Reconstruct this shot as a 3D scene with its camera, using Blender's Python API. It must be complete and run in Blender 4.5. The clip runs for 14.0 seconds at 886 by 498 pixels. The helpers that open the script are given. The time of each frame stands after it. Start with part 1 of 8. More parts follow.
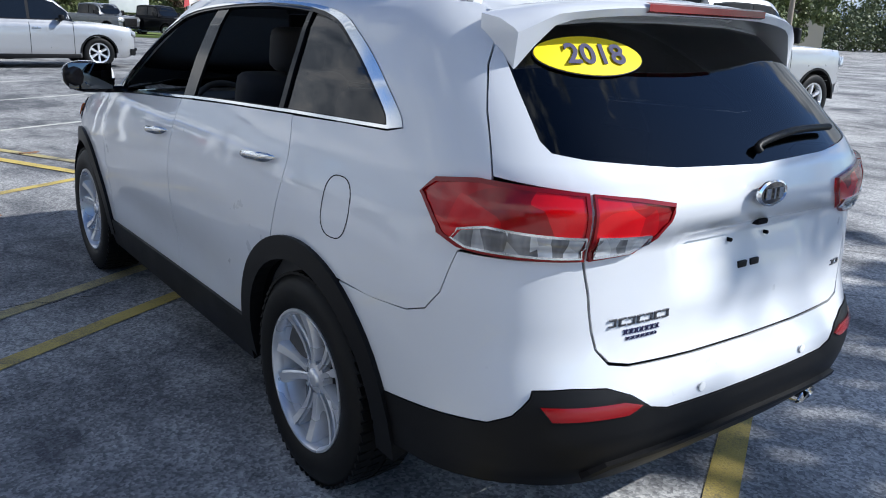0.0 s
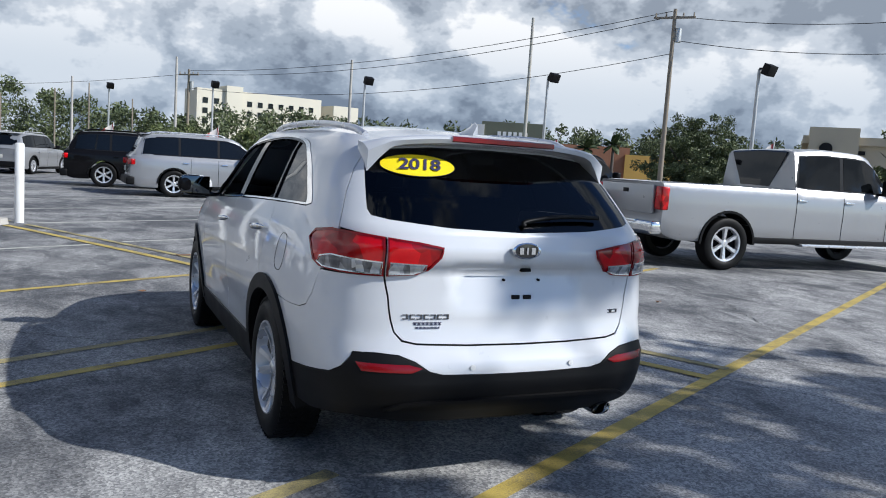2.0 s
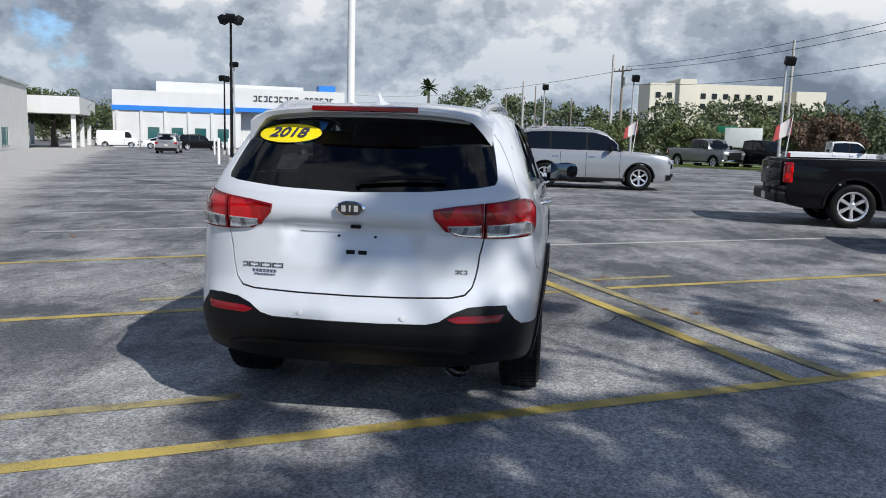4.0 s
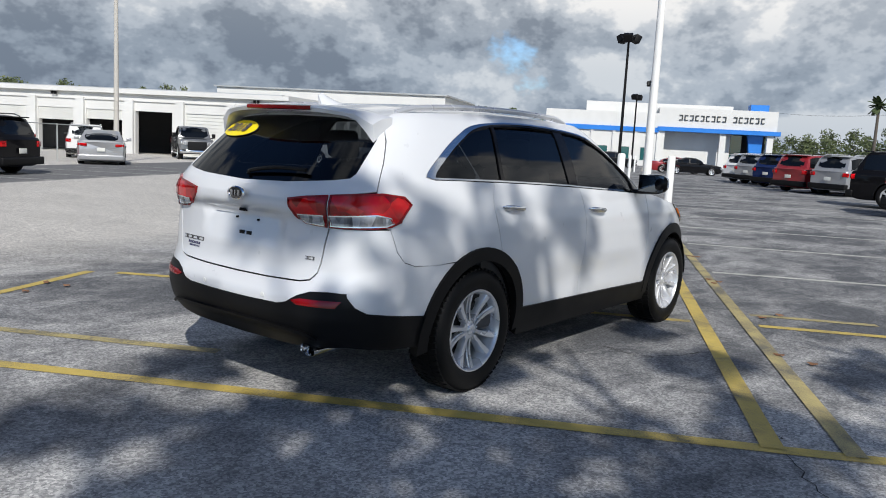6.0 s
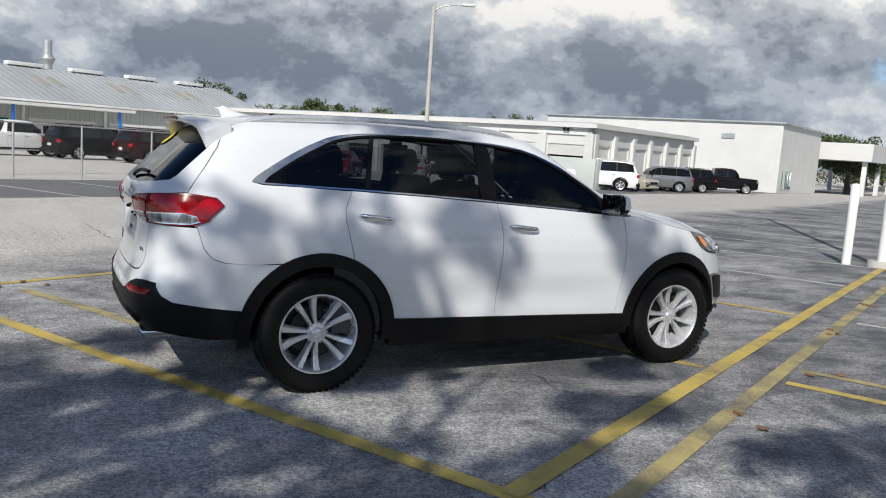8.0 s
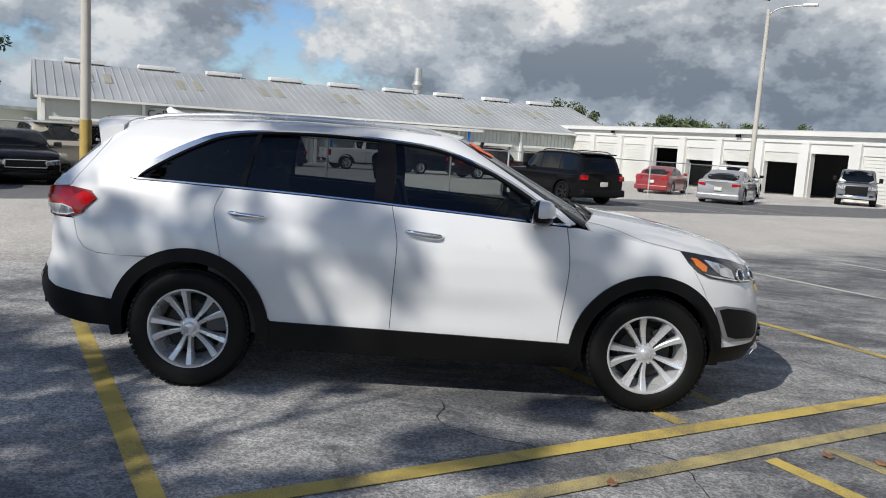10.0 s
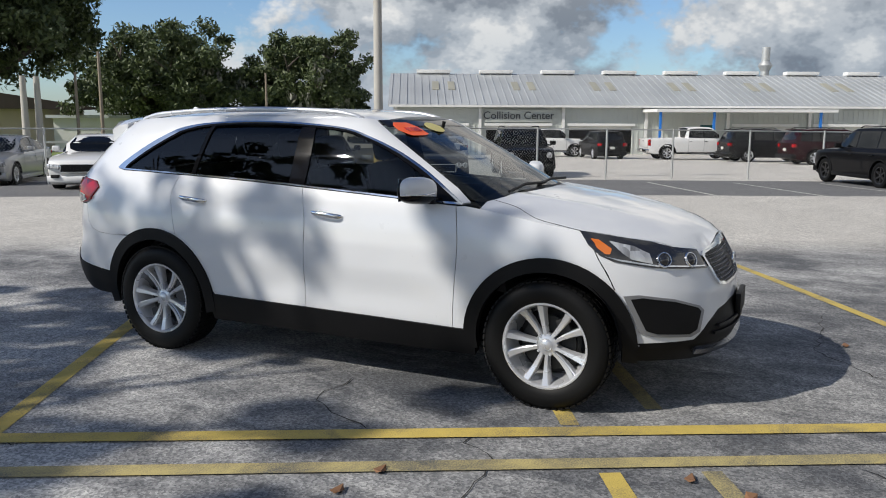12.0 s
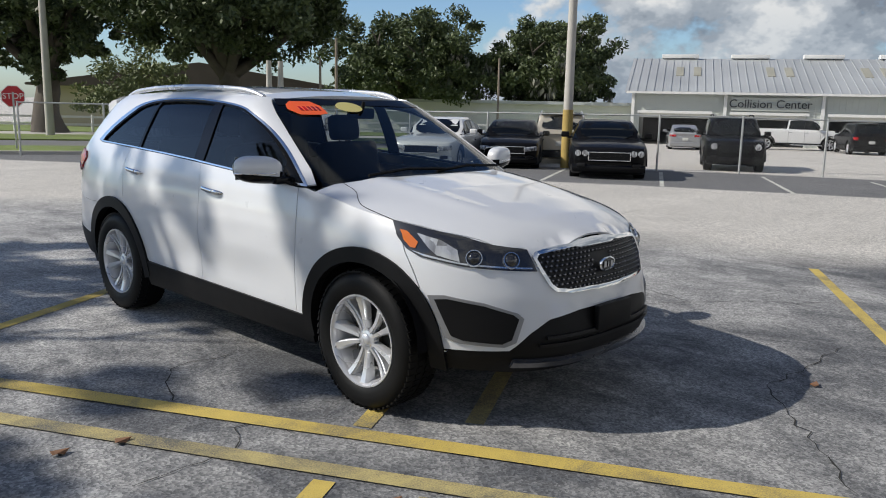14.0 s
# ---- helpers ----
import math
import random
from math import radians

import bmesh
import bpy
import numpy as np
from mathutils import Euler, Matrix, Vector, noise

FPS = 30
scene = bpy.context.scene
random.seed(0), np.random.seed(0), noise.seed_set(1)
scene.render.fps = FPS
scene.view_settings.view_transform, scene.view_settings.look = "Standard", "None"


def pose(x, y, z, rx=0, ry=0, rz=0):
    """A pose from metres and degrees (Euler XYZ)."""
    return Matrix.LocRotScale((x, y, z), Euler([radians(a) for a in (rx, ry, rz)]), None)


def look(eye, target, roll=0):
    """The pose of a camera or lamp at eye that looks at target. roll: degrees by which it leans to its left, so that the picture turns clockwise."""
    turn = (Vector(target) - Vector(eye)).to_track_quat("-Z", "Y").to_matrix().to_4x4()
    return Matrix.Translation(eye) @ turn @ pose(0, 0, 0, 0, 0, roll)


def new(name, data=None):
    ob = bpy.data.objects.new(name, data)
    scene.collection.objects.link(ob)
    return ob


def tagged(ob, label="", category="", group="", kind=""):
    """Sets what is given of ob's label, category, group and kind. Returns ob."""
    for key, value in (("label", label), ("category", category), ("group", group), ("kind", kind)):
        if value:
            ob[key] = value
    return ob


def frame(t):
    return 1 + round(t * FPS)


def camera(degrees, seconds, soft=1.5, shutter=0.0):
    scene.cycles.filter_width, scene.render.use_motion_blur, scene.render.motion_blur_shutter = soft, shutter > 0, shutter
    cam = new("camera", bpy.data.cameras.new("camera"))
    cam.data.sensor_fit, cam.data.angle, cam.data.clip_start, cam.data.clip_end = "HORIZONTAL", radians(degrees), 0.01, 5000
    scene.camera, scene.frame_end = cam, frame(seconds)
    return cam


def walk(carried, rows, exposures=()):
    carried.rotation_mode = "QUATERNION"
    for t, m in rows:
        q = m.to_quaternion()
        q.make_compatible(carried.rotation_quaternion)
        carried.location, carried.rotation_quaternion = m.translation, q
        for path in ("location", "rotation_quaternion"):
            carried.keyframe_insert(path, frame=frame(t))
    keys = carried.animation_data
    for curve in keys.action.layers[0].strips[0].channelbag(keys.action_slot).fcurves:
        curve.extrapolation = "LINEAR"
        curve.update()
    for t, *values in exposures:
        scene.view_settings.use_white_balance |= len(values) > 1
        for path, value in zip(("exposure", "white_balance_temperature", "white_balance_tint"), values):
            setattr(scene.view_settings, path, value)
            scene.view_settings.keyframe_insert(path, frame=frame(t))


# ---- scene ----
# ---- camera and walk ----
cam = camera(58.2, 14.0, soft=1.0)
PATH = [
    (0, (-2.024, -3.588, 1.529), (-0.861, -2.057, 0.98), 2.4),
    (0.5, (-2.151, -4.207, 1.557), (-1.047, -2.598, 1.121), 2.6),
    (1, (-2.344, -4.644, 1.535), (-1.322, -2.972, 1.132), 2.3),
    (1.5, (-2.227, -5.085, 1.516), (-1.309, -3.344, 1.164), 2.1),
    (2, (-1.811, -5.444, 1.475), (-0.977, -3.639, 1.261), 3.7),
    (2.5, (-1.179, -5.702, 1.461), (-0.604, -3.807, 1.181), 2.7),
    (3, (-0.523, -5.898, 1.458), (-0.137, -3.959, 1.155), 0.3),
    (3.5, (0.177, -6.012, 1.463), (0.268, -4.033, 1.183), 0.7),
    (4, (0.929, -6.081, 1.462), (0.672, -4.117, 1.182), 1.6),
    (4.2, (1.2, -6.018, 1.468), (0.81, -4.077, 1.187), 1.9),
    (6.3, (3.894, -4.864, 1.464), (2.575, -3.386, 1.183), 3.5),
    (6.5, (4.127, -4.689, 1.481), (2.746, -3.271, 1.196), 3.8),
    (7, (4.649, -4.191, 1.494), (3.126, -2.924, 1.218), 4.0),
    (7.5, (5.053, -3.57, 1.529), (3.401, -2.476, 1.258), 3.9),
    (8, (5.35, -2.897, 1.53), (3.589, -1.985, 1.271), 3.9),
    (8.5, (5.558, -2.212, 1.541), (3.709, -1.491, 1.291), 4.0),
    (8.7, (5.607, -1.923, 1.532), (3.728, -1.285, 1.283), 4.1),
    (10.8, (5.58, 1.145, 1.614), (3.628, 0.81, 1.336), 1.8),
    (11, (5.506, 1.403, 1.605), (3.571, 0.98, 1.33), 1.2),
    (11.5, (5.259, 2.038, 1.592), (3.386, 1.401, 1.297), 0.5),
    (12, (4.98, 2.664, 1.581), (3.189, 1.833, 1.264), 0.2),
    (12.5, (4.592, 3.18, 1.577), (2.891, 2.185, 1.237), 0.2),
    (13, (4.2, 3.672, 1.574), (2.595, 2.534, 1.217), 0.5),
    (13.5, (3.787, 4.049, 1.579), (2.27, 2.796, 1.218), 0.8),
    (14, (3.501, 4.406, 1.573), (2.07, 3.056, 1.215), 1.2),
]
walk(cam, [(t, look(eye, target, roll)) for t, eye, target, roll in PATH], [(0.0, 0.65, 6050, 10), (0.5, 0.5, 6100, 10), (1.5, 0.32, 6150, 10), (2.5, 0.18, 6200, 10), (4.0, 0.12, 6300, 10), (7.0, 0.14, 6600, 10), (14.0, 0.14, 6750, 10)])


# ---- world and sun ----
SUN_TO = Vector((1.12, -1.0, 1.15)).normalized()
SUN_ELEV = math.asin(SUN_TO.z)


def make_world():
    w = bpy.data.worlds.new("sky_world")
    scene.world = w
    w.use_nodes = True
    nt = w.node_tree
    nt.nodes.clear()
    N, L = nt.nodes.new, nt.links.new

    def math_node(op, a, b=None, c=None):
        n = N("ShaderNodeMath")
        n.operation = op
        for i, v in enumerate((a, b, c)):
            if v is None:
                continue
            if isinstance(v, (int, float)):
                n.inputs[i].default_value = v
            else:
                L(v, n.inputs[i])
        return n.outputs[0]

    def ramp(v, stops):
        n = N("ShaderNodeValToRGB")
        n.color_ramp.interpolation = "EASE"
        while len(n.color_ramp.elements) < len(stops):
            n.color_ramp.elements.new(0.5)
        for e, (p, c) in zip(n.color_ramp.elements, stops):
            e.position, e.color = p, (*c, 1)
        L(v, n.inputs[0])
        return n.outputs[0]

    out, bg = N("ShaderNodeOutputWorld"), N("ShaderNodeBackground")
    sky = N("ShaderNodeTexSky")
    sky.sky_type, sky.sun_disc = "NISHITA", False
    sky.sun_elevation, sky.sun_rotation = SUN_ELEV, math.atan2(SUN_TO.x, SUN_TO.y)
    sky.air_density, sky.dust_density = 1.0, 0.6
    dim = N("ShaderNodeMixRGB")
    dim.blend_type, dim.inputs[0].default_value = "MULTIPLY", 1
    dim.inputs[2].default_value = (0.072, 0.092, 0.12, 1)
    L(sky.outputs[0], dim.inputs[1])
    tc = N("ShaderNodeTexCoord")
    sep = N("ShaderNodeSeparateXYZ")
    L(tc.outputs["Generated"], sep.inputs[0])
    x, y, z = sep.outputs
    zc = math_node("MAXIMUM", z, 0.0)

    def cloud(dx, dy, dz, scale, detail, rough, stretch=1.45):
        comb = N("ShaderNodeCombineXYZ")
        L(math_node("ADD", x, dx), comb.inputs[0])
        L(math_node("ADD", y, dy), comb.inputs[1])
        L(math_node("MULTIPLY_ADD", zc, stretch, dz), comb.inputs[2])
        n = N("ShaderNodeTexNoise")
        n.inputs["Scale"].default_value, n.inputs["Detail"].default_value = scale, detail
        n.inputs["Roughness"].default_value, n.inputs["Lacunarity"].default_value = rough, 2.1
        n.inputs["Distortion"].default_value = 0.15
        L(comb.outputs[0], n.inputs[0])
        if detail < 8:
            return n.outputs[0]
        # rounded heads on the large forms
        v = N("ShaderNodeTexVoronoi")
        v.feature, v.normalize = "SMOOTH_F1", True
        for key, value in (("Scale", scale * 2.6), ("Detail", 4.0), ("Roughness", 0.62), ("Lacunarity", 2.3), ("Smoothness", 0.35)):
            v.inputs[key].default_value = value
        L(comb.outputs[0], v.inputs["Vector"])
        return math_node("ADD", n.outputs[0], math_node("MULTIPLY", math_node("SUBTRACT", 0.33, v.outputs["Distance"]), 0.42))

    base = cloud(4.3, 1.2, 0.0, 2.3, 9.0, 0.52)
    above = cloud(4.3 + 0.022, 1.2 - 0.02, 0.055, 2.3, 9.0, 0.52)
    far = cloud(1.3, 7.7, 2.0, 1.5, 4.0, 0.5, 2.6)
    # the heavy bank lies to the north, the open blue to the south-west
    side = math_node("ADD", math_node("MINIMUM", math_node("MULTIPLY_ADD", y, 0.2, 0.08), 0.11), math_node("MULTIPLY", x, -0.045))
    dens = math_node("ADD", base, side)
    cover = ramp(math_node("SUBTRACT", dens, ramp(zc, [(0.26, (0, 0, 0)), (0.62, (0.16, 0.16, 0.16))])), [(0.46, (0, 0, 0)), (0.52, (1, 1, 1))])
    lit = math_node("MULTIPLY_ADD", math_node("SUBTRACT", base, above), 6.0, 0.52)
    lit = math_node("SUBTRACT", lit, math_node("MULTIPLY", math_node("SUBTRACT", dens, 0.5), 0.25))
    lit = math_node("ADD", lit, math_node("MULTIPLY", math_node("SUBTRACT", far, 0.5), 0.9))
    heads = N("ShaderNodeTexVoronoi")
    heads.feature, heads.normalize = "SMOOTH_F1", True
    for key, value in (("Scale", 4.2), ("Detail", 6.0), ("Roughness", 0.58), ("Lacunarity", 2.2), ("Smoothness", 0.5)):
        heads.inputs[key].default_value = value
    place = N("ShaderNodeCombineXYZ")
    L(x, place.inputs[0])
    L(y, place.inputs[1])
    L(math_node("MULTIPLY", zc, 1.7), place.inputs[2])
    L(place.outputs[0], heads.inputs["Vector"])
    lit = math_node("ADD", lit, math_node("MULTIPLY", math_node("SUBTRACT", 0.34, heads.outputs["Distance"]), 1.5))
    # clouds that face the sun are whiter than those in front of it
    lit = math_node("ADD", lit, math_node("ADD", math_node("MULTIPLY", x, -0.13), math_node("MULTIPLY", y, 0.02)))
    tone = ramp(lit, [(0.1, (0.25, 0.285, 0.335)), (0.4, (0.40, 0.44, 0.49)), (0.66, (0.58, 0.61, 0.645)), (0.98, (0.86, 0.85, 0.835))])
    # a blue-grey band of far cloud low over the horizon
    band = ramp(zc, [(0.0, (0.5, 0.58, 0.68)), (0.07, (0.6, 0.67, 0.75)), (0.2, (1, 1, 1))])
    shade = N("ShaderNodeMixRGB")
    shade.blend_type, shade.inputs[0].default_value = "MULTIPLY", 0.85
    L(tone, shade.inputs[1])
    L(band, shade.inputs[2])
    mix = N("ShaderNodeMixRGB")
    L(cover, mix.inputs[0])
    L(dim.outputs[0], mix.inputs[1])
    L(shade.outputs[0], mix.inputs[2])
    L(mix.outputs[0], bg.inputs[0])
    # overhead the clouds break up and show their grey undersides
    high = ramp(zc, [(0.22, (1, 1, 1)), (0.6, (0.5, 0.54, 0.6))])
    top = N("ShaderNodeMixRGB")
    top.blend_type, top.inputs[0].default_value = "MULTIPLY", 1
    L(mix.outputs[0], top.inputs[1])
    L(high, top.inputs[2])
    L(top.outputs[0], bg.inputs[0])
    bg.inputs[1].default_value = 1.0
    L(bg.outputs[0], out.inputs[0])


make_world()
sun = new("sun", bpy.data.lights.new("sun", "SUN"))
sun.data.energy, sun.data.angle, sun.data.color = 4.1, radians(0.53), (1.0, 0.965, 0.905)
sun.matrix_world = look(SUN_TO * 60, (0, 0, 0))


# ---- materials ----
class Mat:
    """A node material under construction."""

    def __init__(self, name, color=(0.5, 0.5, 0.5), rough=0.5, metal=0.0, **more):
        self.m = bpy.data.materials.new(name)
        self.m.use_nodes = True
        self.nt = self.m.node_tree
        self.b = self.nt.nodes["Principled BSDF"]
        self.set("Base Color", (*color, 1))
        self.set("Roughness", rough)
        self.set("Metallic", metal)
        for key, value in more.items():
            self.set(key.replace("_", " "), value)
        self.coord = None

    def set(self, key, value):
        self.b.inputs[key].default_value = value

    def node(self, kind, **inputs):
        n = self.nt.nodes.new(kind)
        for key, value in inputs.items():
            slot = n.inputs[int(key[1:])] if key[0] == "i" and key[1:].isdigit() else n.inputs[key]
            if hasattr(value, "is_output"):
                self.nt.links.new(value, slot)
            else:
                slot.default_value = value
        return n

    def link(self, a, b):
        self.nt.links.new(a, b)

    def obj(self, scale=(1, 1, 1), space="Object"):
        tc = self.node("ShaderNodeTexCoord")
        mp = self.node("ShaderNodeMapping", i0=tc.outputs[space], i3=scale)
        return mp.outputs[0]

    def noise(self, scale, detail=4.0, rough=0.55, vec=None, dist=0.0):
        n = self.node("ShaderNodeTexNoise", Scale=scale, Detail=detail, Roughness=rough, Distortion=dist)
        self.link(vec or self.obj(), n.inputs["Vector"])
        return n.outputs[0]

    def ramp(self, v, stops):
        n = self.node("ShaderNodeValToRGB")
        while len(n.color_ramp.elements) < len(stops):
            n.color_ramp.elements.new(0.5)
        for e, (p, c) in zip(n.color_ramp.elements, stops):
            e.position = p
            e.color = (c, c, c, 1) if isinstance(c, (int, float)) else (*c, 1)
        self.link(v, n.inputs[0])
        return n.outputs[0]

    def mix(self, f, a, b, mode="MIX"):
        n = self.node("ShaderNodeMixRGB")
        n.blend_type = mode
        for i, v in enumerate((f, a, b)):
            if hasattr(v, "is_output"):
                self.link(v, n.inputs[i])
            else:
                n.inputs[i].default_value = v if i == 0 else (*v, 1)
        return n.outputs[0]

    def scale(self, v, k):
        n = self.node("ShaderNodeMath", i1=k)
        n.operation = "MULTIPLY"
        self.link(v, n.inputs[0])
        return n.outputs[0]

    def color(self, v):
        self.link(v, self.b.inputs["Base Color"])

    def rough(self, v):
        self.link(v, self.b.inputs["Roughness"])

    def bump(self, v, strength=0.3, distance=0.01):
        n = self.node("ShaderNodeBump", Strength=strength, Distance=distance)
        self.link(v, n.inputs["Height"])
        self.link(n.outputs[0], self.b.inputs["Normal"])


def varied(name, color, rough=0.5, metal=0.0, grain=40.0, amount=0.12, stain=1.3, bump=0.15, dist=0.004, space="Object", **more):
    """A surface with fine grain, larger stains and relief."""
    t = Mat(name, color, rough, metal, **more)
    vec = t.obj(space=space)
    fine, large = t.noise(grain, 5, 0.6, vec), t.noise(stain, 3, 0.5, vec)
    lo, hi = [c * (1 - amount) for c in color], [min(1, c * (1 + amount)) for c in color]
    a = t.mix(t.ramp(large, [(0.35, 0.0), (0.65, 1.0)]), lo, hi)
    t.color(t.mix(0.5, a, t.mix(fine, lo, hi)))
    t.rough(t.ramp(large, [(0.3, max(0, rough - 0.06)), (0.7, min(1, rough + 0.06))]))
    if bump:
        t.bump(fine, bump, dist)
    return t.m


def paint(name, color, flake=0.0, rough=0.32):
    t = Mat(name, color, rough, flake, Coat_Weight=1.0, Coat_Roughness=0.03)
    vec = t.obj()
    lo, hi = [c * 0.96 for c in color], [min(1, c * 1.03) for c in color]
    t.color(t.mix(t.noise(2.0, 4, 0.6, vec), lo, hi))
    t.rough(t.ramp(t.noise(9.0, 5, 0.6, vec), [(0.3, rough - 0.05), (0.7, rough + 0.08)]))
    t.set("Coat Roughness", 0.04)
    return t.m


def glass(name, color, alpha_rough=0.0):
    t = Mat(name, color, alpha_rough, 0.0, Transmission_Weight=1.0, IOR=1.1)
    t.set("Coat Weight", 1.0)
    t.set("Coat Roughness", 0.01)
    return t.m


M_WHITE = paint("white_car_paint", (0.64, 0.655, 0.675))
M_CLAD = varied("black_plastic_cladding", (0.004, 0.004, 0.0045), 0.5, 0, 220, 0.25, 3, 0.12, 0.001, Specular_IOR_Level=0.2)
M_TYRE = varied("tyre_rubber", (0.004, 0.004, 0.004), 0.55, 0, 90, 0.3, 5, 0.2, 0.002, Specular_IOR_Level=0.2)
M_ALLOY = varied("silver_alloy", (0.66, 0.67, 0.69), 0.28, 0.6, 60, 0.05, 4, 0.03, 0.001)
M_CHROME = Mat("chrome", (0.78, 0.79, 0.8), 0.09, 1.0).m
M_SATIN = varied("satin_silver_trim", (0.27, 0.275, 0.285), 0.35, 0.5, 60, 0.05, 4, 0)
M_DARK = Mat("dark_gap", (0.006, 0.006, 0.007), 0.9, Specular_IOR_Level=0.1).m
M_TINT = Mat("tinted_glass", (0.004, 0.005, 0.006), 0.02, 0.0, Specular_IOR_Level=0.4).m


def lamp_lens(name, lo, hi, metal=0.0, stretch=(1.0, 1.0, 1.0)):
    """A glossy lamp cover over a faceted reflector with bright and dark pockets."""
    t = Mat(name, hi, 0.12, metal, Specular_IOR_Level=0.4, Coat_Weight=0.3, Coat_Roughness=0.02)
    vec = t.obj(stretch)
    cell = t.node("ShaderNodeTexVoronoi", Scale=11.0)
    t.link(vec, cell.inputs["Vector"])
    f = t.mix(0.45, cell.outputs["Color"], t.noise(7, 3, 0.6, vec))
    t.color(t.mix(t.ramp(f, [(0.3, 0.0), (0.68, 1.0)]), lo, hi))
    return t.m


M_RED = lamp_lens("red_lamp_lens", (0.15, 0.0005, 0.001), (0.6, 0.001, 0.004))
M_LENS = lamp_lens("clear_lamp_lens", (0.12, 0.12, 0.125), (0.62, 0.64, 0.66), 0.3, (2.5, 2.5, 0.8))
M_AMBER = Mat("amber_lens", (0.62, 0.15, 0.015), 0.15, 0.0, Coat_Weight=1.0).m
M_YELLOW_LINE = None


def asphalt():
    t = Mat("worn_asphalt", (0.12, 0.12, 0.12), 0.9)
    vec = t.obj()
    grit = t.noise(70, 2, 0.7, vec)
    chips = t.node("ShaderNodeTexVoronoi", Scale=85.0)
    t.link(vec, chips.inputs["Vector"])
    fine = t.noise(22, 7, 0.68, vec)
    patch = t.mix(0.42, t.noise(0.5, 7, 0.62, vec, 0.5), t.noise(2.6, 6, 0.7, t.obj((1.0, 0.55, 1.0)), 0.8))
    broad = t.noise(0.11, 5, 0.6, vec, 0.4)
    base = t.mix(t.ramp(patch, [(0.41, 0.0), (0.59, 1.0)]), (0.085, 0.089, 0.098), (0.40, 0.40, 0.395))
    base = t.mix(t.ramp(broad, [(0.5, 0.0), (0.68, 0.55)]), base, (0.44, 0.436, 0.426))
    # the bays lie on darker asphalt than the lane south of their end line
    along = t.node("ShaderNodeVectorMath")
    along.operation = "DOT_PRODUCT"
    t.link(vec, along.inputs[0])
    along.inputs[1].default_value = (-0.455, 0.89, 0.0)
    seam = t.node("ShaderNodeMath", i1=2.4)
    seam.operation = "MULTIPLY_ADD"
    t.link(t.noise(0.7, 5, 0.65, vec, 0.5), seam.inputs[0])
    t.link(along.outputs["Value"], seam.inputs[2])
    bays = t.mix(t.ramp(patch, [(0.43, 0.0), (0.62, 1.0)]), (0.082, 0.086, 0.094), (0.35, 0.35, 0.345))
    base = t.mix(t.ramp(t.scale(seam.outputs[0], 0.1), [(0.0, 0.0), (0.14, 1.0)]), base, bays)
    # the drive beyond the bays is older and paler
    across = t.node("ShaderNodeVectorMath")
    across.operation = "DOT_PRODUCT"
    t.link(vec, across.inputs[0])
    across.inputs[1].default_value = (-0.877, -0.48, 0.0)
    wob = t.node("ShaderNodeMath", i1=3.4)
    wob.operation = "MULTIPLY_ADD"
    t.link(t.noise(0.25, 5, 0.6, vec, 0.6), wob.inputs[0])
    t.link(across.outputs["Value"], wob.inputs[2])
    sandy = t.mix(t.noise(0.9, 6, 0.65, t.obj((0.35, 1.0, 1.0)), 0.4), (0.36, 0.345, 0.32), (0.62, 0.595, 0.55))
    fresh = t.mix(patch, (0.07, 0.073, 0.08), (0.2, 0.2, 0.2))
    base = t.mix(t.ramp(t.scale(wob.outputs[0], 0.1), [(0.56, 0.0), (0.72, 0.9)]), base, sandy)
    # a darker strip of bays along the fence, pale sand beyond it
    edge = t.node("ShaderNodeMath", i1=0.5)
    edge.operation = "MULTIPLY_ADD"
    t.link(t.noise(0.9, 4, 0.6, vec), edge.inputs[0])
    t.link(across.outputs["Value"], edge.inputs[2])
    base = t.mix(t.ramp(t.scale(edge.outputs[0], 0.04), [(0.537, 0.0), (0.547, 1.0)]), base, fresh)
    base = t.mix(t.ramp(t.scale(edge.outputs[0], 0.04), [(0.79, 0.0), (0.803, 1.0)]), base, sandy)
    stones = t.mix(t.ramp(chips.outputs["Color"], [(0.25, 0.0), (0.8, 1.0)]), (0.25, 0.26, 0.28), (2.1, 2.07, 2.0))
    base = t.mix(0.45, base, stones, "MULTIPLY")
    pits = t.mix(t.ramp(fine, [(0.32, 0.0), (0.55, 1.0)]), (0.42, 0.42, 0.43), (1.1, 1.1, 1.1))
    t.color(t.mix(0.6, base, pits, "MULTIPLY"))
    t.rough(t.ramp(fine, [(0.3, 0.8), (0.7, 0.95)]))
    t.bump(t.mix(0.5, grit, chips.outputs["Distance"]), 0.45, 0.007)
    return t.m


def road_paint(name, color, wear):
    t = Mat(name, color, 0.75)
    vec = t.obj()
    grit, patch = t.noise(120, 4, 0.7, vec), t.noise(2.2, 6, 0.65, vec, 0.5)
    worn = t.ramp(t.mix(0.45, patch, grit), [(wear - 0.09, 0.0), (wear + 0.09, 1.0)])
    dirt = t.mix(t.noise(14, 5, 0.6, vec), [c * 0.72 for c in color], color)
    t.color(t.mix(worn, (0.09, 0.09, 0.085), dirt))
    t.bump(grit, 0.4, 0.004)
    return t.m


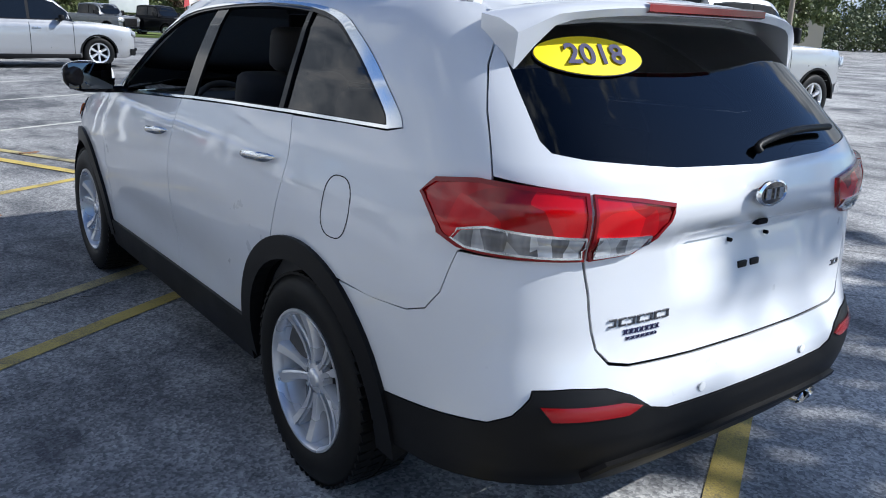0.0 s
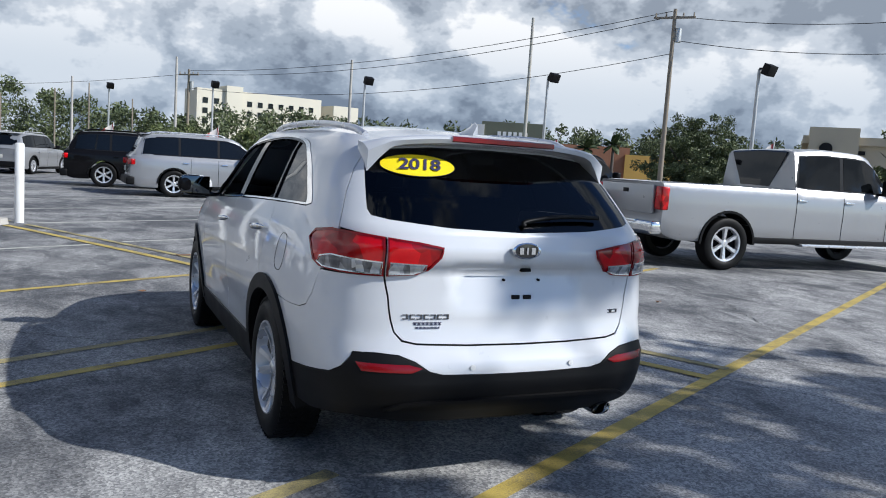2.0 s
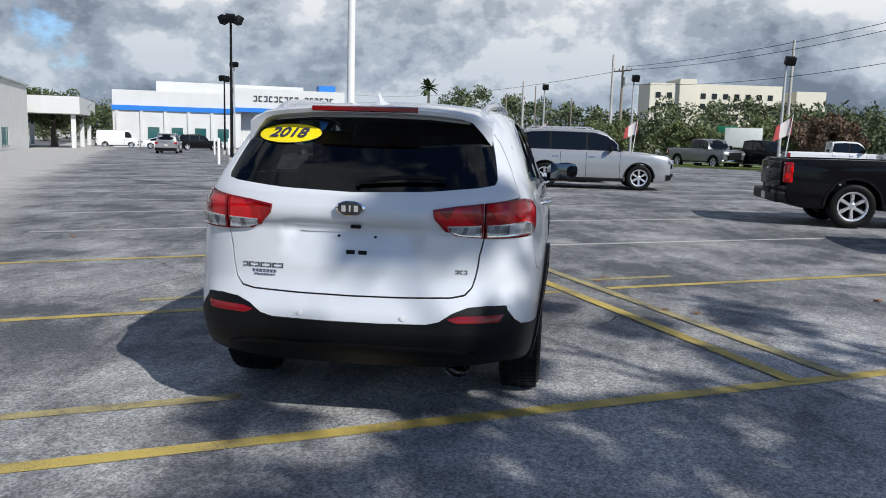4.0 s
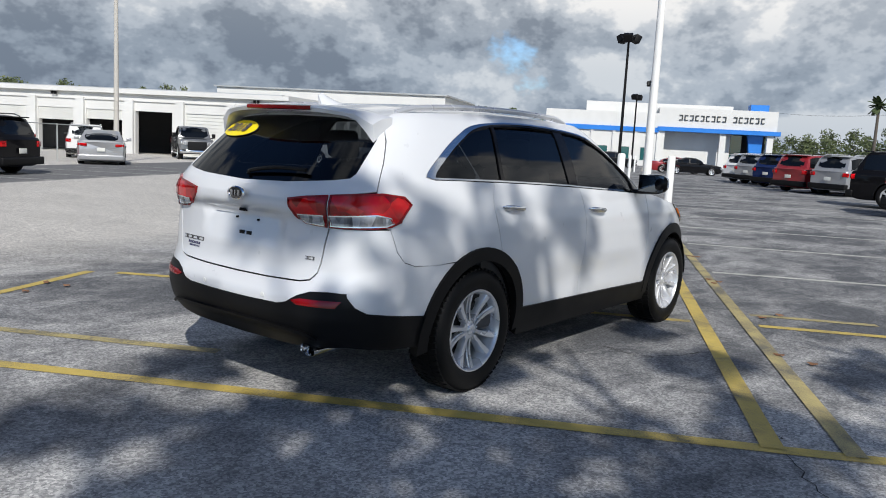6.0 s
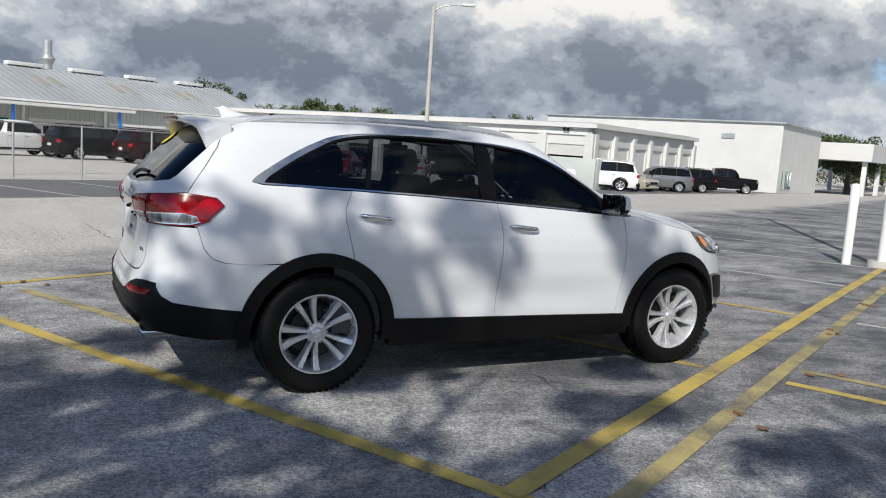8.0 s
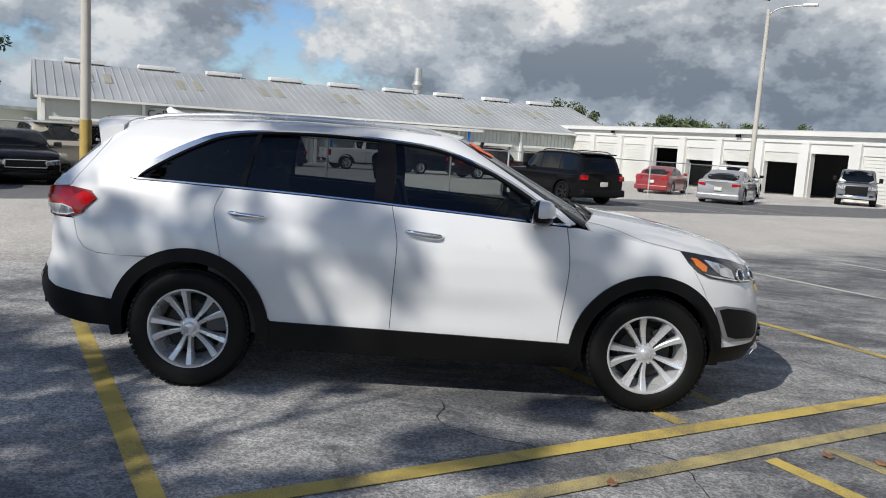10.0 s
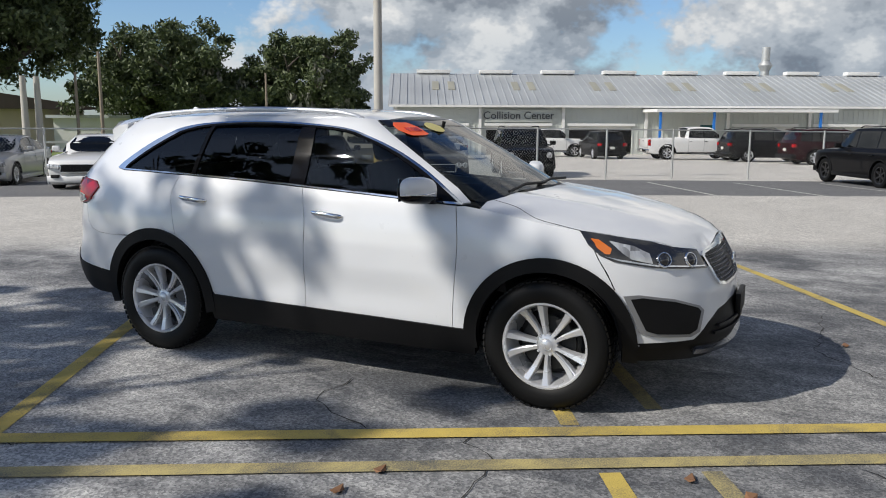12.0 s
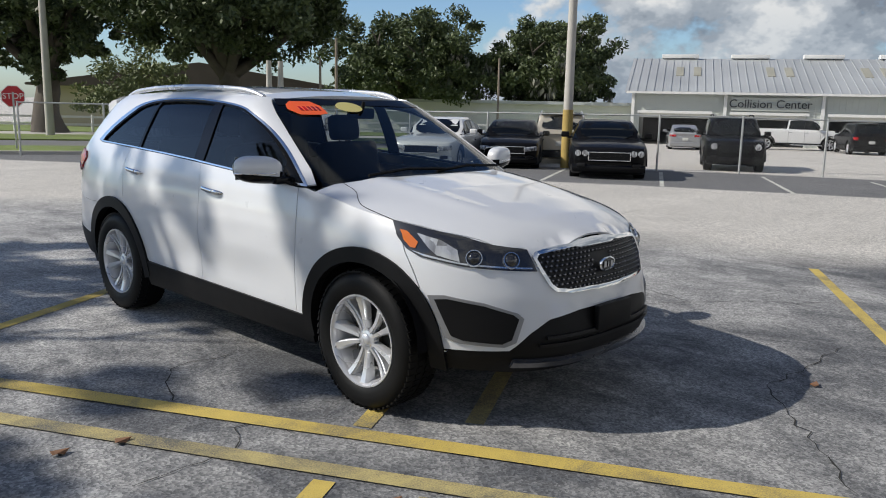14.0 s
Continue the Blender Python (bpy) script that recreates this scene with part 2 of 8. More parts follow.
M_ASPHALT = asphalt()
M_LINE_YELLOW = road_paint("yellow_road_paint", (0.6, 0.45, 0.11), 0.43)
M_LINE_WORN = road_paint("worn_yellow_road_paint", (0.52, 0.43, 0.18), 0.48)
M_LINE_WHITE = road_paint("white_road_paint", (0.62, 0.62, 0.56), 0.42)
M_WHITE_WALL = varied("white_painted_block", (0.62, 0.62, 0.6), 0.8, 0, 18, 0.07, 0.5, 0.2, 0.004)
M_METAL_WALL = varied("pale_green_metal_siding", (0.5, 0.53, 0.5), 0.6, 0.05, 12, 0.08, 0.4, 0.05)
M_ROOF = varied("galvanised_roof", (0.45, 0.47, 0.48), 0.5, 0.3, 10, 0.14, 0.25, 0.05)
# near-black colour that stands in for the shade inside open rooms
M_ROOM_SHADE = varied("dark_interior", (0.02, 0.02, 0.022), 0.9, 0, 10, 0.3, 1, 0)
M_STEEL = varied("galvanised_steel", (0.5, 0.51, 0.5), 0.5, 0.6, 30, 0.12, 2, 0.05)
M_CONCRETE = varied("weathered_concrete", (0.45, 0.43, 0.39), 0.85, 0, 60, 0.12, 1.2, 0.25, 0.004)
M_WOOD = varied("weathered_timber_pole", (0.26, 0.22, 0.17), 0.85, 0, 25, 0.2, 1, 0.3, 0.006)
M_WHITE_POST = varied("white_painted_steel", (0.75, 0.75, 0.73), 0.5, 0, 30, 0.08, 2, 0.1, 0.002)
M_BLUE = varied("blue_painted_metal", (0.02, 0.19, 0.62), 0.4, 0.1, 12, 0.06, 0.5, 0)
M_BARK = varied("oak_bark", (0.1, 0.085, 0.07), 0.95, 0, 18, 0.35, 2, 0.8, 0.03)
M_GRASS = varied("mown_grass", (0.15, 0.2, 0.045), 0.95, 0, 30, 0.4, 0.4, 0.6, 0.03)


# ---- tools ----
def mesh_of(name, bm, material, smooth=40):
    """A mesh from a bmesh, shaded smooth below the given edge angle (degrees)."""
    me = bpy.data.meshes.new(name)
    bmesh.ops.recalc_face_normals(bm, faces=bm.faces)
    if smooth:
        for f in bm.faces:
            f.smooth = True
        for e in bm.edges:
            if len(e.link_faces) == 2 and e.calc_face_angle(0) > radians(smooth):
                e.smooth = False
    bm.to_mesh(me)
    bm.free()
    for m in material if isinstance(material, (list, tuple)) else [material]:
        me.materials.append(m)
    return me


def part(name, bm, material, parent=None, label="", m=None, smooth=40):
    """Links a bmesh as one mesh object under a thing or a part."""
    ob = new(name, mesh_of(name, bm, material, smooth))
    if parent:
        ob.parent = parent
    if m is not None:
        ob.matrix_local = m
    return tagged(ob, label)


def twin(ob, parent, m):
    """Another part on the same mesh."""
    o = new(ob.name.split(".")[0], ob.data)
    o.parent = parent
    o.matrix_local = m
    for key in ob.keys():
        o[key] = ob[key]
    for c in ob.children:
        twin(c, o, c.matrix_local.copy())
    return o


def thing(name, m, label, category, group="", kind=""):
    ob = new(name)
    ob.matrix_world = m
    ob.empty_display_size = 0.2
    return tagged(ob, label, category, group, kind)


def box(bm, cx, cy, cz, sx, sy, sz, bevel=0.0, m=None, segs=2):
    g = bmesh.ops.create_cube(bm, size=1.0)
    mat = Matrix.Translation((cx, cy, cz)) @ Matrix.Diagonal((sx, sy, sz, 1))
    if m is not None:
        mat = m @ mat
    bmesh.ops.transform(bm, matrix=mat, verts=g["verts"])
    if bevel:
        es = list({e for v in g["verts"] for e in v.link_edges})
        bmesh.ops.bevel(bm, geom=es, offset=bevel, segments=segs, profile=0.6, affect="EDGES")
    return bm


def cyl(bm, a, b, r0, r1=None, n=12, caps=True):
    a, b = Vector(a), Vector(b)
    d = b - a
    g = bmesh.ops.create_cone(bm, cap_ends=caps, segments=n, radius1=r0, radius2=r0 if r1 is None else r1, depth=d.length)
    q = Vector((0, 0, 1)).rotation_difference(d.normalized()).to_matrix().to_4x4()
    bmesh.ops.transform(bm, matrix=Matrix.Translation((a + b) / 2) @ q, verts=g["verts"])
    return bm


def lathe(bm, profile, n=32, axis="x", closed=False):
    """Turns (radius, along) pairs round an axis."""
    rings = []
    for r, h in profile:
        ring = []
        for i in range(n):
            a = 2 * math.pi * i / n
            c, s = r * math.cos(a), r * math.sin(a)
            ring.append(bm.verts.new((h, c, s) if axis == "x" else (c, s, h)))
        rings.append(ring)
    pairs = list(zip(rings, rings[1:])) + ([(rings[-1], rings[0])] if closed else [])
    for p, q in pairs:
        for i in range(n):
            j = (i + 1) % n
            bm.faces.new((p[i], p[j], q[j], q[i]))
    return rings


def prism(bm, outline, x0, x1, axis="x"):
    """A flat outline, given as (a, b) pairs, pulled from x0 to x1 along an axis."""
    def at(h, a, b):
        return {"x": (h, a, b), "y": (a, h, b), "z": (a, b, h)}[axis]
    lo = [bm.verts.new(at(x0, *p)) for p in outline]
    hi = [bm.verts.new(at(x1, *p)) for p in outline]
    n = len(outline)
    for i in range(n):
        j = (i + 1) % n
        bm.faces.new((lo[i], lo[j], hi[j], hi[i]))
    bm.faces.new(lo[::-1])
    bm.faces.new(hi)
    return bm


def tube(name, points, r, material, parent=None, label="", res=2):
    cu = bpy.data.curves.new(name, "CURVE")
    cu.dimensions, cu.bevel_depth, cu.bevel_resolution, cu.use_fill_caps = "3D", r, res, True
    sp = cu.splines.new("POLY")
    sp.points.add(len(points) - 1)
    for p, q in zip(sp.points, points):
        p.co = (*q, 1)
    cu.materials.append(material)
    ob = new(name, cu)
    if parent:
        ob.parent = parent
    return tagged(ob, label)


def ground_z(x, y):
    def soft(v):
        return max(0.0, v) ** 2 / (max(0.0, v) + 1.5)
    return max(-0.016 * soft(-x - 2) - 0.014 * soft(-y - 5) - 0.004 * soft(y - 5), -1.6)


def on_ground(x, y, yaw=0.0, lift=0.0):
    return pose(x, y, ground_z(x, y) + lift, 0, 0, yaw)


# ---- ground, lines, kerbs ----
def make_ground():
    bm = bmesh.new()
    xs = sorted({*np.arange(-100, 61, 4.0).tolist(), *np.arange(-24, 20, 1.0).tolist(), -1500, -600, -250, -150, 100, 250, 600, 1500})
    ys = sorted({*np.arange(-100, 121, 4.0).tolist(), *np.arange(-26, 26, 1.0).tolist(), -1500, -600, -250, -150, 170, 300, 600, 1500})
    grid = [[bm.verts.new((x, y, ground_z(x, y))) for x in xs] for y in ys]
    for a, b in zip(grid, grid[1:]):
        for i in range(len(xs) - 1):
            bm.faces.new((a[i], a[i + 1], b[i + 1], b[i]))
    ob = part("ground", bm, M_ASPHALT, smooth=60)
    tagged(ob, "worn grey asphalt of a car park with cracks and patches", "ground", kind="structure")


make_ground()


def stripe(name, a, b, width, material, label, lift=0.004):
    a, b = Vector((*a, 0)), Vector((*b, 0))
    d = (b - a).normalized()
    n = Vector((-d.y, d.x, 0)) * width / 2
    steps = max(2, int((b - a).length / 0.5))
    bm = bmesh.new()
    rows = []
    for i in range(steps + 1):
        c = a.lerp(b, i / steps)
        wob = n * (1 + 0.1 * noise.noise(c * 2.1))
        rows.append([bm.verts.new((p.x, p.y, ground_z(p.x, p.y) + h)) for p, h in ((c - wob, lift), (c + wob, lift))])
    for p, q in zip(rows, rows[1:]):
        bm.faces.new((p[0], p[1], q[1], q[0]))
    ob = part(name, bm, material)
    return tagged(ob, label, "road marking", kind="structure")


LOT_U = Vector((-0.455, 0.890))     # along the bay row
LOT_V = Vector((0.877, 0.480))      # across it
J1 = Vector((2.50, -1.02))
YB, YW, WW = "bright yellow painted parking line", "worn yellow painted parking line", "faded white painted parking line"


def bay(u, v):
    p = J1 + LOT_U * u + LOT_V * v
    return (p.x, p.y)


stripe("parking_line", bay(0, -5.6), bay(0, 10.5), 0.11, M_LINE_YELLOW, YB)
stripe("parking_line", bay(0.69, -5.4), bay(0.69, -3.3), 0.1, M_LINE_WORN, YW)
stripe("parking_line", bay(0.1, -5.77), bay(2.95, -5.77), 0.1, M_LINE_YELLOW, YB)
stripe("parking_line", bay(0.0, 0.02), bay(11.9, 0.0), 0.12, M_LINE_YELLOW, YB, 0.008)
stripe("parking_line", bay(0.0, 0.42), bay(11.9, 0.35), 0.11, M_LINE_WORN, YW, 0.008)
stripe("parking_line", bay(12.6, -0.05), bay(34.0, -0.05), 0.12, M_LINE_YELLOW, YB)
stripe("parking_line", bay(12.6, 0.36), bay(34.0, 0.36), 0.11, M_LINE_WORN, YW)
stripe("parking_line", bay(3.5, -3.9), bay(3.5, -0.3), 0.1, M_LINE_WORN, YW)
stripe("parking_line", bay(3.5, 0.5), bay(3.5, 1.6), 0.1, M_LINE_WORN, YW)
for k in range(1, 12):
    mat, lab = (M_LINE_YELLOW, YB) if k < 3 else (M_LINE_WHITE, WW)
    stripe("parking_line", bay(2.98 * k, -5.5), bay(2.98 * k, -0.08), 0.1, mat, lab)
    stripe("parking_line", bay(3.03 * k, 0.5), bay(3.03 * k, 6.4), 0.1, mat if k < 2 else M_LINE_WHITE, lab if k < 2 else WW)
# the bays along the fence
for k in range(-3, 9):
    stripe("parking_line", bay(4.5 + 2.75 * k, -15.2), bay(4.5 + 2.75 * k, -20.6), 0.1, M_LINE_WHITE, WW)


def crack(points, label="dark crack in the asphalt", width=0.009, seed=0):
    """A thin wandering crack, filled with dirt."""
    rng = np.random.default_rng(seed)
    pts = []
    for a, b in zip(points, points[1:]):
        a, b = np.array(a, float), np.array(b, float)
        n = max(2, int(np.linalg.norm(b - a) / 0.07))
        d = (b - a) / np.linalg.norm(b - a)
        for k in range(n):
            pts.append(a + (b - a) * k / n + np.array([-d[1], d[0]]) * rng.normal() * 0.018)
    pts.append(np.array(points[-1], float))
    bm = bmesh.new()
    rows = []
    for k, p in enumerate(pts):
        q = pts[min(k + 1, len(pts) - 1)] - pts[max(k - 1, 0)]
        q = q / (np.linalg.norm(q) + 1e-9)
        w = width * (0.35 + 0.9 * rng.random()) * (0.3 if k in (0, len(pts) - 1) else 1) / 2
        o = np.array([-q[1], q[0]]) * w
        rows.append([bm.verts.new((*v, ground_z(*v) + 0.0055)) for v in (p - o, p + o)])
    for a, b in zip(rows, rows[1:]):
        bm.faces.new((a[0], a[1], b[1], b[0]))
    tagged(part("crack", bm, M_CRACK, smooth=0), label, "crack", kind="structure")


M_CRACK = varied("crack_dirt", (0.025, 0.024, 0.022), 0.95, 0, 60, 0.3, 3, 0)
CRACKS = [[(-3.6, 2.4), (-2.6, 1.5), (-1.7, 0.9), (-0.9, 0.8)], [(-2.6, 1.5), (-2.9, 0.3), (-4.2, -0.2)], [bay(-1.8, 1.5), bay(-0.2, 1.25), bay(0.9, 1.1)], [bay(0.1, 0.06), bay(1.2, 0.02), bay(2.6, 0.05), bay(4.4, 0.0)],
          [bay(0.4, 0.43), bay(2.0, 0.40), bay(4.2, 0.42)], [bay(1.9, -0.05), bay(1.6, -0.5), bay(1.8, -0.9)], [bay(2.4, -0.02), bay(2.5, 0.35), bay(2.3, 0.8)], [bay(-3.2, 0.9), bay(-1.4, 1.1), bay(0.0, 0.9)],
          [bay(-0.05, 0.1), bay(-1.5, 0.2), bay(-3.0, 0.6)], [bay(0.2, 2.5), bay(1.2, 4.0), bay(0.9, 6.0)], [(-1.2, 4.2), (-2.0, 5.0), (-3.2, 5.2)], [bay(5.2, -0.1), bay(5.0, -1.4), bay(5.6, -2.4)], [bay(4.2, 0.5), bay(4.6, 1.6), bay(4.1, 2.6)], [(-4.8, -1.0), (-6.5, -2.0), (-8.4, -2.2)]]
for k, pts in enumerate(CRACKS):
    crack(pts, seed=k)


def leaf_litter():
    """Fallen brown leaves lying on the asphalt."""
    rng = np.random.default_rng(4)
    spots = [(-2.7, -3.0), (-3.3, -1.9), bay(3.4, 0.7), bay(1.9, 0.7), bay(5.3, 0.35), (4.2, 2.0), (-1.1, 3.0), (-5.5, 4.0), bay(-2.2, -1.1), bay(7.5, 0.5)]
    for x, y in spots:
        bm = bmesh.new()
        for k in range(rng.integers(1, 4)):
            cx, cy, a = x + rng.normal() * 0.12, y + rng.normal() * 0.12, rng.random() * 6.28
            ring = [bm.verts.new((cx + 0.035 * math.cos(a + t) * (1.5 if i % 2 else 0.8), cy + 0.028 * math.sin(a + t), ground_z(cx, cy) + 0.008 + 0.012 * (i % 2))) for i, t in enumerate(np.linspace(0, 6.28, 7)[:-1])]
            bm.faces.new(ring)
        tagged(part("fallen_leaves", bm, M_DRY, smooth=0), "dry brown leaves lying on the asphalt", "leaves", "fallen leaves", "stuff")


M_DRY = varied("dry_leaf", (0.2, 0.1, 0.05), 0.8, 0, 30, 0.3, 5, 0)
leaf_litter()


# ---- parked vehicles ----
def inset_ring(ring, d):
    """A ring of (a, b) points moved inwards by d."""
    area = sum(p[0] * q[1] - q[0] * p[1] for p, q in zip(ring, ring[1:] + ring[:1]))
    s = 1 if area > 0 else -1
    out = []
    for i, p in enumerate(ring):
        a, b = Vector(ring[i - 1]), Vector(ring[(i + 1) % len(ring)])
        t = (b - a).normalized()
        out.append((p[0] - t.y * d * s, p[1] + t.x * d * s))
    return out


def wheel_parts(r, width, rim_r, spokes, style="silver", n=28):
    """Meshes of a tyre and a rim, turning round x, with the outer face at +x."""
    h = width / 2
    bm = bmesh.new()
    lathe(bm, [(rim_r, -h * 0.8), (r - 0.045, -h), (r - 0.012, -h * 0.86), (r, -h * 0.6), (r, h * 0.6), (r - 0.012, h * 0.86), (r - 0.045, h), (rim_r + 0.02, h * 0.93), (rim_r, h * 0.8)], n, closed=True)
    tyre = mesh_of("tyre", bm, M_TYRE)
    bm = bmesh.new()
    rings = lathe(bm, [(rim_r, -h * 0.8), (rim_r - 0.02, h * 0.2), (rim_r - 0.035, h * 0.45), (rim_r - 0.025, h * 0.8), (rim_r + 0.004, h * 0.86), (rim_r + 0.004, h * 0.76)], n)
    lathe(bm, [(0.045, h * 0.62), (0.07, h * 0.55), (0.075, h * 0.3)], 16)
    bm.faces.new(bmesh.ops.create_circle(bm, segments=16, radius=0.045, matrix=Matrix.Translation((h * 0.62, 0, 0)) @ pose(0, 0, 0, 0, 90, 0))["verts"])
    for k in range(spokes):
        a = 2 * math.pi * k / spokes
        q = Matrix.Rotation(a, 4, "X")
        ring = [(-0.028, 0.05), (-0.04, rim_r - 0.02), (0.04, rim_r - 0.02), (0.028, 0.05)]
        lo = [bm.verts.new(q @ Vector((h * 0.32, p, z))) for p, z in ring]
        hi = [bm.verts.new(q @ Vector((h * (0.58 if z < 0.1 else 0.72), p * 0.72, z))) for p, z in ring]
        for i in range(4):
            bm.faces.new((lo[i], lo[(i + 1) % 4], hi[(i + 1) % 4], hi[i]))
        bm.faces.new(hi)
    rim = mesh_of("rim", bm, M_ALLOY if style == "silver" else M_BLACK_RIM, 30)
    bm = bmesh.new()
    lathe(bm, [(0.0005, h * 0.1), (rim_r - 0.02, h * 0.1), (rim_r - 0.02, -h * 0.5)], n)
    return tyre, rim, mesh_of("brake_disc", bm, M_DARK)


M_BLACK_RIM = varied("black_rim", (0.03, 0.03, 0.032), 0.3, 0.5, 40, 0.1, 3, 0)
M_GRILLE = Mat("dark_grille", (0.01, 0.01, 0.011), 0.4, Specular_IOR_Level=0.2).m
M_PLATE = varied("pale_plate", (0.6, 0.6, 0.56), 0.5, 0, 60, 0.1, 9, 0)
PAINTS = {}


def coat(key):
    table = dict(silver=((0.34, 0.345, 0.355), 0.45), white=((0.72, 0.72, 0.71), 0), black=((0.006, 0.006, 0.007), 0), red=((0.25, 0.012, 0.015), 0.1),
                 navy=((0.012, 0.025, 0.09), 0.2), grey=((0.17, 0.175, 0.18), 0.5), maroon=((0.022, 0.005, 0.007), 0.1), tan=((0.5, 0.45, 0.36), 0.3), blue=((0.015, 0.04, 0.14), 0.3))
    if key not in PAINTS:
        PAINTS[key] = paint(key + "_paint", *table[key])
        if max(table[key][0]) < 0.1:
            shell = PAINTS[key].node_tree.nodes["Principled BSDF"].inputs
            shell["Coat Weight"].default_value, shell["Specular IOR Level"].default_value = 0.3, 0.02
    return PAINTS[key]


def smooth_line(pts, n=6):
    """A soft curve through (a, b) points."""
    p = [pts[0], *pts, pts[-1]]
    out = []
    for i in range(1, len(p) - 2):
        a, b, c, d = (np.array(v, float) for v in p[i - 1:i + 3])
        for k in range(n):
            t = k / n
            out.append(tuple(0.5 * (2 * b + (c - a) * t + (2 * a - 5 * b + 4 * c - d) * t ** 2 + (3 * b - a - 3 * c + d) * t ** 3)))
    return out + [tuple(map(float, pts[-1]))]


SHAPES = {
    # along the length from the nose: cowl, roof front, roof rear, foot of the rear window; heights as parts of the whole: nose, belt, deck; side windows as (start, end) of the cabin
    "suv": dict(cowl=0.27, rf=0.43, rr=0.90, br=0.985, nose=0.565, belt=0.615, deck=0.63, win=((0.05, 0.335), (0.355, 0.635), (0.655, 0.93)), tumble=0.17),
    "sedan": dict(cowl=0.28, rf=0.44, rr=0.70, br=0.875, nose=0.56, belt=0.645, deck=0.70, win=((0.06, 0.47), (0.50, 0.86)), tumble=0.21),
    "pickup": dict(cowl=0.235, rf=0.335, rr=0.582, br=0.605, nose=0.615, belt=0.635, deck=0.655, win=((0.07, 0.50), (0.535, 0.93)), tumble=0.15),
    "single_cab": dict(cowl=0.27, rf=0.365, rr=0.535, br=0.565, nose=0.60, belt=0.635, deck=0.65, win=((0.1, 0.92),), tumble=0.15),
    "van": dict(cowl=0.12, rf=0.25, rr=0.975, br=0.99, nose=0.46, belt=0.55, deck=0.56, win=((0.05, 0.24),), tumble=0.10),
}


class CarShape:
    """The outer form of a parked vehicle: a cross-section for each place along its length, y forwards."""

    def __init__(self, s, size, clear, wb, fo, truck):
        self.L, W, self.H = size
        self.w, self.clear, self.truck, self.s = W / 2, clear, truck, s
        self.yf = wb / 2 + fo
        self.yr = self.yf - self.L
        L, H, yf = self.L, self.H, self.yf
        self.cowl, self.rf, self.rr, self.br = (yf - s[k] * L for k in ("cowl", "rf", "rr", "br"))
        belt, nose, deck = H * s["belt"], H * s["nose"], H * s["deck"]
        low = smooth_line([(self.yr, deck - 0.05), (self.yr + 0.06, deck), (self.br - 0.02, deck), (self.br + 0.25, belt + 0.012), ((self.br + self.cowl) / 2, belt), (self.cowl, belt - 0.005), ((self.cowl * 0.45 + yf * 0.55), nose * 0.35 + belt * 0.65 - 0.01), (yf - 0.16, nose), (yf - 0.05, nose - 0.035), (yf, nose - 0.12)], 5)
        top = smooth_line([(self.yr, 0), (self.br, 0), (self.br + (self.rr - self.br) * 0.55, (H - deck) * 0.68), (self.rr, H - 0.045 - deck), ((self.rr * 0.7 + self.rf * 0.3), H - 0.005 - belt), ((self.rr * 0.3 + self.rf * 0.7), H - 0.005 - belt), (self.rf, H - 0.055 - belt), ((self.rf + self.cowl) / 2, (H - belt) * 0.53), (self.cowl, 0), (yf, 0)], 5)
        self.ly, self.lz = np.array(low).T
        self.ty, self.tz = np.array(top).T

    def station(self, y):
        """Points (x, y, z) of one half-section, from the sill up to the roof's middle."""
        w, s = self.w, self.s
        t = abs((y - (self.yf + self.yr) / 2) / (self.L / 2))
        end = 0.045 if self.truck and y < 0 else 0.12
        w = w * (1 - end * t ** 8)
        b = float(np.interp(y, self.ly, self.lz))
        h = max(0.0, float(np.interp(y, self.ty, self.tz)))
        lift = 0.13 * max(0.0, (t - 0.86) / 0.14) ** 2
        c = self.clear + lift
        k = min(1.0, h / 0.22)
        k = k * k * (3 - 2 * k)
        crown = 0.05 * (1 - t ** 6)
        wr = w - s["tumble"] * min(1.0, h / 0.45) - 0.03
        flat = [(w * 0.80, b + crown * 0.35), (w * 0.6, b + crown * 0.62), (w * 0.42, b + crown * 0.8), (w * 0.2, b + crown * 0.95), (0.0, b + crown)]
        cab = [(w - 0.07, b + 0.025), (wr, b + h * 0.87), (wr - 0.05, b + h * 0.955), (wr - 0.22, b + h * 0.99), (0.0, b + h)]
        pts = [(w - 0.16, c), (w - 0.05, c + 0.01), (w - 0.015, c + 0.07), (w - 0.012, c + (b - c) * 0.32), (w, c + (b - c) * 0.58), (w - 0.006, b - 0.14), (w - 0.022, b - 0.05), (w - 0.045, b - 0.008)]
        pts += [(p[0] + (q[0] - p[0]) * k, p[1] + (q[1] - p[1]) * k) for p, q in zip(flat, cab)]
        bow = 0.16 if y > 0 else 0.08
        return [Vector((x, y - math.copysign(bow, y) * (x / self.w) ** 2 * t ** 6, z)) for x, z in pts]

    def mesh(self, name, material, wheel, wb, arch):
        ys = sorted({*np.linspace(self.yr, self.yf, 34).tolist(), *np.linspace(self.br - 0.02, self.rr + 0.1, 6).tolist(), *np.linspace(self.rf - 0.1, self.cowl, 5).tolist(), self.yr + 0.03, self.yf - 0.03, self.yf - 0.08})
        ys = [y for i, y in enumerate(ys) if i == 0 or y - ys[i - 1] > 0.012]
        bm = bmesh.new()
        rows = []
        for y in ys:
            half = self.station(y)
            rows.append([bm.verts.new(p) for p in half] + [bm.verts.new((-p.x, p.y, p.z)) for p in half[-2::-1]])
        n = len(rows[0])
        for p, q in zip(rows, rows[1:]):
            for i in range(n):
                bm.faces.new((p[i], p[(i + 1) % n], q[(i + 1) % n], q[i]))
        bm.faces.new(rows[0])
        bm.faces.new(rows[-1][::-1])
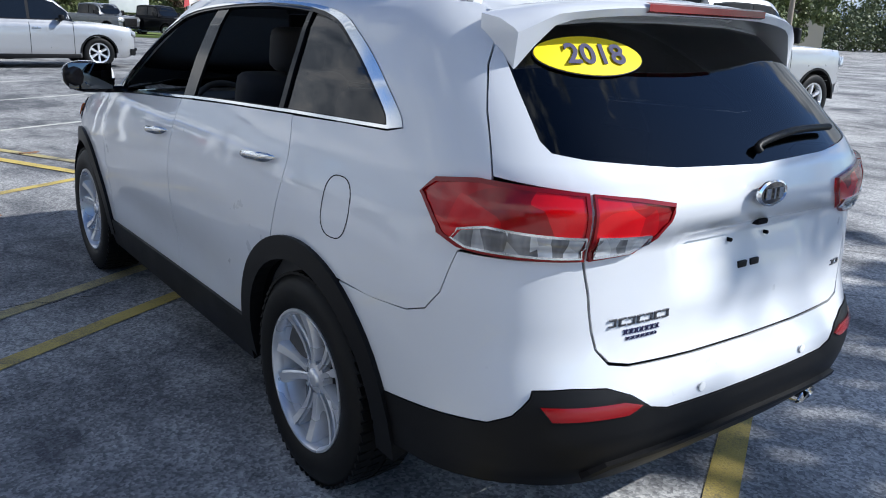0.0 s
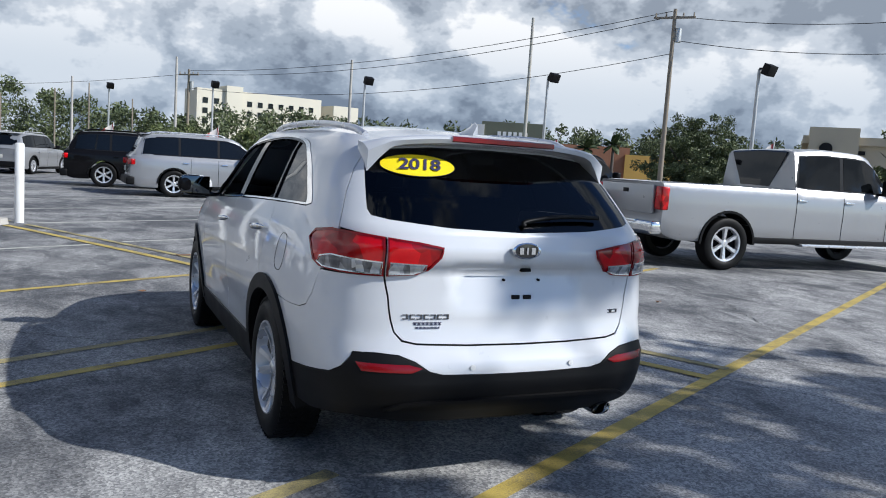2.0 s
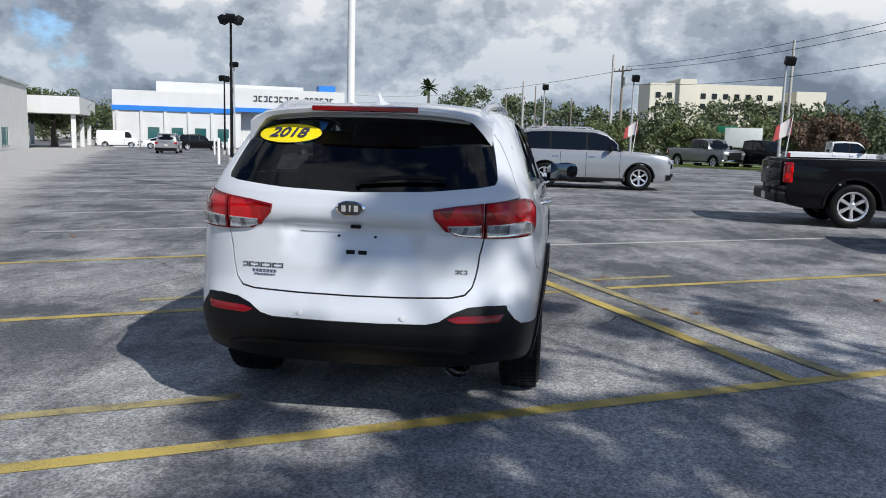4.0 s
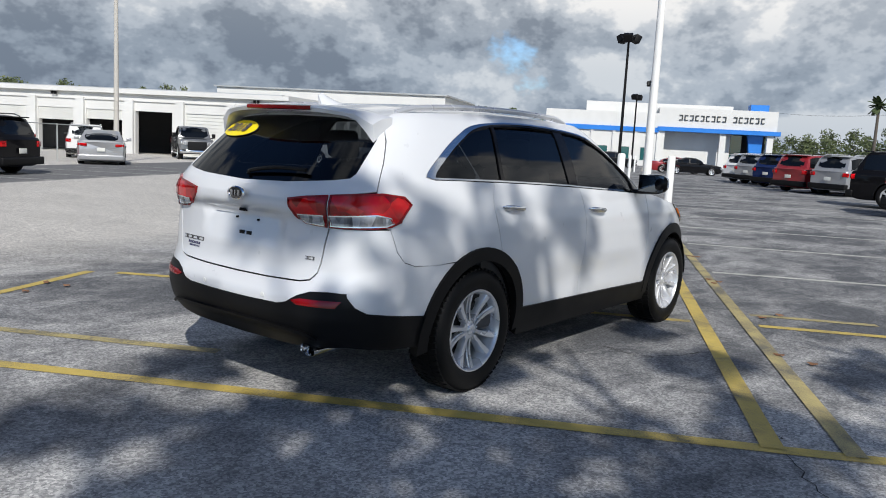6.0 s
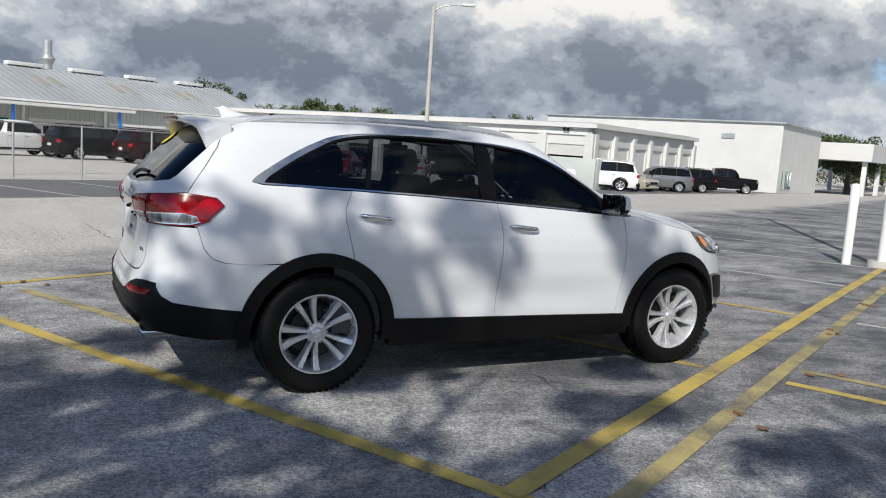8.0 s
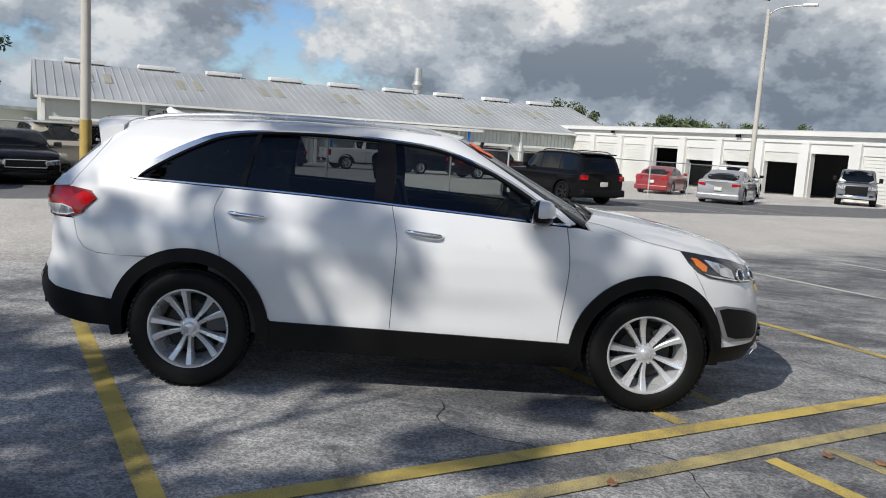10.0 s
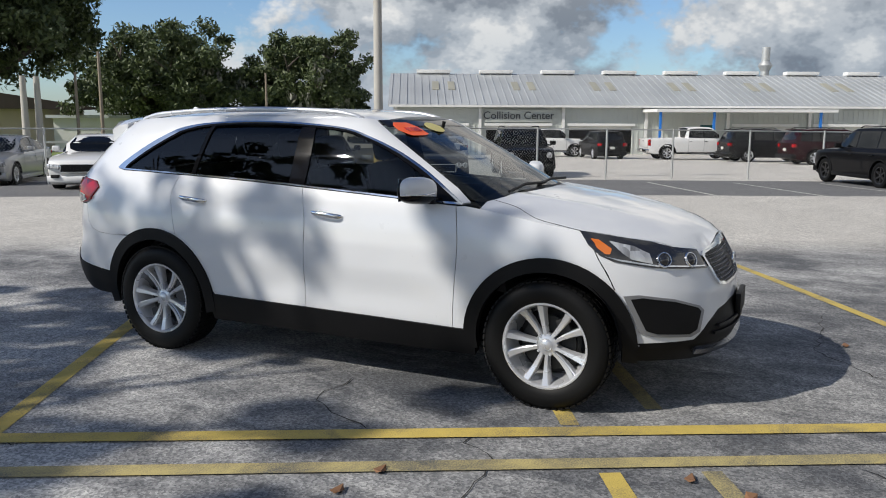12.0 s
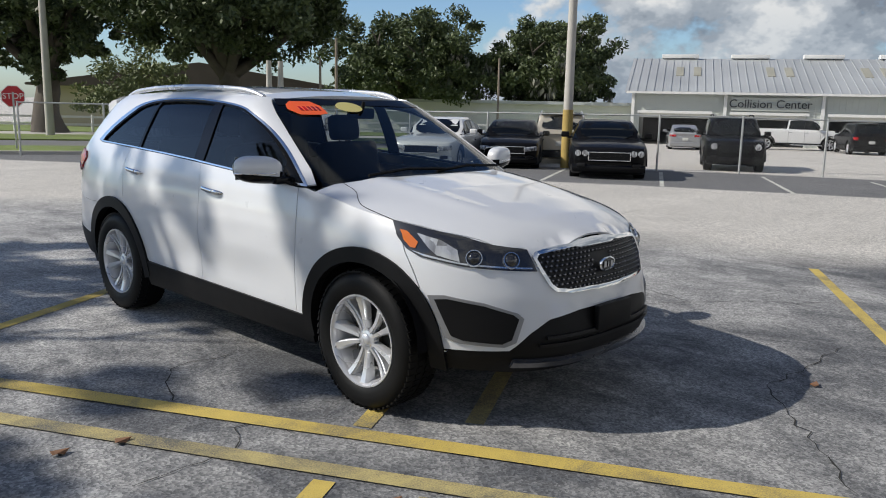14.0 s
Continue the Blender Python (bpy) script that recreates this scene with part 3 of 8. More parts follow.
        bmesh.ops.triangulate(bm, faces=[f for f in bm.faces if len(f.verts) > 4])
        bmesh.ops.recalc_face_normals(bm, faces=bm.faces)
        whole = bpy.data.meshes.new("whole")
        bm.to_mesh(whole)
        bm.free()
        cut = bmesh.new()
        for cy in (wb / 2, -wb / 2):
            cyl(cut, (-self.w - 0.3, cy, wheel), (self.w + 0.3, cy, wheel), arch, n=32)
            box(cut, 0, cy, wheel - 0.35, self.w * 2 + 0.6, arch * 1.99, 0.7 - 0.02)
        if self.truck:
            d = float(np.interp(self.br - 0.3, self.ly, self.lz))
            box(cut, 0, (self.yr + self.br) / 2, d - 0.02, self.w * 2 - 0.26, self.br - self.yr - 0.22, 1.0)
        bmesh.ops.recalc_face_normals(cut, faces=cut.faces)
        tool = bpy.data.meshes.new("tool")
        cut.to_mesh(tool)
        cut.free()
        a, b = bpy.data.objects.new("whole", whole), bpy.data.objects.new("tool", tool)
        scene.collection.objects.link(a)
        scene.collection.objects.link(b)
        mod = a.modifiers.new("cut", "BOOLEAN")
        mod.operation, mod.solver, mod.object, mod.use_self = "DIFFERENCE", "EXACT", b, True
        me = bpy.data.meshes.new_from_object(a.evaluated_get(bpy.context.evaluated_depsgraph_get()))
        bpy.data.objects.remove(a)
        bpy.data.objects.remove(b)
        out = bmesh.new()
        out.from_mesh(me)
        bpy.data.meshes.remove(me)
        return mesh_of(name, out, material, 38)

    def side_window(self, sx, y0, y1, lo, hi, lean0=0.0, lean1=0.0, off=0.007):
        """A pane on the cabin's flank between two places, y1 nearer the nose."""
        grid = []
        for i in range(9):
            row = []
            for j in range(5):
                v = lo + (hi - lo) * j / 4
                y = y0 + lean0 * v + (y1 + lean1 * v - y0 - lean0 * v) * i / 8
                st = self.station(y)
                a, b = st[8], st[9]
                p = a.lerp(b, v)
                d = b - a
                nrm = Vector((d.z, 0, -d.x)).normalized() if d.length > 1e-4 else Vector((1, 0, 0))
                row.append((p, nrm))
            grid.append(row)
        return sheet(grid, sx, off)

    def cross_window(self, y0, y1, inset=0.06, off=0.007):
        """The windscreen or the rear window, wrapped over the cabin's end."""
        grid = []
        for i in range(8):
            y = y0 + (y1 - y0) * i / 7
            st, st2 = self.station(y), self.station(y + 0.02)
            row = []
            for j in range(9):
                u = j / 4 - 1
                x = abs(u)
                a, b = st[12].lerp(st[10], x), st2[12].lerp(st2[10], x)
                a.x, b.x = max(0, a.x - inset * x), max(0, b.x - inset * x)
                d = b - a
                nrm = Vector((0, -d.z, d.y)).normalized()
                p = Vector((math.copysign(a.x, u), a.y, a.z))
                row.append((p, nrm))
            grid.append(row)
        return sheet(grid, 1, off)


def sheet(grid, sx, off, thick=0.012):
    """A thin curved slab over a grid of (point, normal)."""
    bm = bmesh.new()
    up = [[bm.verts.new(((p + n * off).x * sx, (p + n * off).y, (p + n * off).z)) for p, n in row] for row in grid]
    dn = [[bm.verts.new(((p - n * thick).x * sx, (p - n * thick).y, (p - n * thick).z)) for p, n in row] for row in grid]
    r, c = len(grid), len(grid[0])
    for i in range(r - 1):
        for j in range(c - 1):
            bm.faces.new((up[i][j], up[i + 1][j], up[i + 1][j + 1], up[i][j + 1]))
            bm.faces.new((dn[i][j], dn[i][j + 1], dn[i + 1][j + 1], dn[i + 1][j]))
    edge = [(i, 0) for i in range(r)] + [(r - 1, j) for j in range(1, c)] + [(i, c - 1) for i in range(r - 2, -1, -1)] + [(0, j) for j in range(c - 2, 0, -1)]
    for (a, b), (d, e) in zip(edge, edge[1:] + edge[:1]):
        bm.faces.new((up[a][b], up[d][e], dn[d][e], dn[a][b]))
    return bm


def vehicle(kind, paint_key, at, yaw, label, size, wheel=0.36, clear=0.22, rim="silver", spokes=6, tags=("parked car", ""), dark_trim=True, wb=None, front_over=None, round_lamps=False):
    """A parked vehicle. size: length, width, height; yaw: the way it points, 0 along +y. at: its middle between the axles."""
    L, W, H = size
    s = SHAPES[kind]
    truck = kind in ("pickup", "single_cab")
    wb = wb or (0.6 if not truck else 0.63) * L
    fo = front_over or (L - wb) * 0.46
    w = W / 2
    form = CarShape(s, size, clear, wb, fo, truck)
    yf, yr = form.yf, form.yr
    belt, nose, deck = H * s["belt"], H * s["nose"], H * s["deck"]
    mat = coat(paint_key)
    name = {"suv": "suv", "sedan": "sedan", "pickup": "pickup_truck", "single_cab": "pickup_truck", "van": "van"}[kind]
    root = thing(name, on_ground(*at, yaw), label, tags[0], tags[1])
    ar = wheel + (0.085 if truck else 0.05)
    body = new("body", form.mesh("body", mat, wheel, wb, ar))
    body.parent = root
    # glass: side windows in dark frames, windscreen, rear window
    y0, y1 = form.br, form.cowl
    f0, f1 = s["win"][0][0], s["win"][-1][1]
    at_f = lambda f: y1 + (y0 - y1) * f
    for sx in (1, -1):
        part("window_frame", form.side_window(sx, at_f(f1) - 0.04, at_f(f0) + 0.03, 0.05, 0.985, 0.10, -0.10, 0.003), M_GRILLE, root)
        for k, (a, b) in enumerate(s["win"]):
            last, first = k == len(s["win"]) - 1, k == 0
            part("window", form.side_window(sx, at_f(b), at_f(a), 0.09, 0.945, 0.10 if last else 0.0, -0.10 if first else 0.0), M_TINT, root)
    part("windscreen", form.cross_window(form.rf + 0.03, y1 - 0.09), M_TINT, root)
    if kind != "van":
        part("rear_window", form.cross_window(y0 + (0.035 if truck else 0.05), form.rr - (0.01 if truck else 0.03), 0.10), M_TINT, root)
    # wheels
    tyre, rimm, disc = wheel_parts(wheel, 0.25 if wheel < 0.4 else 0.29, wheel * 0.655, spokes, rim)
    for sx in (1, -1):
        for cy in (wb / 2, -wb / 2):
            wv = new("wheel", tyre)
            wv.parent = root
            wv.matrix_local = pose(sx * (w - 0.145), cy, wheel, 0, 0, 0 if sx > 0 else 180)
            for nm, me in (("rim", rimm), ("brake_disc", disc)):
                o = new(nm, me)
                o.parent = wv
            bm = bmesh.new()
            rows = []
            for i in range(15):
                a = math.pi * i / 14
                rows.append([bm.verts.new((sx * x, cy - rr * math.cos(a), wheel + rr * math.sin(a) * (1 if rr > 0 else 0))) for x, rr in ((w - 0.42, ar - 0.002), (w - 0.02, ar - 0.002), (w + 0.004, ar - 0.004), (w + 0.006, ar + (0.035 if dark_trim else 0.012)), (w - 0.02, ar + (0.04 if dark_trim else 0.016)))])
            for p, q in zip(rows, rows[1:]):
                for j in range(4):
                    bm.faces.new((p[j], p[j + 1], q[j + 1], q[j]))
            part("wheel_arch", bm, M_CLAD if dark_trim else M_GRILLE, root, smooth=50)
    # shut lines, sills, handles, mirrors
    for sx in (1, -1):
        for f in [s["win"][0][0] + 0.02] + [v[1] + 0.012 for v in s["win"][:2]]:
            y = at_f(f)
            if abs(y + wb / 2) < ar * 1.05:
                y = -wb / 2 + ar * 1.06
            if abs(y - wb / 2) < ar * 1.05:
                y = wb / 2 - ar * 1.06
            st = form.station(y)
            bm = bmesh.new()
            rows = [[bm.verts.new((sx * (p.x + dx), p.y + dy, p.z)) for dx, dy in ((0.0025, -0.006), (0.0025, 0.006))] for p in st[2:8]]
            for p, q in zip(rows, rows[1:]):
                bm.faces.new((p[0], p[1], q[1], q[0]))
            part("door_gap", bm, M_DARK, root, smooth=0)
        part("sill", box(bmesh.new(), sx * (w - 0.05), 0, clear + 0.06, 0.10, wb - 2 * ar - 0.03, 0.11, 0.025), M_CLAD if dark_trim else mat, root)
        mh = 0.26 if truck else 0.15
        bm = box(bmesh.new(), sx * (w + 0.13), at_f(s["win"][0][0] + 0.1), belt + 0.05 + mh / 2, 0.21, 0.11, mh, 0.045, segs=3)
        box(bm, sx * (w + 0.0), at_f(s["win"][0][0] + 0.1), belt + 0.05, 0.14, 0.06, 0.05, 0.01)
        part("mirror", bm, M_CLAD if dark_trim else mat, root)
        for a, b in s["win"][:2]:
            part("door_handle", box(bmesh.new(), sx * (w + 0.006), at_f(b - 0.035), belt - 0.135, 0.035, 0.19, 0.032, 0.012), M_CHROME if paint_key in ("white", "silver") else mat, root)
    # lamps
    tz = deck * 0.84
    for sx in (1, -1):
        if truck:
            bm = box(bmesh.new(), sx * (w - 0.125), yr + 0.095, deck - 0.26, 0.19, 0.16, 0.38, 0.035, segs=3)
        elif kind == "suv":
            bm = box(bmesh.new(), 0, 0, 0, 0.26, 0.16, 0.17, 0.035, m=pose(sx * (w - 0.19), yr + 0.10, tz, 0, 0, sx * 20), segs=3)
        else:
            bm = box(bmesh.new(), 0, 0, 0, 0.36, 0.14, 0.12, 0.035, m=pose(sx * (w - 0.25), yr + 0.095, tz, 0, 0, sx * 18), segs=3)
        part("tail_lamp", bm, M_RED, root, "red tail lamp")
        bm = bmesh.new()
        if round_lamps:
            for q in ((0.2, 0.37) if kind == "sedan" else (0.27,)):
                cyl(bm, (sx * (w - q), yf - 0.16, nose * 0.83), (sx * (w - q), yf - 0.015 - 0.07 * (0.37 - q), nose * 0.83), 0.075 if kind == "sedan" else 0.1, n=20)
        else:
            box(bm, 0, 0, 0, 0.42, 0.16, 0.13 if not truck else 0.2, 0.045, m=pose(sx * (w - 0.285), yf - 0.105, nose - (0.17 if not truck else 0.22), 0, sx * -6, sx * -19), segs=3)
        part("headlamp", bm, M_LENS, root, "clear headlamp")
        part("fog_lamp", box(bmesh.new(), 0, 0, 0, 0.22, 0.1, 0.09, 0.03, m=pose(sx * (w - 0.29), yf - 0.055, clear + 0.24, 0, 0, sx * -16)), M_GRILLE, root)
    # bumpers, grille, plate, tailgate
    bm = box(bmesh.new(), 0, yr + (0.0 if truck else 0.06), clear + (0.2 if truck else 0.19), W - 0.14, 0.24, 0.22 if truck else 0.24, 0.06, segs=3)
    if truck:
        box(bm, 0, yr - 0.11, clear + 0.28, W * 0.5, 0.06, 0.05, 0.01)
    part("rear_bumper", bm, M_CHROME if truck and paint_key != "black" else (M_CLAD if truck or dark_trim else mat), root)
    bm = bmesh.new()
    rows = []
    for k in range(13):
        u = (k - 6) / 6
        yy = yf + 0.02 - 0.13 * u * u
        rows.append([bm.verts.new((u * (w - 0.07), yy + a, clear + 0.17 + b)) for a, b in ((-0.14, -0.09), (-0.02, -0.09), (0.0, -0.06), (0.0, 0.05), (-0.025, 0.08), (-0.14, 0.08))])
    for p, q in zip(rows, rows[1:]):
        for i in range(6):
            bm.faces.new((p[i], p[(i + 1) % 6], q[(i + 1) % 6], q[i]))
    bm.faces.new(rows[0])
    bm.faces.new(rows[-1][::-1])
    part("front_bumper", bm, M_CHROME if truck and paint_key != "black" else (M_CLAD if dark_trim else mat), root)
    gh = nose * (0.40 if truck else 0.24)
    bm = box(bmesh.new(), 0, yf - 0.045, nose - 0.11 - gh / 2, W * 0.52, 0.12, gh, 0.035, segs=3)
    for k in range(5):
        box(bm, 0, yf + 0.017, nose - 0.11 - gh + gh * (k + 0.6) / 5.2, W * 0.47, 0.016, 0.016)
    grille = part("grille", bm, M_GRILLE, root)
    if not dark_trim or paint_key in ("white", "silver", "blue", "tan"):
        bm = bmesh.new()
        for z in (nose - 0.11, nose - 0.11 - gh):
            box(bm, 0, yf + 0.01, z, W * 0.53, 0.035, 0.022, 0.008)
        for x in (-1, 1):
            box(bm, x * W * 0.262, yf + 0.01, nose - 0.11 - gh / 2, 0.022, 0.035, gh, 0.008)
        part("grille_frame", bm, M_CHROME, grille, "bright grille frame")
    part("plate", box(bmesh.new(), 0, yr - (0.115 if truck else 0.008), (clear + 0.19) if truck else deck * 0.66, 0.31, 0.02, 0.15, 0.004), M_PLATE, root, "pale plate")
    part("underbody", box(bmesh.new(), 0, (yf + yr) / 2, clear + 0.16, W - 0.84, L - 0.5, 0.3, 0.05), M_DARK, root)
    if kind == "suv":
        for sx in (1, -1):
            xr = w - s["tumble"] - 0.11
            tube("roof_rail", [(sx * xr, form.rf - 0.25, H - 0.02), (sx * xr, form.rf - 0.4, H + 0.035), (sx * xr, form.rr + 0.3, H + 0.03), (sx * xr, form.rr + 0.12, H - 0.03)], 0.017, M_CLAD if paint_key in ("black", "red", "maroon", "navy") else M_ALLOY, root)
        part("spoiler", box(bmesh.new(), 0, form.rr - 0.06, H - 0.055, W - 2 * s["tumble"] - 0.2, 0.26, 0.035, 0.015), mat, root)
    if truck:
        part("tailgate", box(bmesh.new(), 0, yr + 0.008, deck - 0.29, W - 0.46, 0.05, 0.47, 0.02), mat, root)
        part("tailgate_handle", box(bmesh.new(), 0, yr - 0.02, deck - 0.17, 0.16, 0.02, 0.07, 0.01), M_CLAD, root)
        for sx in (1, -1):
            part("running_board", box(bmesh.new(), sx * (w - 0.02), (y0 + y1) / 2 + 0.1, clear + 0.0, 0.17, (y1 - y0) * 0.85, 0.05, 0.02), M_ALLOY, root)
    return root


TRUCK, BIG, MID, CAR = (5.9, 2.03, 1.98), (5.3, 2.04, 1.89), (4.85, 1.94, 1.76), (4.75, 1.84, 1.44)
P = ("parked pickup", "parked pickups")
S = ("parked suv", "parked suvs")
C = ("parked car", "parked sedans")
vehicle("pickup", "silver", (10.2, 5.4), -95, "silver heavy-duty crew cab pickup with chrome bumper", (6.55, 2.05, 2.14), 0.44, 0.46, tags=P, spokes=6, wb=4.25, front_over=0.95)
vehicle("single_cab", "black", (8.2, 10.3), -92, "glossy black single cab pickup truck", (5.7, 2.03, 1.93), 0.41, 0.34, tags=P, spokes=6, wb=3.4)
vehicle("suv", "silver", (2.2, 20.5), -88, "silver full-size suv with dark windows", BIG, 0.4, 0.26, tags=S, wb=2.95)
vehicle("suv", "black", (0.6, 24.8), -93, "black full-size suv with polished wheels", (5.6, 2.04, 1.9), 0.42, 0.26, tags=S, wb=3.2)
row = (("silver", "silver mid-size suv parked in a row"), ("red", "dark red suv parked in a row"), ("navy", "dark blue suv parked in a row"), ("silver", "silver suv at the far end of the row"), ("white", "white suv at the end of the row"))
for (p, lab), at in zip(row, ((-3.9, 34.6), (-5.9, 36.0), (-8.3, 40.7), (-10.6, 44.7), (-12.1, 47.2))):
    vehicle("suv", p, at, -22, lab, MID, 0.37, 0.22, tags=S)
vehicle("suv", "black", (-22.9, 4.5), 119, "black suv with black wheels parked beside the fence", (4.82, 1.95, 1.76), 0.385, 0.25, tags=S, rim="black", wb=2.9)
vehicle("sedan", "silver", (-30.5, 13.5), 60, "silver two-door coupe beside the fence", (5.0, 1.92, 1.46), 0.36, 0.16, tags=C, dark_trim=False)
vehicle("suv", "black", (-22.0, -6.8), -62, "black compact suv behind the chain-link fence", (4.23, 1.8, 1.69), 0.35, 0.22, tags=S, round_lamps=True)
vehicle("sedan", "black", (-15.5, -7.5), -55, "black muscle coupe with an orange windscreen sticker", (5.0, 1.92, 1.46), 0.36, 0.15, tags=C, dark_trim=False, round_lamps=True)
vehicle("sedan", "black", (-16.5, -11.5), -55, "black saloon parked beside a timber pole", (4.6, 1.82, 1.42), 0.33, 0.15, tags=C, dark_trim=False)
vehicle("suv", "tan", (-20.5, -12.5), 125, "beige-silver suv behind the fence", (4.78, 1.93, 1.74), 0.36, 0.2, tags=S)
vehicle("sedan", "white", (-14.0, -12.2), -61, "white saloon with a wide bright grille", (4.9, 1.84, 1.46), 0.34, 0.16, tags=C, dark_trim=False)
vehicle("sedan", "white", (-11.8, -16.0), -55, "white saloon parked beside the fence", (4.8, 1.84, 1.46), 0.34, 0.16, tags=C, dark_trim=False)
vehicle("sedan", "silver", (-11.6, -20.0), -55, "silver saloon with a dark lower grille", (4.63, 1.78, 1.44), 0.33, 0.16, tags=C, dark_trim=False)
vehicle("suv", "blue", (-10.4, -21.7), -61, "dark blue crossover in the fence row", (4.78, 1.93, 1.7), 0.37, 0.2, tags=S)
vehicle("pickup", "white", (-46.0, -4.2), 28, "white heavy-duty pickup beyond the fence", TRUCK, 0.42, 0.36, tags=P)
vehicle("pickup", "white", (-49.0, -14.5), 28, "white pickup in front of the workshop", TRUCK, 0.42, 0.36, tags=P)
vehicle("suv", "black", (-45.8, -9.8), 120, "black suv seen from behind outside the workshop", MID, 0.37, 0.22, tags=S)
vehicle("suv", "black", (-45.0, 0.2), 28, "black full-size suv outside the workshop", BIG, 0.4, 0.26, tags=S)
vehicle("suv", "maroon", (-42.3, 3.6), 28, "dark maroon full-size suv outside the workshop", BIG, 0.4, 0.26, tags=S)
vehicle("sedan", "silver", (-41.5, -18.4), 120, "silver saloon outside the workshop", CAR, 0.33, 0.18, tags=C, dark_trim=False)
vehicle("sedan", "red", (-46.0, 8.5), 40, "red hatchback outside the workshop", CAR, 0.33, 0.18, tags=C, dark_trim=False)
vehicle("sedan", "red", (-37.5, 12.5), 60, "bright red hatchback beyond the fence", CAR, 0.33, 0.18, tags=C, dark_trim=False)
vehicle("suv", "white", (-38.5, 17.0), 60, "white suv beyond the fence", MID, 0.36, 0.22, tags=S)
vehicle("suv", "white", (-35.4, 28.6), 145, "white full-size suv beside the garage", BIG, 0.4, 0.26, tags=S)
vehicle("pickup", "grey", (-39.2, 24.0), -118, "dark grey pickup standing in front of a garage door", TRUCK, 0.42, 0.36, tags=P)
vehicle("sedan", "tan", (-37.2, 32.6), -75, "beige saloon parked by the white garage", CAR, 0.34, 0.18, tags=C, dark_trim=False)
vehicle("suv", "grey", (-38.4, 36.4), 150, "grey suv parked by the white garage", MID, 0.36, 0.22, tags=S)
vehicle("suv", "black", (-40.2, 40.4), 150, "black crossover parked by the white garage", MID, 0.36, 0.22, tags=S)
vehicle("pickup", "black", (-42.4, 46.8), -35, "black pickup beside the white building", TRUCK, 0.4, 0.34, tags=P)
vehicle("suv", "silver", (-33.0, 62.0), 20, "small silver suv on the drive", MID, 0.36, 0.22, tags=S)
vehicle("van", "white", (-57.6, 96.6), -60, "white delivery van beside the canopy", (5.5, 2.0, 2.3), 0.36, 0.22, tags=("parked van", ""))
vehicle("sedan", "white", (-46.7, 87.7), -60, "white saloon near the showroom", CAR, 0.34, 0.18, tags=C, dark_trim=False)
vehicle("suv", "black", (-38.5, 80.5), -60, "dark suv near the showroom", MID, 0.37, 0.22, tags=S)
vehicle("sedan", "red", (-24.6, 64.6), -62, "red saloon by the showroom", CAR, 0.34, 0.18, tags=C, dark_trim=False)
vehicle("sedan", "black", (-22.0, 61.5), -62, "black saloon by the showroom", CAR, 0.34, 0.18, tags=C, dark_trim=False)
vehicle("pickup", "grey", (11.8, 52.4), -150, "dark grey pickup parked along the street", TRUCK, 0.41, 0.34, tags=P)
vehicle("pickup", "black", (15.0, 51.0), -150, "black pickup parked along the street", TRUCK, 0.41, 0.34, tags=P)
vehicle("pickup", "white", (18.0, 44.6), -95, "white pickup parked along the street", TRUCK, 0.41, 0.34, tags=P)
vehicle("pickup", "white", (19.5, 34.0), -95, "white crew cab pickup behind the dark truck", TRUCK, 0.41, 0.34, tags=P)


# ---- the white suv: its skin is one smooth shape, cut into panels ----
from mathutils import geometry

Y0 = -0.30                      # where the front and rear quarters of the plan meet
WIDTH_Z = [0.20, 0.28, 0.42, 0.55, 0.70, 0.85, 0.95, 1.05, 1.12, 1.20, 1.35, 1.50, 1.56, 1.60, 1.64]
WIDTH_X = [0.850, 0.880, 0.905, 0.920, 0.932, 0.935, 0.926, 0.908, 0.890, 0.862, 0.802, 0.732, 0.690, 0.642, 0.560]
REAR_Z = [0.20, 0.33, 0.42, 0.52, 0.60, 0.68, 0.76, 0.90, 1.02, 1.03, 1.10, 1.18, 1.30, 1.45, 1.54, 1.60, 1.64]
REAR_Y = [-2.22, -2.33, -2.41, -2.44, -2.435, -2.40, -2.375, -2.368, -2.366, -2.380, -2.392, -2.37, -2.255, -2.10, -2.00, -1.90, -1.78]
FRONT_Z = [0.20, 0.30, 0.38, 0.46, 0.58, 0.68, 0.78, 0.88, 0.94, 1.05, 1.20]
FRONT_Y = [2.16, 2.26, 2.31, 2.315, 2.29, 2.27, 2.235, 2.18, 2.12, 1.95, 1.60]
GLASS_Z = [1.00, 1.08, 1.20, 1.35, 1.48, 1.56, 1.60, 1.64]
GLASS_Y = [1.36, 1.21, 0.985, 0.705, 0.455, 0.300, 0.215, 0.12]


class Quarter:
    """One quarter of a superellipse plan, laid out by length along it."""

    def __init__(self, p, m):
        e = np.linspace(0, 0.9, 260)
        x = (1 - e ** m) ** (1 / p)
        x2 = np.linspace(x[-1], 0, 261)[1:]
        self.x, self.e = np.r_[x, x2], np.r_[e, (1 - x2 ** p) ** (1 / m)]
        self.s = np.r_[0, np.cumsum(np.hypot(np.diff(self.x) * 0.92, np.diff(self.e) * 2.35))]
        self.full = self.s[-1]

    def s_of_y(self, e):
        return np.interp(e, self.e, self.s)

    def s_of_x(self, x):
        return np.interp(-x, -self.x, self.s)


Q_REAR, Q_FRONT, Q_GLASS = Quarter(4.2, 13.0), Quarter(2.7, 6.5), Quarter(2.5, 10.0)


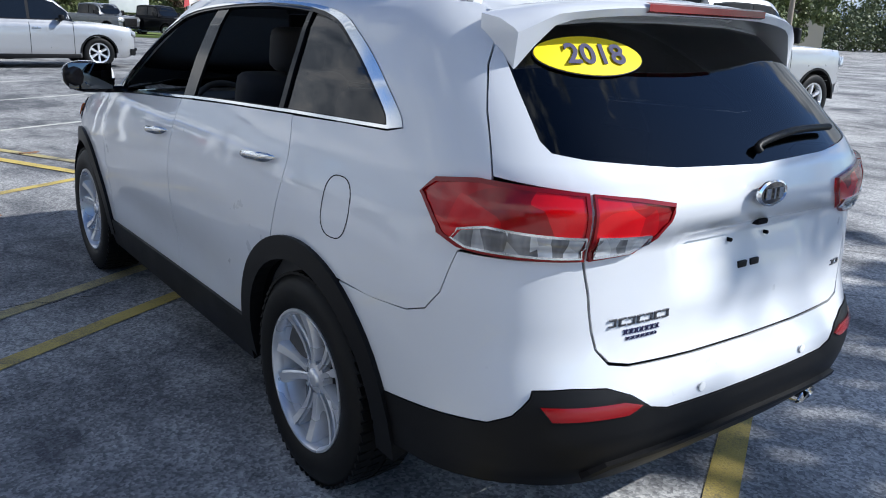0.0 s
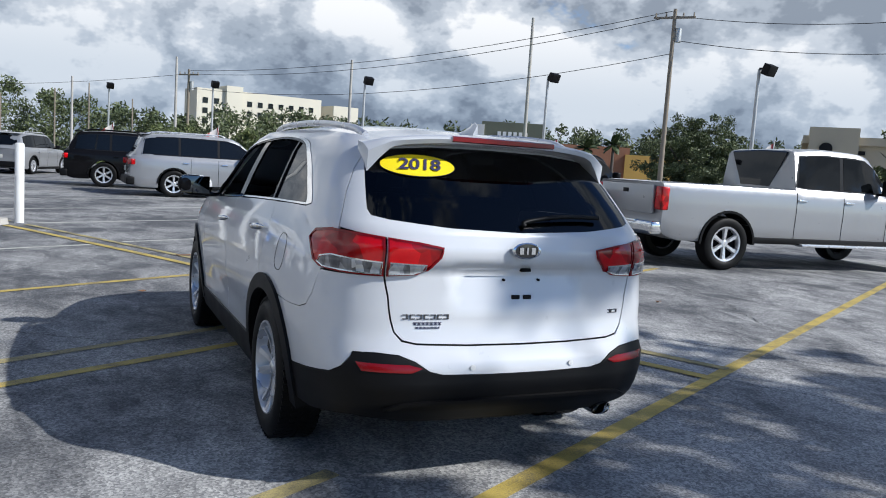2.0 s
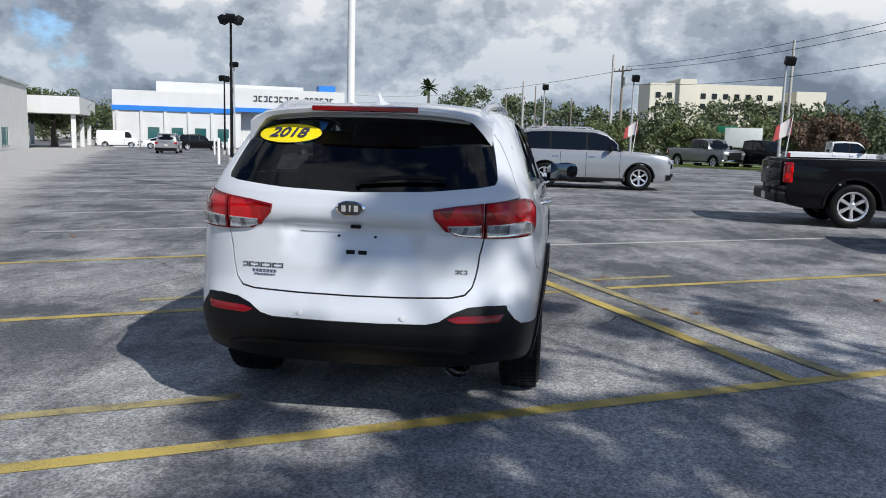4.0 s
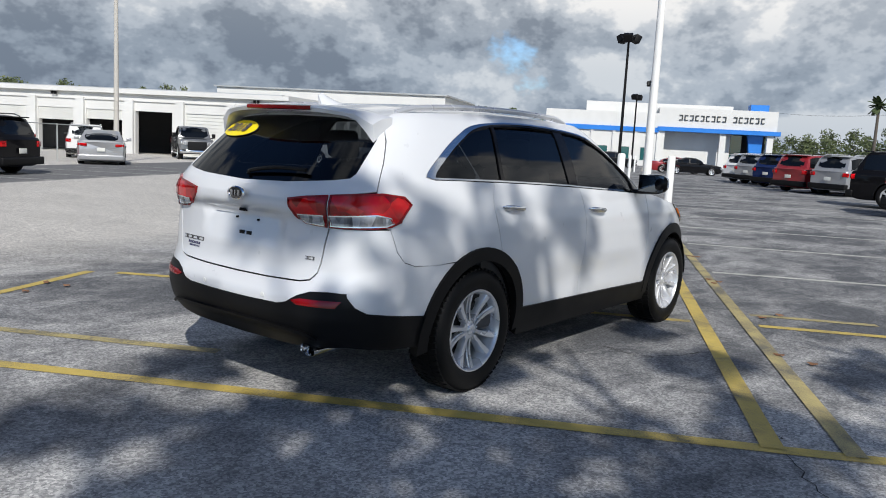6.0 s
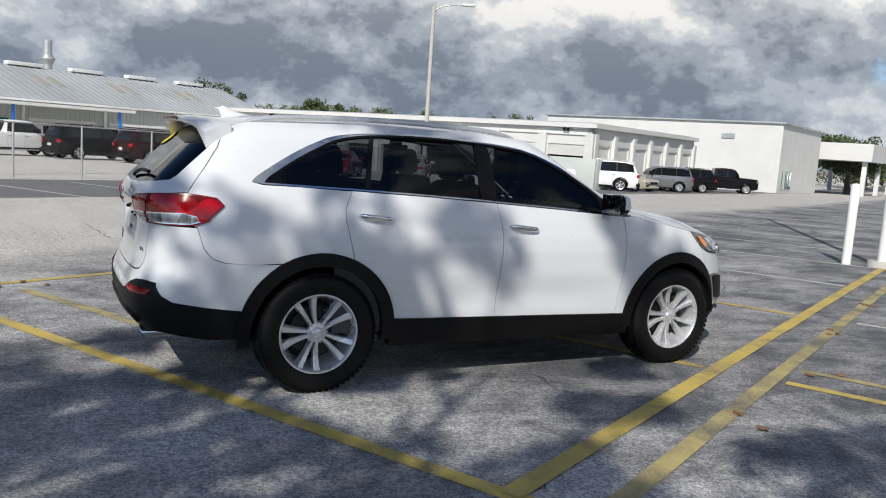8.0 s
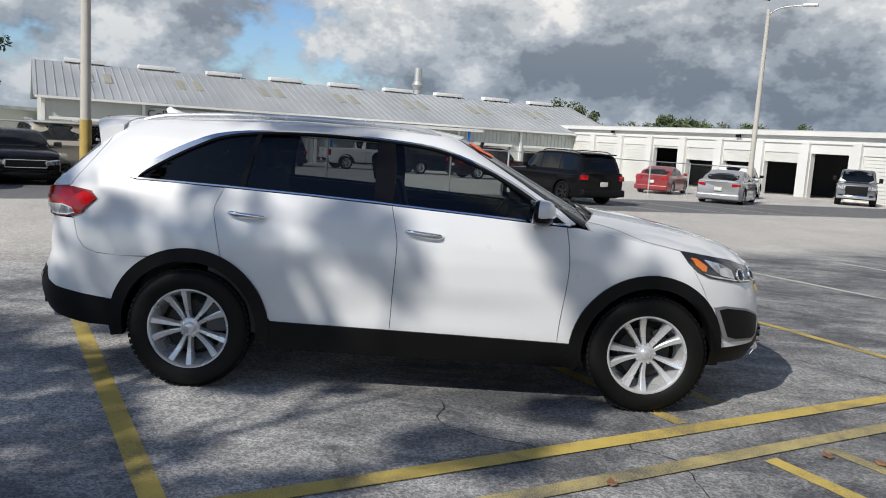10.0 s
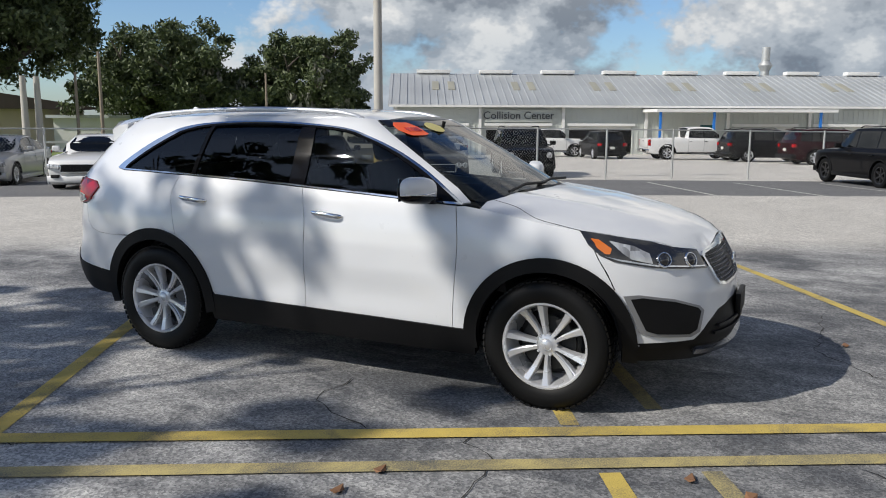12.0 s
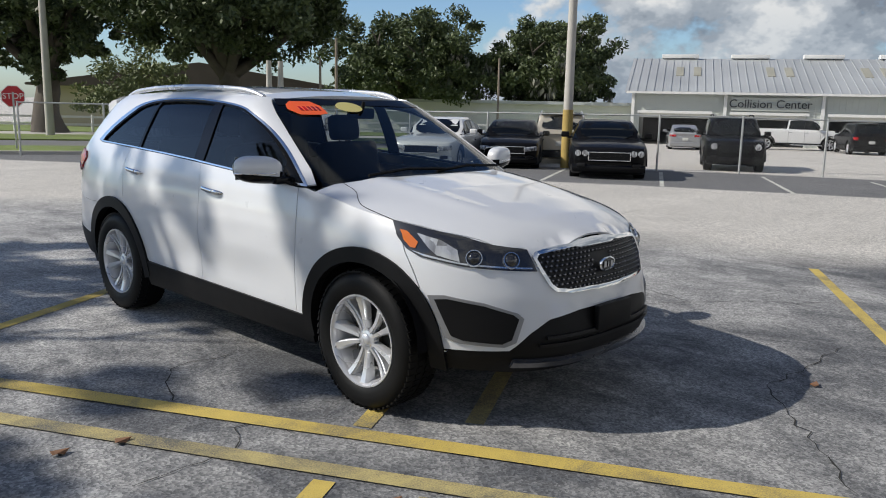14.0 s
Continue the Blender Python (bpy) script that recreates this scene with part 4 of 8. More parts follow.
class Skin:
    """The body's side, wrapped from the nose's middle to the tail's middle and on to the other side."""

    def __init__(self, front, fz, fy):
        self.q, self.fz, self.fy = front, fz, fy

    def half(self, z, s):
        return np.where(s < 0, np.interp(z, self.fz, self.fy) - Y0, Y0 - np.interp(z, REAR_Z, REAR_Y))

    def at(self, s, z):
        s, z = np.asarray(s, float), np.asarray(z, float)
        full = np.where(s < 0, self.q.full, Q_REAR.full)
        a = np.abs(s)
        side = np.where(a > full, -1.0, 1.0)
        a = np.where(a > full, 2 * full - a, a)
        xn = np.where(s < 0, np.interp(a, self.q.s, self.q.x), np.interp(a, Q_REAR.s, Q_REAR.x))
        en = np.where(s < 0, np.interp(a, self.q.s, self.q.e), np.interp(a, Q_REAR.s, Q_REAR.e))
        y = Y0 + np.where(s < 0, 1, -1) * en * self.half(z, s)
        w = np.interp(z, WIDTH_Z, WIDTH_X)
        back = np.clip((-y - 0.7) / 1.7, 0, 1)
        w = w * (1 - 0.055 * back ** 2)
        for yw in (1.39, -1.39):
            w = w + 0.012 * np.exp(-((y - yw) ** 2 + (z - 0.5) ** 2) / 0.42 ** 2)
        # a shallow scoop along the foot of the doors
        w = w - 0.014 * np.exp(-((z - 0.56) / 0.09) ** 2) * np.exp(-((y - 0.0) / 0.75) ** 4)
        # the number plate's recess in the tailgate
        x = side * xn * w
        dip = np.clip((0.36 - np.abs(x)) / 0.07, 0, 1) * np.clip((1.03 - z) / 0.02, 0, 1) * np.clip((z - 0.84) / 0.15, 0, 1)
        y = np.where((s > 0) & (en > 0.96), y + 0.03 * dip, y)
        return np.stack([x, y, z], -1)

    def normal(self, s, z):
        d = 0.004
        a = self.at(s + d, z) - self.at(s - d, z)
        b = self.at(s, z + d) - self.at(s, z - d)
        n = np.cross(b, a)
        return n / np.maximum(np.linalg.norm(n, axis=-1, keepdims=True), 1e-9)

    def uv(self, p):
        """('y', y, z) on the flank, ('x', x, z) on the tail, ('f', x, z) on the nose; x may be negative."""
        k, v, z = p
        if k == "y":
            if v >= Y0:
                return (-float(self.q.s_of_y((v - Y0) / (np.interp(z, self.fz, self.fy) - Y0))), z)
            return (float(Q_REAR.s_of_y((Y0 - v) / (Y0 - np.interp(z, REAR_Z, REAR_Y)))), z)
        w = float(np.interp(z, WIDTH_Z, WIDTH_X)) * (0.945 if k == "x" else 1)
        q = Q_REAR if k == "x" else self.q
        a = float(q.s_of_x(min(1, abs(v) / w)))
        a = a if v >= 0 else 2 * q.full - a
        return (a if k == "x" else -a, z)


LOWER, GREEN = Skin(Q_FRONT, FRONT_Z, FRONT_Y), Skin(Q_GLASS, GLASS_Z, GLASS_Y)
TOP_Y = [0.80, 0.90, 1.10, 1.30, 1.54, 1.80, 2.00, 2.12, 2.20, 2.30]
TOP_Z = [1.125, 1.112, 1.082, 1.045, 1.008, 0.968, 0.930, 0.905, 0.895, 0.885]
MID_Y = [0.80, 1.00, 1.20, 1.50, 1.80, 2.00, 2.12, 2.20, 2.30]
MID_Z = [1.20, 1.178, 1.158, 1.120, 1.062, 1.010, 0.962, 0.915, 0.885]
ROOF_Y = [-2.20, -1.95, -1.60, -1.20, -0.80, -0.40, 0.00, 0.22, 0.40]
ROOF_Z = [1.570, 1.606, 1.640, 1.663, 1.674, 1.670, 1.645, 1.612, 1.57]


class Sheet:
    """A surface over the plan, z = f(x, y)."""

    def __init__(self, f):
        self.f = f

    def at(self, x, y):
        return np.stack([np.asarray(x, float), np.asarray(y, float), self.f(np.asarray(x, float), np.asarray(y, float))], -1)

    def normal(self, x, y):
        d = 0.006
        n = np.stack([-(self.f(x + d, y) - self.f(x - d, y)) / (2 * d), -(self.f(x, y + d) - self.f(x, y - d)) / (2 * d), np.ones_like(x)], -1)
        return n / np.linalg.norm(n, axis=-1, keepdims=True)


def hood_z(x, y):
    zt, zc = np.interp(y, TOP_Y, TOP_Z), np.interp(y, MID_Y, MID_Z)
    en = np.clip((y - Y0) / (np.interp(zt, FRONT_Z, FRONT_Y) - Y0), 0, 0.9999)
    xe = np.maximum(0.2, np.interp(zt, WIDTH_Z, WIDTH_X) * (1 - en ** 6.5) ** (1 / 2.7))
    k = np.clip(np.abs(x) / xe, 0, 1.1)
    ridge = 0.010 * np.exp(-((np.abs(x) - 0.50 * xe - 0.06) / 0.07) ** 2) * np.clip((2.05 - y) / 0.4, 0, 1)
    return zc + (zt - zc) * k ** 2.6 + ridge


def roof_z(x, y):
    zc = np.interp(y, ROOF_Y, ROOF_Z)
    return zc - 0.052 * np.clip(np.abs(x) / 0.60, 0, 1.15) ** 2.6


HOOD, ROOF = Sheet(hood_z), Sheet(roof_z)


def inside(px, py, ring):
    res = np.zeros(len(px), bool)
    r = np.array(ring)
    for (x0, y0), (x1, y1) in zip(r, np.roll(r, -1, 0)):
        c = (y0 > py) != (y1 > py)
        with np.errstate(divide="ignore", invalid="ignore"):
            res ^= c & (px < (x1 - x0) * (py - y0) / (y1 - y0) + x0)
    return res


def resample(ring, step):
    out = []
    for a, b in zip(ring, ring[1:] + ring[:1]):
        n = max(1, int(math.hypot(b[0] - a[0], b[1] - a[1]) / step + 0.5))
        out += [(a[0] + (b[0] - a[0]) * k / n, a[1] + (b[1] - a[1]) * k / n) for k in range(n)]
    return out


def skin_panel(name, ring, surf, material, parent, label="", holes=(), step=0.05, gap=0.002, off=0.0, thick=0.012, mirror=False, crown=0.0):
    """A panel of the skin: a ring in the surface's own plan, filled, raised by off, with turned-in edges."""
    clean = []
    for p in ring:
        if not clean or math.hypot(p[0] - clean[-1][0], p[1] - clean[-1][1]) > 1e-4:
            clean.append((float(p[0]), float(p[1])))
    ring = resample(inset_ring(clean, gap) if gap else clean, step)
    rings = [ring] + [resample([(float(a), float(b)) for a, b in h], step) for h in holes]
    pts = [p for r in rings for p in r]
    edges, base = [], 0
    for r in rings:
        edges += [(base + i, base + (i + 1) % len(r)) for i in range(len(r))]
        base += len(r)
    bx = np.array(ring)
    gx, gy = np.meshgrid(np.arange(bx[:, 0].min() + step / 2, bx[:, 0].max(), step), np.arange(bx[:, 1].min() + step / 2, bx[:, 1].max(), step))
    gx = (gx + (np.arange(gx.shape[0]) % 2)[:, None] * step / 2).ravel()
    gy = gy.ravel()
    ok = inside(gx, gy, ring)
    for r in rings[1:]:
        ok &= ~inside(gx, gy, r)
    edge_pts = np.array(pts)
    gx, gy = gx[ok], gy[ok]
    if len(gx):
        d = np.sqrt(((gx[:, None] - edge_pts[:, 0]) ** 2 + (gy[:, None] - edge_pts[:, 1]) ** 2).min(1))
        gx, gy = gx[d > step * 0.45], gy[d > step * 0.45]
    allp = [Vector(p) for p in pts] + [Vector((a, b)) for a, b in zip(gx, gy)]
    v2, e2, f2, *_ = geometry.delaunay_2d_cdt(allp, edges, [], 0, 1e-6)
    uv = np.array([tuple(v) for v in v2])
    tri = np.array(f2)
    c = uv[tri].mean(1)
    keep = inside(c[:, 0], c[:, 1], ring)
    for r in rings[1:]:
        keep &= ~inside(c[:, 0], c[:, 1], r)
    tri = tri[keep]
    pos, nor = surf.at(uv[:, 0], uv[:, 1]), surf.normal(uv[:, 0], uv[:, 1])
    lift = np.full(len(uv), off)
    if crown:
        d = np.sqrt(((uv[:, 0][:, None] - edge_pts[:, 0]) ** 2 + (uv[:, 1][:, None] - edge_pts[:, 1]) ** 2).min(1))
        lift = lift + crown * np.sqrt(np.clip(d / 0.05, 0, 1))
    pos = pos + nor * lift[:, None]
    fa = np.cross(pos[tri[:, 1]] - pos[tri[:, 0]], pos[tri[:, 2]] - pos[tri[:, 0]])
    flip = (fa * nor[tri[:, 0]]).sum(1) < 0
    tri[flip] = tri[flip][:, ::-1]
    count = {}
    for t in tri.tolist():
        for a, b in ((t[0], t[1]), (t[1], t[2]), (t[2], t[0])):
            count[(a, b)] = count.get((a, b), 0) + 1
    rim = [(a, b) for (a, b) in count if (b, a) not in count]
    verts, norms, faces = pos.tolist(), nor.tolist(), tri.tolist()
    for a, b in rim:
        i = len(verts)
        t = pos[b] - pos[a]
        out = np.cross(t, nor[a])
        out = (out / max(1e-9, np.linalg.norm(out))).tolist()
        verts += [pos[a].tolist(), pos[b].tolist(), (pos[b] - nor[b] * thick).tolist(), (pos[a] - nor[a] * thick).tolist()]
        norms += [out] * 4
        faces.append([i + 1, i, i + 3, i + 2])
    if mirror:
        verts = [(-x, y, z) for x, y, z in verts]
        norms = [(-x, y, z) for x, y, z in norms]
        faces = [f[::-1] for f in faces]
    me = bpy.data.meshes.new(name)
    me.from_pydata(verts, [], faces)
    me.materials.append(material)
    me.polygons.foreach_set("use_smooth", [True] * len(me.polygons))
    me.normals_split_custom_set_from_vertices(norms)
    ob = new(name, me)
    ob.parent = parent
    return tagged(ob, label)


def tinted_pane(name, tint, gloss=1.0):
    """Coated car glass: tinted see-through with mirror-like gloss that grows at a slant."""
    t = Mat(name)
    nt = t.nt
    nt.nodes.remove(t.b)
    out = [n for n in nt.nodes if n.type == "OUTPUT_MATERIAL"][0]
    tr = t.node("ShaderNodeBsdfTransparent")
    tr.inputs[0].default_value = (*tint, 1)
    gl = t.node("ShaderNodeBsdfGlossy")
    gl.inputs["Roughness"].default_value = 0.01
    fr = t.node("ShaderNodeFresnel")
    fr.inputs[0].default_value = 1.5
    mx = t.node("ShaderNodeMixShader")
    t.link(fr.outputs[0], mx.inputs[0])
    t.link(tr.outputs[0], mx.inputs[1])
    t.link(gl.outputs[0], mx.inputs[2])
    t.link(mx.outputs[0], out.inputs[0])
    return t.m


M_PRIVACY = tinted_pane("privacy_glass", (0.075, 0.085, 0.095))
M_CLEAR = tinted_pane("windscreen_glass", (0.5, 0.55, 0.55))
M_SIDE = tinted_pane("side_glass", (0.3, 0.335, 0.335))
M_REAR = tinted_pane("rear_side_glass", (0.13, 0.145, 0.155))
M_GLOSSBLACK = Mat("gloss_black_trim", (0.006, 0.006, 0.007), 0.05, 0.0, Specular_IOR_Level=0.15).m
M_DARK_RED = Mat("dark_red_lens", (0.2, 0.001, 0.003), 0.2).m
M_SEAT = varied("charcoal_seat_cloth", (0.035, 0.035, 0.038), 0.85, 0, 120, 0.2, 6, 0.3, 0.002)
M_TRIM_IN = varied("grey_cabin_plastic", (0.06, 0.06, 0.062), 0.7, 0, 90, 0.15, 4, 0.1, 0.001)
M_LAMP_IN = Mat("lamp_reflector", (0.75, 0.76, 0.78), 0.18, 1.0).m
M_LAMP_BLACK = Mat("lamp_housing", (0.02, 0.02, 0.022), 0.2, 0.0, Coat_Weight=1.0).m
M_STICKER = Mat("yellow_sticker", (0.86, 0.68, 0.01), 0.4).m
M_INK = Mat("dark_print", (0.03, 0.03, 0.09), 0.5).m
M_ORANGE = Mat("fluorescent_orange_sticker", (0.95, 0.13, 0.03), 0.45).m
M_EMBLEM = Mat("black_emblem", (0.01, 0.01, 0.012), 0.15, 0.0, Coat_Weight=1.0).m


def hero():
    car = thing("white_suv", pose(0, 0, 0), "white mid-size suv with black cladding parked across bay lines", "suv")
    W = M_WHITE
    lo = lambda *pts: [LOWER.uv(p) for p in pts]
    gr = lambda *pts: [GREEN.uv(p) for p in pts]
    ys = lambda pts: [("y", a, b) for a, b in pts]
    arc = lambda yc, r, a0, a1, n=16, zc=0.372: [(yc + r * math.cos(radians(a0 + (a1 - a0) * k / n)), zc + r * math.sin(radians(a0 + (a1 - a0) * k / n))) for k in range(n + 1)]
    seam_f = smooth_line([(0.835, 0.405), (0.842, 0.55), (0.866, 0.79), (0.868, 0.94), (0.845, 1.108)], 4)
    seam_m = smooth_line([(-0.182, 0.42), (-0.176, 0.63), (-0.163, 0.90), (-0.168, 1.0), (-0.205, 1.172)], 4)
    seam_r = smooth_line([(-1.195, 0.80), (-1.235, 0.98), (-1.253, 1.10), (-1.205, 1.218)], 4)
    belt = [(0.845, 1.110), (0.30, 1.145), (-0.205, 1.174), (-0.70, 1.200), (-1.205, 1.220)]
    RA = 0.475                      # outer radius of the arch cladding
    for mir in (False, True):
        sx = -1 if mir else 1

        def panel(name, ring, surf=LOWER, mat=W, **kw):
            return skin_panel(name, ring, surf, mat, car, mirror=mir, **kw)

        # doors, wings, quarter
        a_rear = [p for p in arc(-1.39, RA, 8, 62) if p[1] > 0.44]
        fd = panel("front_door", lo(*ys(seam_f + belt[:3] + seam_m[::-1])))
        rd = panel("rear_door", lo(*ys(seam_m + belt[2:] + seam_r[::-1] + a_rear[::-1] + [(-0.90, 0.437)])))
        a_front = arc(1.39, RA, 2, 177, 24)
        panel("front_wing", lo(*ys(seam_f[::-1] + [p for p in a_front[::-1] if p[0] < 1.74] + [(1.75, 0.70), (1.66, 0.86), (1.60, 0.95), (1.545, 1.006), (1.30, 1.045), (1.10, 1.082), (0.90, 1.112)])))
        dlo_top = smooth_line([(-1.80, 1.250), (-1.755, 1.293), (-1.572, 1.409), (-1.405, 1.493), (-1.266, 1.540), (-1.054, 1.566), (-0.686, 1.579), (-0.302, 1.566), (0.018, 1.537), (0.217, 1.482), (0.422, 1.398), (0.627, 1.284), (0.870, 1.118)], 4)
        bump_seam = [(-1.80, 0.782), (-1.95, 0.792), (-2.02, 0.815), (-2.065, 0.87), (-2.10, 0.985)]
        ring = [("y", *p) for p in seam_r + [(-1.50, 1.230), (-1.735, 1.235)] + dlo_top] + [("f", 0.815, 1.125)]
        ring += [("f", 0.90 * float(np.interp(z, WIDTH_Z, WIDTH_X)), z) for z in (1.2, 1.3, 1.4, 1.5, 1.56, 1.595)]
        ring += [("y", y, z) for y, z in ((0.02, 1.606), (-0.4, 1.622), (-0.8, 1.625), (-1.2, 1.615), (-1.6, 1.598), (-1.80, 1.585))]
        ring += ys([(-1.885, 1.56), (-1.97, 1.43), (-2.045, 1.318), (-2.145, 1.174), (-2.14, 1.0)] + bump_seam[::-1])
        ring += ys([p for p in arc(-1.39, RA, 118, 63, 12)])
        panel("quarter_panel", [GREEN.uv(p) for p in ring], GREEN)
        # window trim: bright strip round the opening, black posts, panes
        bottom = [("y", 0.868, 1.112), ("y", 0.30, 1.148), ("y", -0.205, 1.177), ("y", -0.70, 1.203), ("y", -1.205, 1.223), ("y", -1.735, 1.238)]
        open_ring = [GREEN.uv(p) for p in bottom] + [GREEN.uv(("y", *p)) for p in dlo_top]
        inner = [GREEN.uv(p) for p in (("y", 0.80, 1.128), ("y", 0.30, 1.160), ("y", -0.205, 1.189), ("y", -0.70, 1.215), ("y", -1.205, 1.235), ("y", -1.712, 1.250))]
        top_in = [(-1.712, 1.260), (-1.68, 1.286), (-1.53, 1.379), (-1.385, 1.456), (-1.258, 1.511), (-1.054, 1.545), (-0.686, 1.560), (-0.302, 1.548), (0.018, 1.518), (0.200, 1.465), (0.400, 1.382), (0.600, 1.270)]
        inner += [GREEN.uv(("y", *p)) for p in smooth_line(top_in, 3)]
        thin = [(-1.725, 1.256), (-1.69, 1.290), (-1.54, 1.386), (-1.39, 1.466), (-1.262, 1.520), (-1.054, 1.556), (-0.686, 1.570), (-0.302, 1.557), (0.018, 1.528), (0.209, 1.474), (0.413, 1.390), (0.616, 1.277), (0.838, 1.126)]
        hole_ring = [GREEN.uv(("y", *p)) for p in ((0.80, 1.127), (0.30, 1.157), (-0.205, 1.186), (-0.70, 1.212), (-1.205, 1.232), (-1.73, 1.247))] + [GREEN.uv(("y", *p)) for p in smooth_line(thin, 3)]
        panel("window_trim", open_ring, GREEN, M_CHROME, holes=[hole_ring], step=0.03, gap=0.0, off=0.003, thick=0.02)
        panel("window_frame", hole_ring, GREEN, M_GLOSSBLACK, holes=[inner], step=0.03, gap=0.0, off=-0.001, thick=0.016)

        def quad(pts, **kw):
            return panel(surf=GREEN, ring=[GREEN.uv(("y", *p)) for p in pts], **kw)

        quad([(-0.205, 1.17), (-0.315, 1.176), (-0.318, 1.56), (-0.215, 1.557)], name="door_pillar", mat=M_GLOSSBLACK, off=-0.006, gap=0, step=0.04)
        quad([(-1.085, 1.22), (-1.118, 1.222), (-1.045, 1.556), (-1.018, 1.556)], name="window_post", mat=M_GLOSSBLACK, off=-0.005, gap=0, step=0.04)
        quad([(0.86, 1.112), (0.655, 1.128), (0.64, 1.262)], name="mirror_base", mat=M_GLOSSBLACK, off=0.0, gap=0, step=0.03)
        quad([(-1.10, 1.228), (-1.76, 1.238), (-1.76, 1.262), (-1.57, 1.385), (-1.405, 1.475), (-1.266, 1.528), (-1.03, 1.556)], name="quarter_window", mat=M_PRIVACY, off=-0.014, gap=0, step=0.06, thick=0.003)
        if not mir:
            quad([(-0.26, 1.17), (-1.10, 1.215), (-1.03, 1.562), (-0.70, 1.572), (-0.27, 1.562)], name="rear_door_window", mat=M_REAR, off=-0.014, gap=0, step=0.06, thick=0.003)
            quad([(0.70, 1.115), (-0.26, 1.168), (-0.27, 1.56), (0.018, 1.53), (0.217, 1.476), (0.422, 1.392), (0.66, 1.262)], name="front_door_window", mat=M_SIDE, off=-0.014, gap=0, step=0.06, thick=0.003)
        # black cladding: arches, sill
        for yc, name in ((1.39, "front_arch_trim"), (-1.39, "rear_arch_trim")):
            outer = arc(yc, RA + 0.008, -9 if yc > 0 else -6, 186 if yc > 0 else 190, 30)
            inn = arc(yc, 0.405, 190, -10, 26)
            panel(name, [LOWER.uv(("y", *p)) for p in outer + inn], mat=M_CLAD, step=0.04, gap=0, off=0.016, thick=0.05)
            bm = bmesh.new()
            lathe(bm, [(0.41, sx * 0.9), (0.425, sx * 0.45), (0.02, sx * 0.44)], 28)
            bmesh.ops.translate(bm, vec=(0, yc, 0.385), verts=bm.verts)
            bmesh.ops.delete(bm, geom=[v for v in bm.verts if v.co.z < 0.375], context="VERTS")
            part("wheel_liner", bm, M_DARK, car)
        panel("sill_cladding", lo(*ys([(0.95, 0.405), (0.30, 0.418), (-0.30, 0.428), (-0.94, 0.438), (-0.93, 0.265), (0.97, 0.255)])), mat=M_CLAD, gap=0, off=0.012, thick=0.06)
        # handles
        for yh, zh in ((-1.057, 1.067), (-0.003, 1.020)):
            n = LOWER.at(np.array([LOWER.uv(("y", yh, zh))[0]]), np.array([zh]))[0]
            h = bmesh.new()
            rows = []
            for k in range(13):
                u = k / 12 * 2 - 1
                r = 0.014 * (1 - abs(u) ** 5) ** 0.5 + 0.004
                out = 0.036 * (1 - u ** 4) + 0.003
                rows.append([h.verts.new((sx * (n[0] + out * (1 if abs(a) < 2 else 0.8) + r * 0.55 * math.cos(a)), yh + u * 0.118, zh - u * -0.0 + 0.010 * u * -1 + r * math.sin(a))) for a in [2 * math.pi * j / 8 for j in range(8)]])
            for p, q in zip(rows, rows[1:]):
                for j in range(8):
                    h.faces.new((p[j], p[(j + 1) % 8], q[(j + 1) % 8], q[j]))
            h.faces.new(rows[0])
            h.faces.new(rows[-1][::-1])
            part("handle", h, M_CHROME, rd if yh < -0.5 else fd, "chrome pull handle", smooth=60)
        # tail lamp: red upper, clear lower, split by the tailgate's gap
        tip = [("y", -1.955, 1.108), ("y", -1.995, 1.150), ("y", -2.12, 1.166), ("x", 0.70, 1.158), ("x", 0.632, 1.150)]
        low = [("x", 0.632, 0.985), ("x", 0.70, 0.985), ("y", -2.16, 0.990), ("y", -2.10, 0.995), ("y", -2.035, 1.020)]
        rim_pts = lo(*tip, *low)
        outer = panel("tail_lamp", rim_pts, GREEN, M_RED, label="red and clear tail lamp", step=0.025, gap=0.0, off=0.004, thick=0.03, crown=0.012)
        clear = panel("reversing_lens", lo(("x", 0.645, 1.045), ("x", 0.70, 1.048), ("y", -2.17, 1.055), ("y", -2.11, 1.04), ("y", -2.09, 1.015), ("y", -2.13, 1.002), ("x", 0.70, 0.997), ("x", 0.645, 0.997)), mat=M_LENS, step=0.02, gap=0, off=0.0165, thick=0.008)
        clear.parent = outer
        edge = panel("lamp_rim", rim_pts, GREEN, M_DARK_RED, holes=[inset_ring(rim_pts, 0.011)], step=0.02, gap=0, off=0.0125, thick=0.012)
        edge.parent = outer
        pts2 = lo(("x", 0.640, 1.051), ("x", 0.70, 1.054), ("y", -2.17, 1.061), ("y", -2.10, 1.045), ("y", -2.08, 1.015), ("y", -2.125, 0.998), ("x", 0.70, 0.992), ("x", 0.640, 0.992))
        fr = panel("lens_frame", pts2, mat=M_LAMP_IN, holes=[inset_ring(pts2, 0.006)], step=0.02, gap=0, off=0.018, thick=0.01)
        fr.parent = outer
        tl = panel("tailgate_lamp", lo(("x", 0.622, 1.149), ("x", 0.50, 1.135), ("x", 0.392, 1.116), ("x", 0.40, 1.075), ("x", 0.45, 1.020), ("x", 0.50, 0.995), ("x", 0.622, 0.985)), mat=M_RED, label="red and clear tail lamp", step=0.025, gap=0, off=0.004, thick=0.03, crown=0.012)
        cl = panel("reversing_lens", lo(("x", 0.61, 1.045), ("x", 0.47, 1.040), ("x", 0.475, 1.018), ("x", 0.515, 1.002), ("x", 0.61, 0.997)), mat=M_LENS, step=0.02, gap=0, off=0.0165, thick=0.008)
        cl.parent = tl
